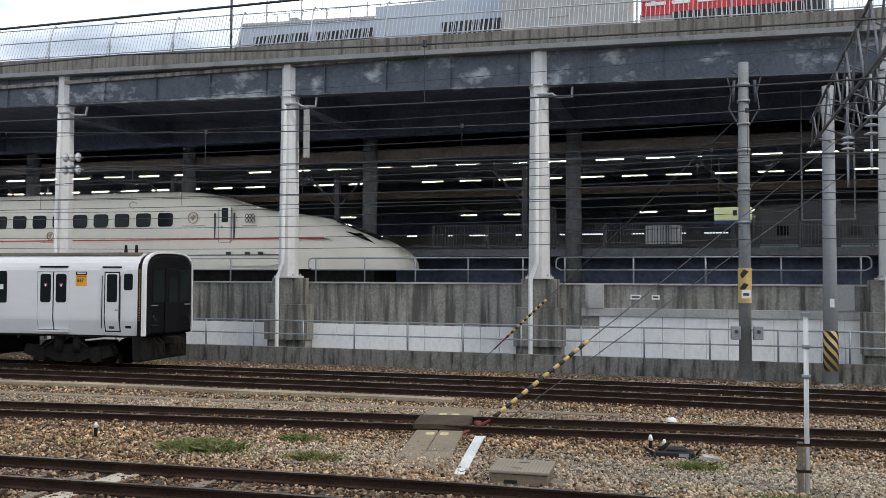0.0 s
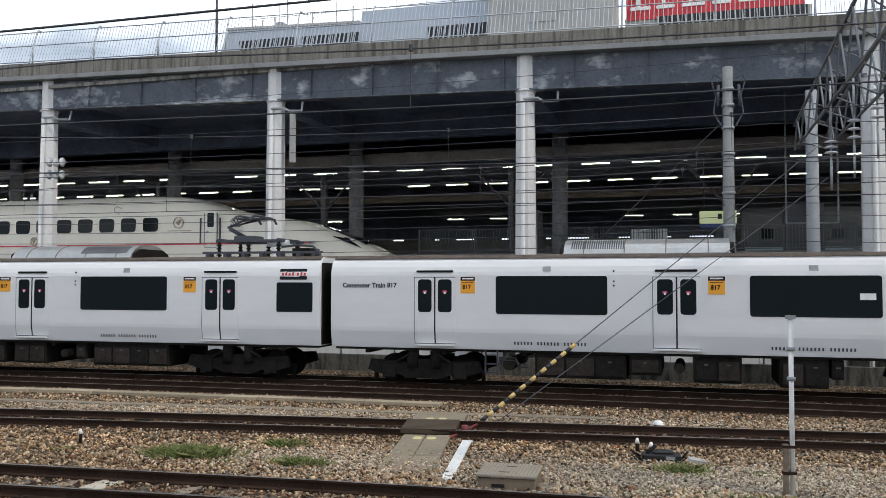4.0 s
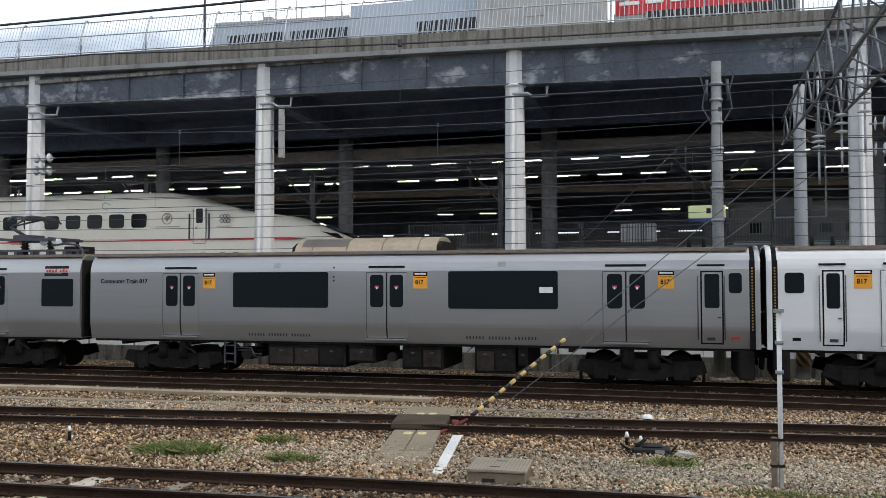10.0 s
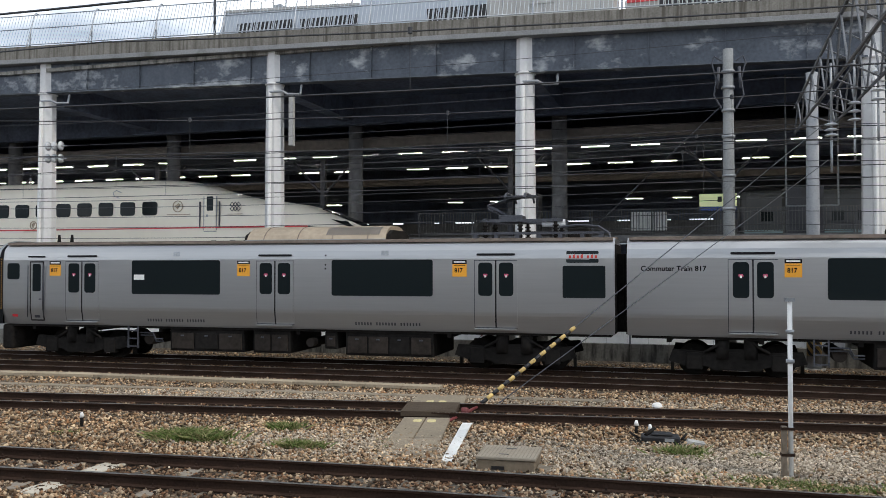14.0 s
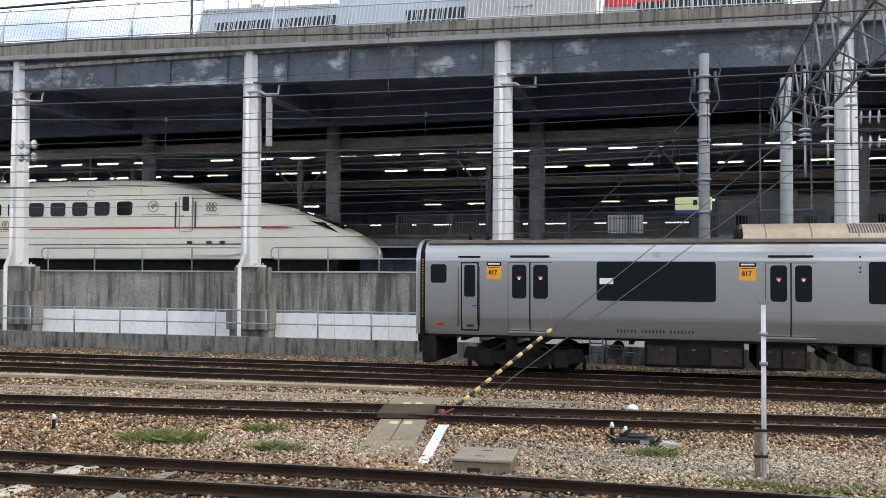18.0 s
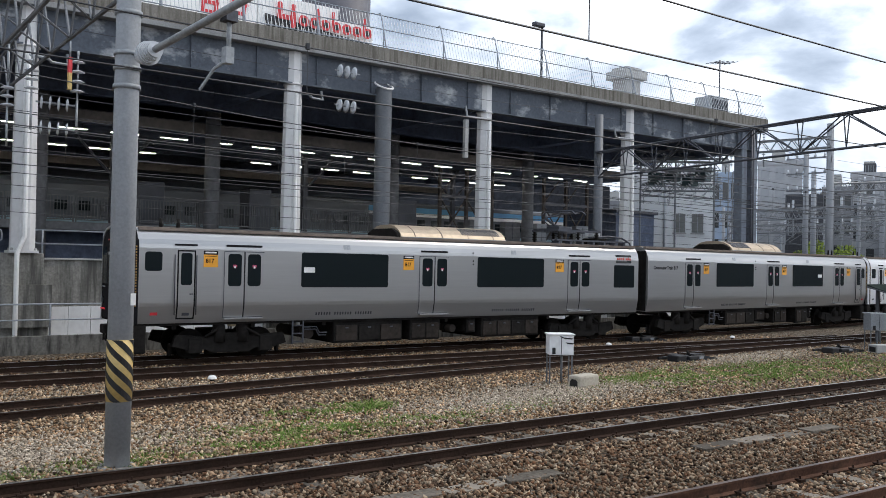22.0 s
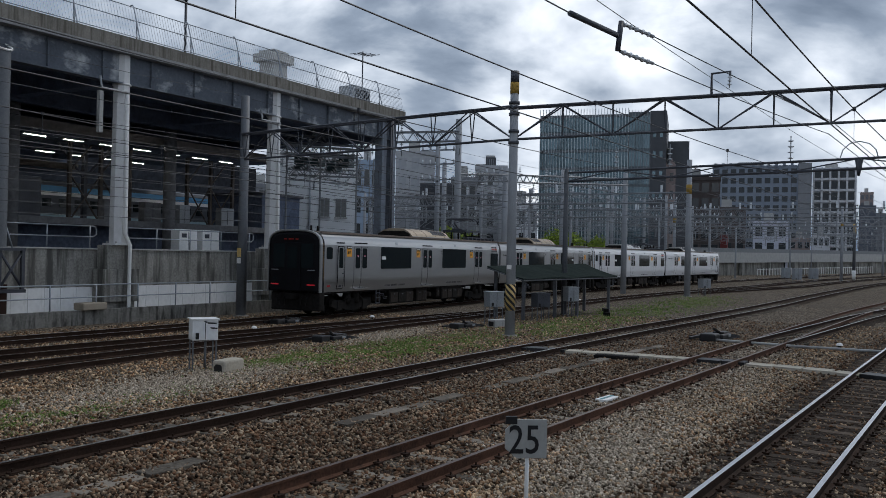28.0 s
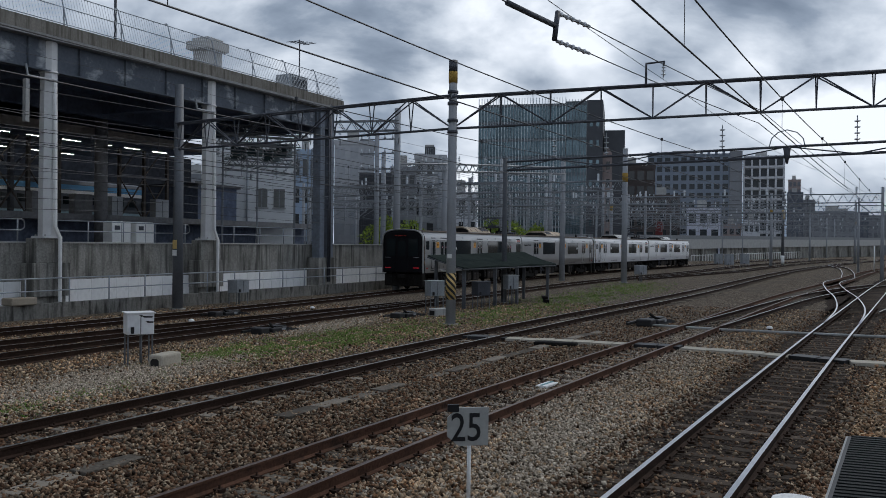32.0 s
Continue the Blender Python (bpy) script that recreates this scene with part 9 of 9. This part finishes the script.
    for az0, az1, zz, dd in ((33.4, 27.9, 9.2, 53), (32.6, 28.6, 8.4, 55), (33.0, 28.2, 7.5, 56)):
        beam(az0, dd, az1, dd + 2, zz, zz + 0.15, 0.45, ())
    teal = mat("switch_teal", (0.06, 0.10, 0.11), 0.5, 0.1, 0.1, 6)
    for a, zz in ((32.2, 7.7), (31.2, 7.9), (30.1, 7.6), (29.3, 7.9)):
        c = Vector((*polar(a, 54), zz))
        k = part("switch_case", box(B(), c.x - 0.4, c.x + 0.4, c.y - 0.35, c.y + 0.35, zz, zz + 0.75, 0.04), teal, rack)
        insulator(k, c + Vector((0.2, -0.3, 0.75)), c + Vector((0.2, -0.3, 1.35)), 3, 0.12)
    for a in (33.2, 31.0, 28.6):
        c = Vector((*polar(a, 52), 0))
        part("upright", tube(B(), c + Vector((0, 0, 2.3)), c + Vector((0, 0, 9.0)), 0.06, n=6), grey, rack)
    # masts with crossarms along the feeders
    for x, y, h in ((56, 24, 10.5), (64, 22.0, 9.6), (79, 21.0, 10.8), (90, 18.5, 10.2), (99, 23.0, 11.0), (108, 15.5, 10.4), (119, 20.0, 11.0), (131, 12.5, 10.6), (140, 16.0, 11.0)):
        q = round_pole("catenary_pole", x, y, h, 0.2, "grey concrete pole with crossarms and insulators in the yard", None)
        for z in (h - 0.5, h - 1.5, h - 2.6):
            a = part("crossarm", box(B(), -0.06, 0.06, -1.3, 1.3, z - 0.05, z + 0.05), grey, q)
            for dy in (-1.2, -0.6, 0.6, 1.2):
                part("insulator", tube(B(), (0, dy, z + 0.05), (0, dy, z + 0.32), 0.085, 0.05, n=7), M_INSUL, a)
    for k in range(8):
        wire((56, 22.8 + (k % 4) * 0.8, 8.0 + 0.9 * (k // 4)), (140, 13.0 + (k % 4) * 0.8, 8.6 + 0.9 * (k // 4)), 0.4, 0.016)
    for k in range(7):
        wire((44, 26 - k * 1.2, 6.0 + 0.3 * (k % 3)), (172, 16 - k * 5.2, 6.6 + 0.35 * (k % 3)), 0.3, 0.016)
    # lattice mast close to the viaduct end
    m = thing("lattice_mast", Matrix.Identity(4), "slender pale lattice mast beside the viaduct end", "mast")
    for dx, dy in ((-0.3, -0.3), (0.3, -0.3), (0.3, 0.3), (-0.3, 0.3)):
        part("leg", tube(B(), (56 + dx, 29 + dy, 0), (56 + dx, 29 + dy, 9.5), 0.045, n=6), grey, m)
    for i in range(12):
        z = i * 0.8
        for a, b in (((-0.3, -0.3), (0.3, -0.3)), ((0.3, -0.3), (0.3, 0.3)), ((-0.3, 0.3), (-0.3, -0.3))):
            part("lacing", tube(B(), (56 + a[0], 29 + a[1], z), (56 + b[0], 29 + b[1], z + 0.8), 0.025, n=5, cap=False), grey, m)
    for k in range(5):
        wire((33, 24 + k * 0.7, 5.2 + 0.5 * k), (130, 20 + k * 1.5, 5.6 + 0.5 * k), 0.5, 0.012)
    for k in range(6):
        wire((67, 6 - k * 3.2, 7.6), (240, -22 - k * 6, 7.8), 0.6, 0.014)


def tree(x, y, h, seed):
    rng = random.Random(seed)
    t = thing("tree", pose(x, y, 0), "small light green leafy tree behind the tracks", "tree", "trackside trees")
    bm = B()
    tube(bm, (0, 0, -0.5), (0.1, 0, h * 0.5), 0.18, 0.1)
    for k in range(6):
        a = k * 1.05
        tube(bm, (0.1, 0, h * (0.3 + 0.03 * k)), (1.2 * math.cos(a), 1.2 * math.sin(a), h * 0.75), 0.07, 0.02, n=5)
    part("trunk", bm, M_UNDER, t)
    V, Fc = [], []
    for _ in range(1500):
        a, e, r = rng.uniform(0, 6.28), rng.uniform(-0.5, 1.5), rng.uniform(0.5, 1.0) ** 0.5
        lump = 1 + 0.35 * math.sin(3 * a + seed) * math.cos(2 * e)
        cx, cy, cz = 1.9 * r * lump * math.cos(a) * math.cos(e), 1.9 * r * lump * math.sin(a) * math.cos(e), h * 0.62 + h * 0.36 * r * lump * math.sin(e)
        k = len(V)
        s = rng.uniform(0.09, 0.2)
        for _q in range(4):
            V.append((cx + rng.uniform(-s, s), cy + rng.uniform(-s, s), cz + rng.uniform(-s, s)))
        Fc += [(k, k + 1, k + 2), (k, k + 2, k + 3)]
    me = bpy.data.meshes.new("crown")
    me.from_pydata(V, [], Fc)
    me.materials.append(LEAF)
    part("crown", me, None, t)


LEAF = island_mat("leaf_green", [(0.10, 0.16, 0.02), (0.25, 0.34, 0.045), (0.36, 0.44, 0.07), (0.14, 0.20, 0.03)], 0.6)


# ---------------------------------------------------------------- platform, and unseen station parts added behind the viewer
def station_side():
    bm = B()
    xs = list(np.arange(-60, 8.6, 2.0)) + [8.6]
    top = 0.93
    edge = [(x, T6.yx(x) - 1.77) for x in xs]
    back = [(8.6, -7.0), (-60, -7.0)]
    prism(bm, edge + back, gz(0, 0) - 0.2, top, "z")
    structure("platform", bm, M_CONC_L, "grey concrete platform end beside the polished track")
    t = thing("ribbed_mat", pose(0, 0, 0), "black ribbed rubber mat on the platform end", "mat")
    y0 = lambda x: T6.yx(x) - 1.79
    part("base", prism(B(), [(6.2, y0(6.2)), (8.55, y0(8.55)), (8.55, y0(8.55) - 1.4), (6.2, y0(6.2) - 1.4)], top + 0.001, top + 0.012, "z"), M_BLACK, t)
    for i in range(26):
        x = 6.25 + i * 0.09
        part("rib", prism(B(), [(x, y0(x) - 0.03), (x + 0.05, y0(x) - 0.04), (x + 0.05, y0(x) - 1.36), (x, y0(x) - 1.35)], top + 0.012, top + 0.024, "z"), mat("rubber_grey", (0.022, 0.024, 0.024), 0.7), t)
    w = thing("white_bucket", pose(7.0, -0.47, 0.06), "white rounded plastic cover below the platform edge", "cover")
    part("body", tube(B(), (0, 0, -0.15), (0, 0, 0.62), 0.16, 0.15, n=16), M_WHITE, w)
    part("rim", tube(B(), (0, 0, 0.62), (0, 0, 0.68), 0.17, n=16), M_WHITE, w)
    # added canopy out of view, shading the ground and train sides
    structure("ceiling_platform_canopy", box(B(), -90, -2.5, -12, -0.6, 5.0, 5.25), M_SHADE_CONC, "unseen canopy added behind the viewer to cut the light")
    for x in (-60, -48, -36, -24, -12):
        solid("canopy_post", box(B(), x - 0.12, x + 0.12, -5.1, -4.9, 0.9, 5.0), M_STEEL_D, "dark steel post of the added unseen canopy", "post", None, "canopy posts")
    # added block and slab out of view, darkening what the train sides reflect
    structure("wall_station", box(B(), -160, 185, -66, -42, -0.5, 7.5), mat("unseen_block_grey", (0.22, 0.22, 0.23), 0.7, 0, 0.06, 0.4), "unseen low grey block added to darken reflections")
    structure("ceiling_far_canopy", box(B(), -120, 10, -32, -16, 5.2, 5.5), M_SHADE_CONC, "unseen dark slab added to block low sky light")


deck_top()
town()
kerb_box()
far_yard()
for _i, (_x, _y, _h) in enumerate(((88.7, 24.3, 5.2), (92, 23.2, 5.0), (77.5, 32.4, 5.0), (97.6, 21.6, 4.7), (81, 31.0, 4.7))):
    tree(_x, _y, _h, _i)
station_side()


motions()
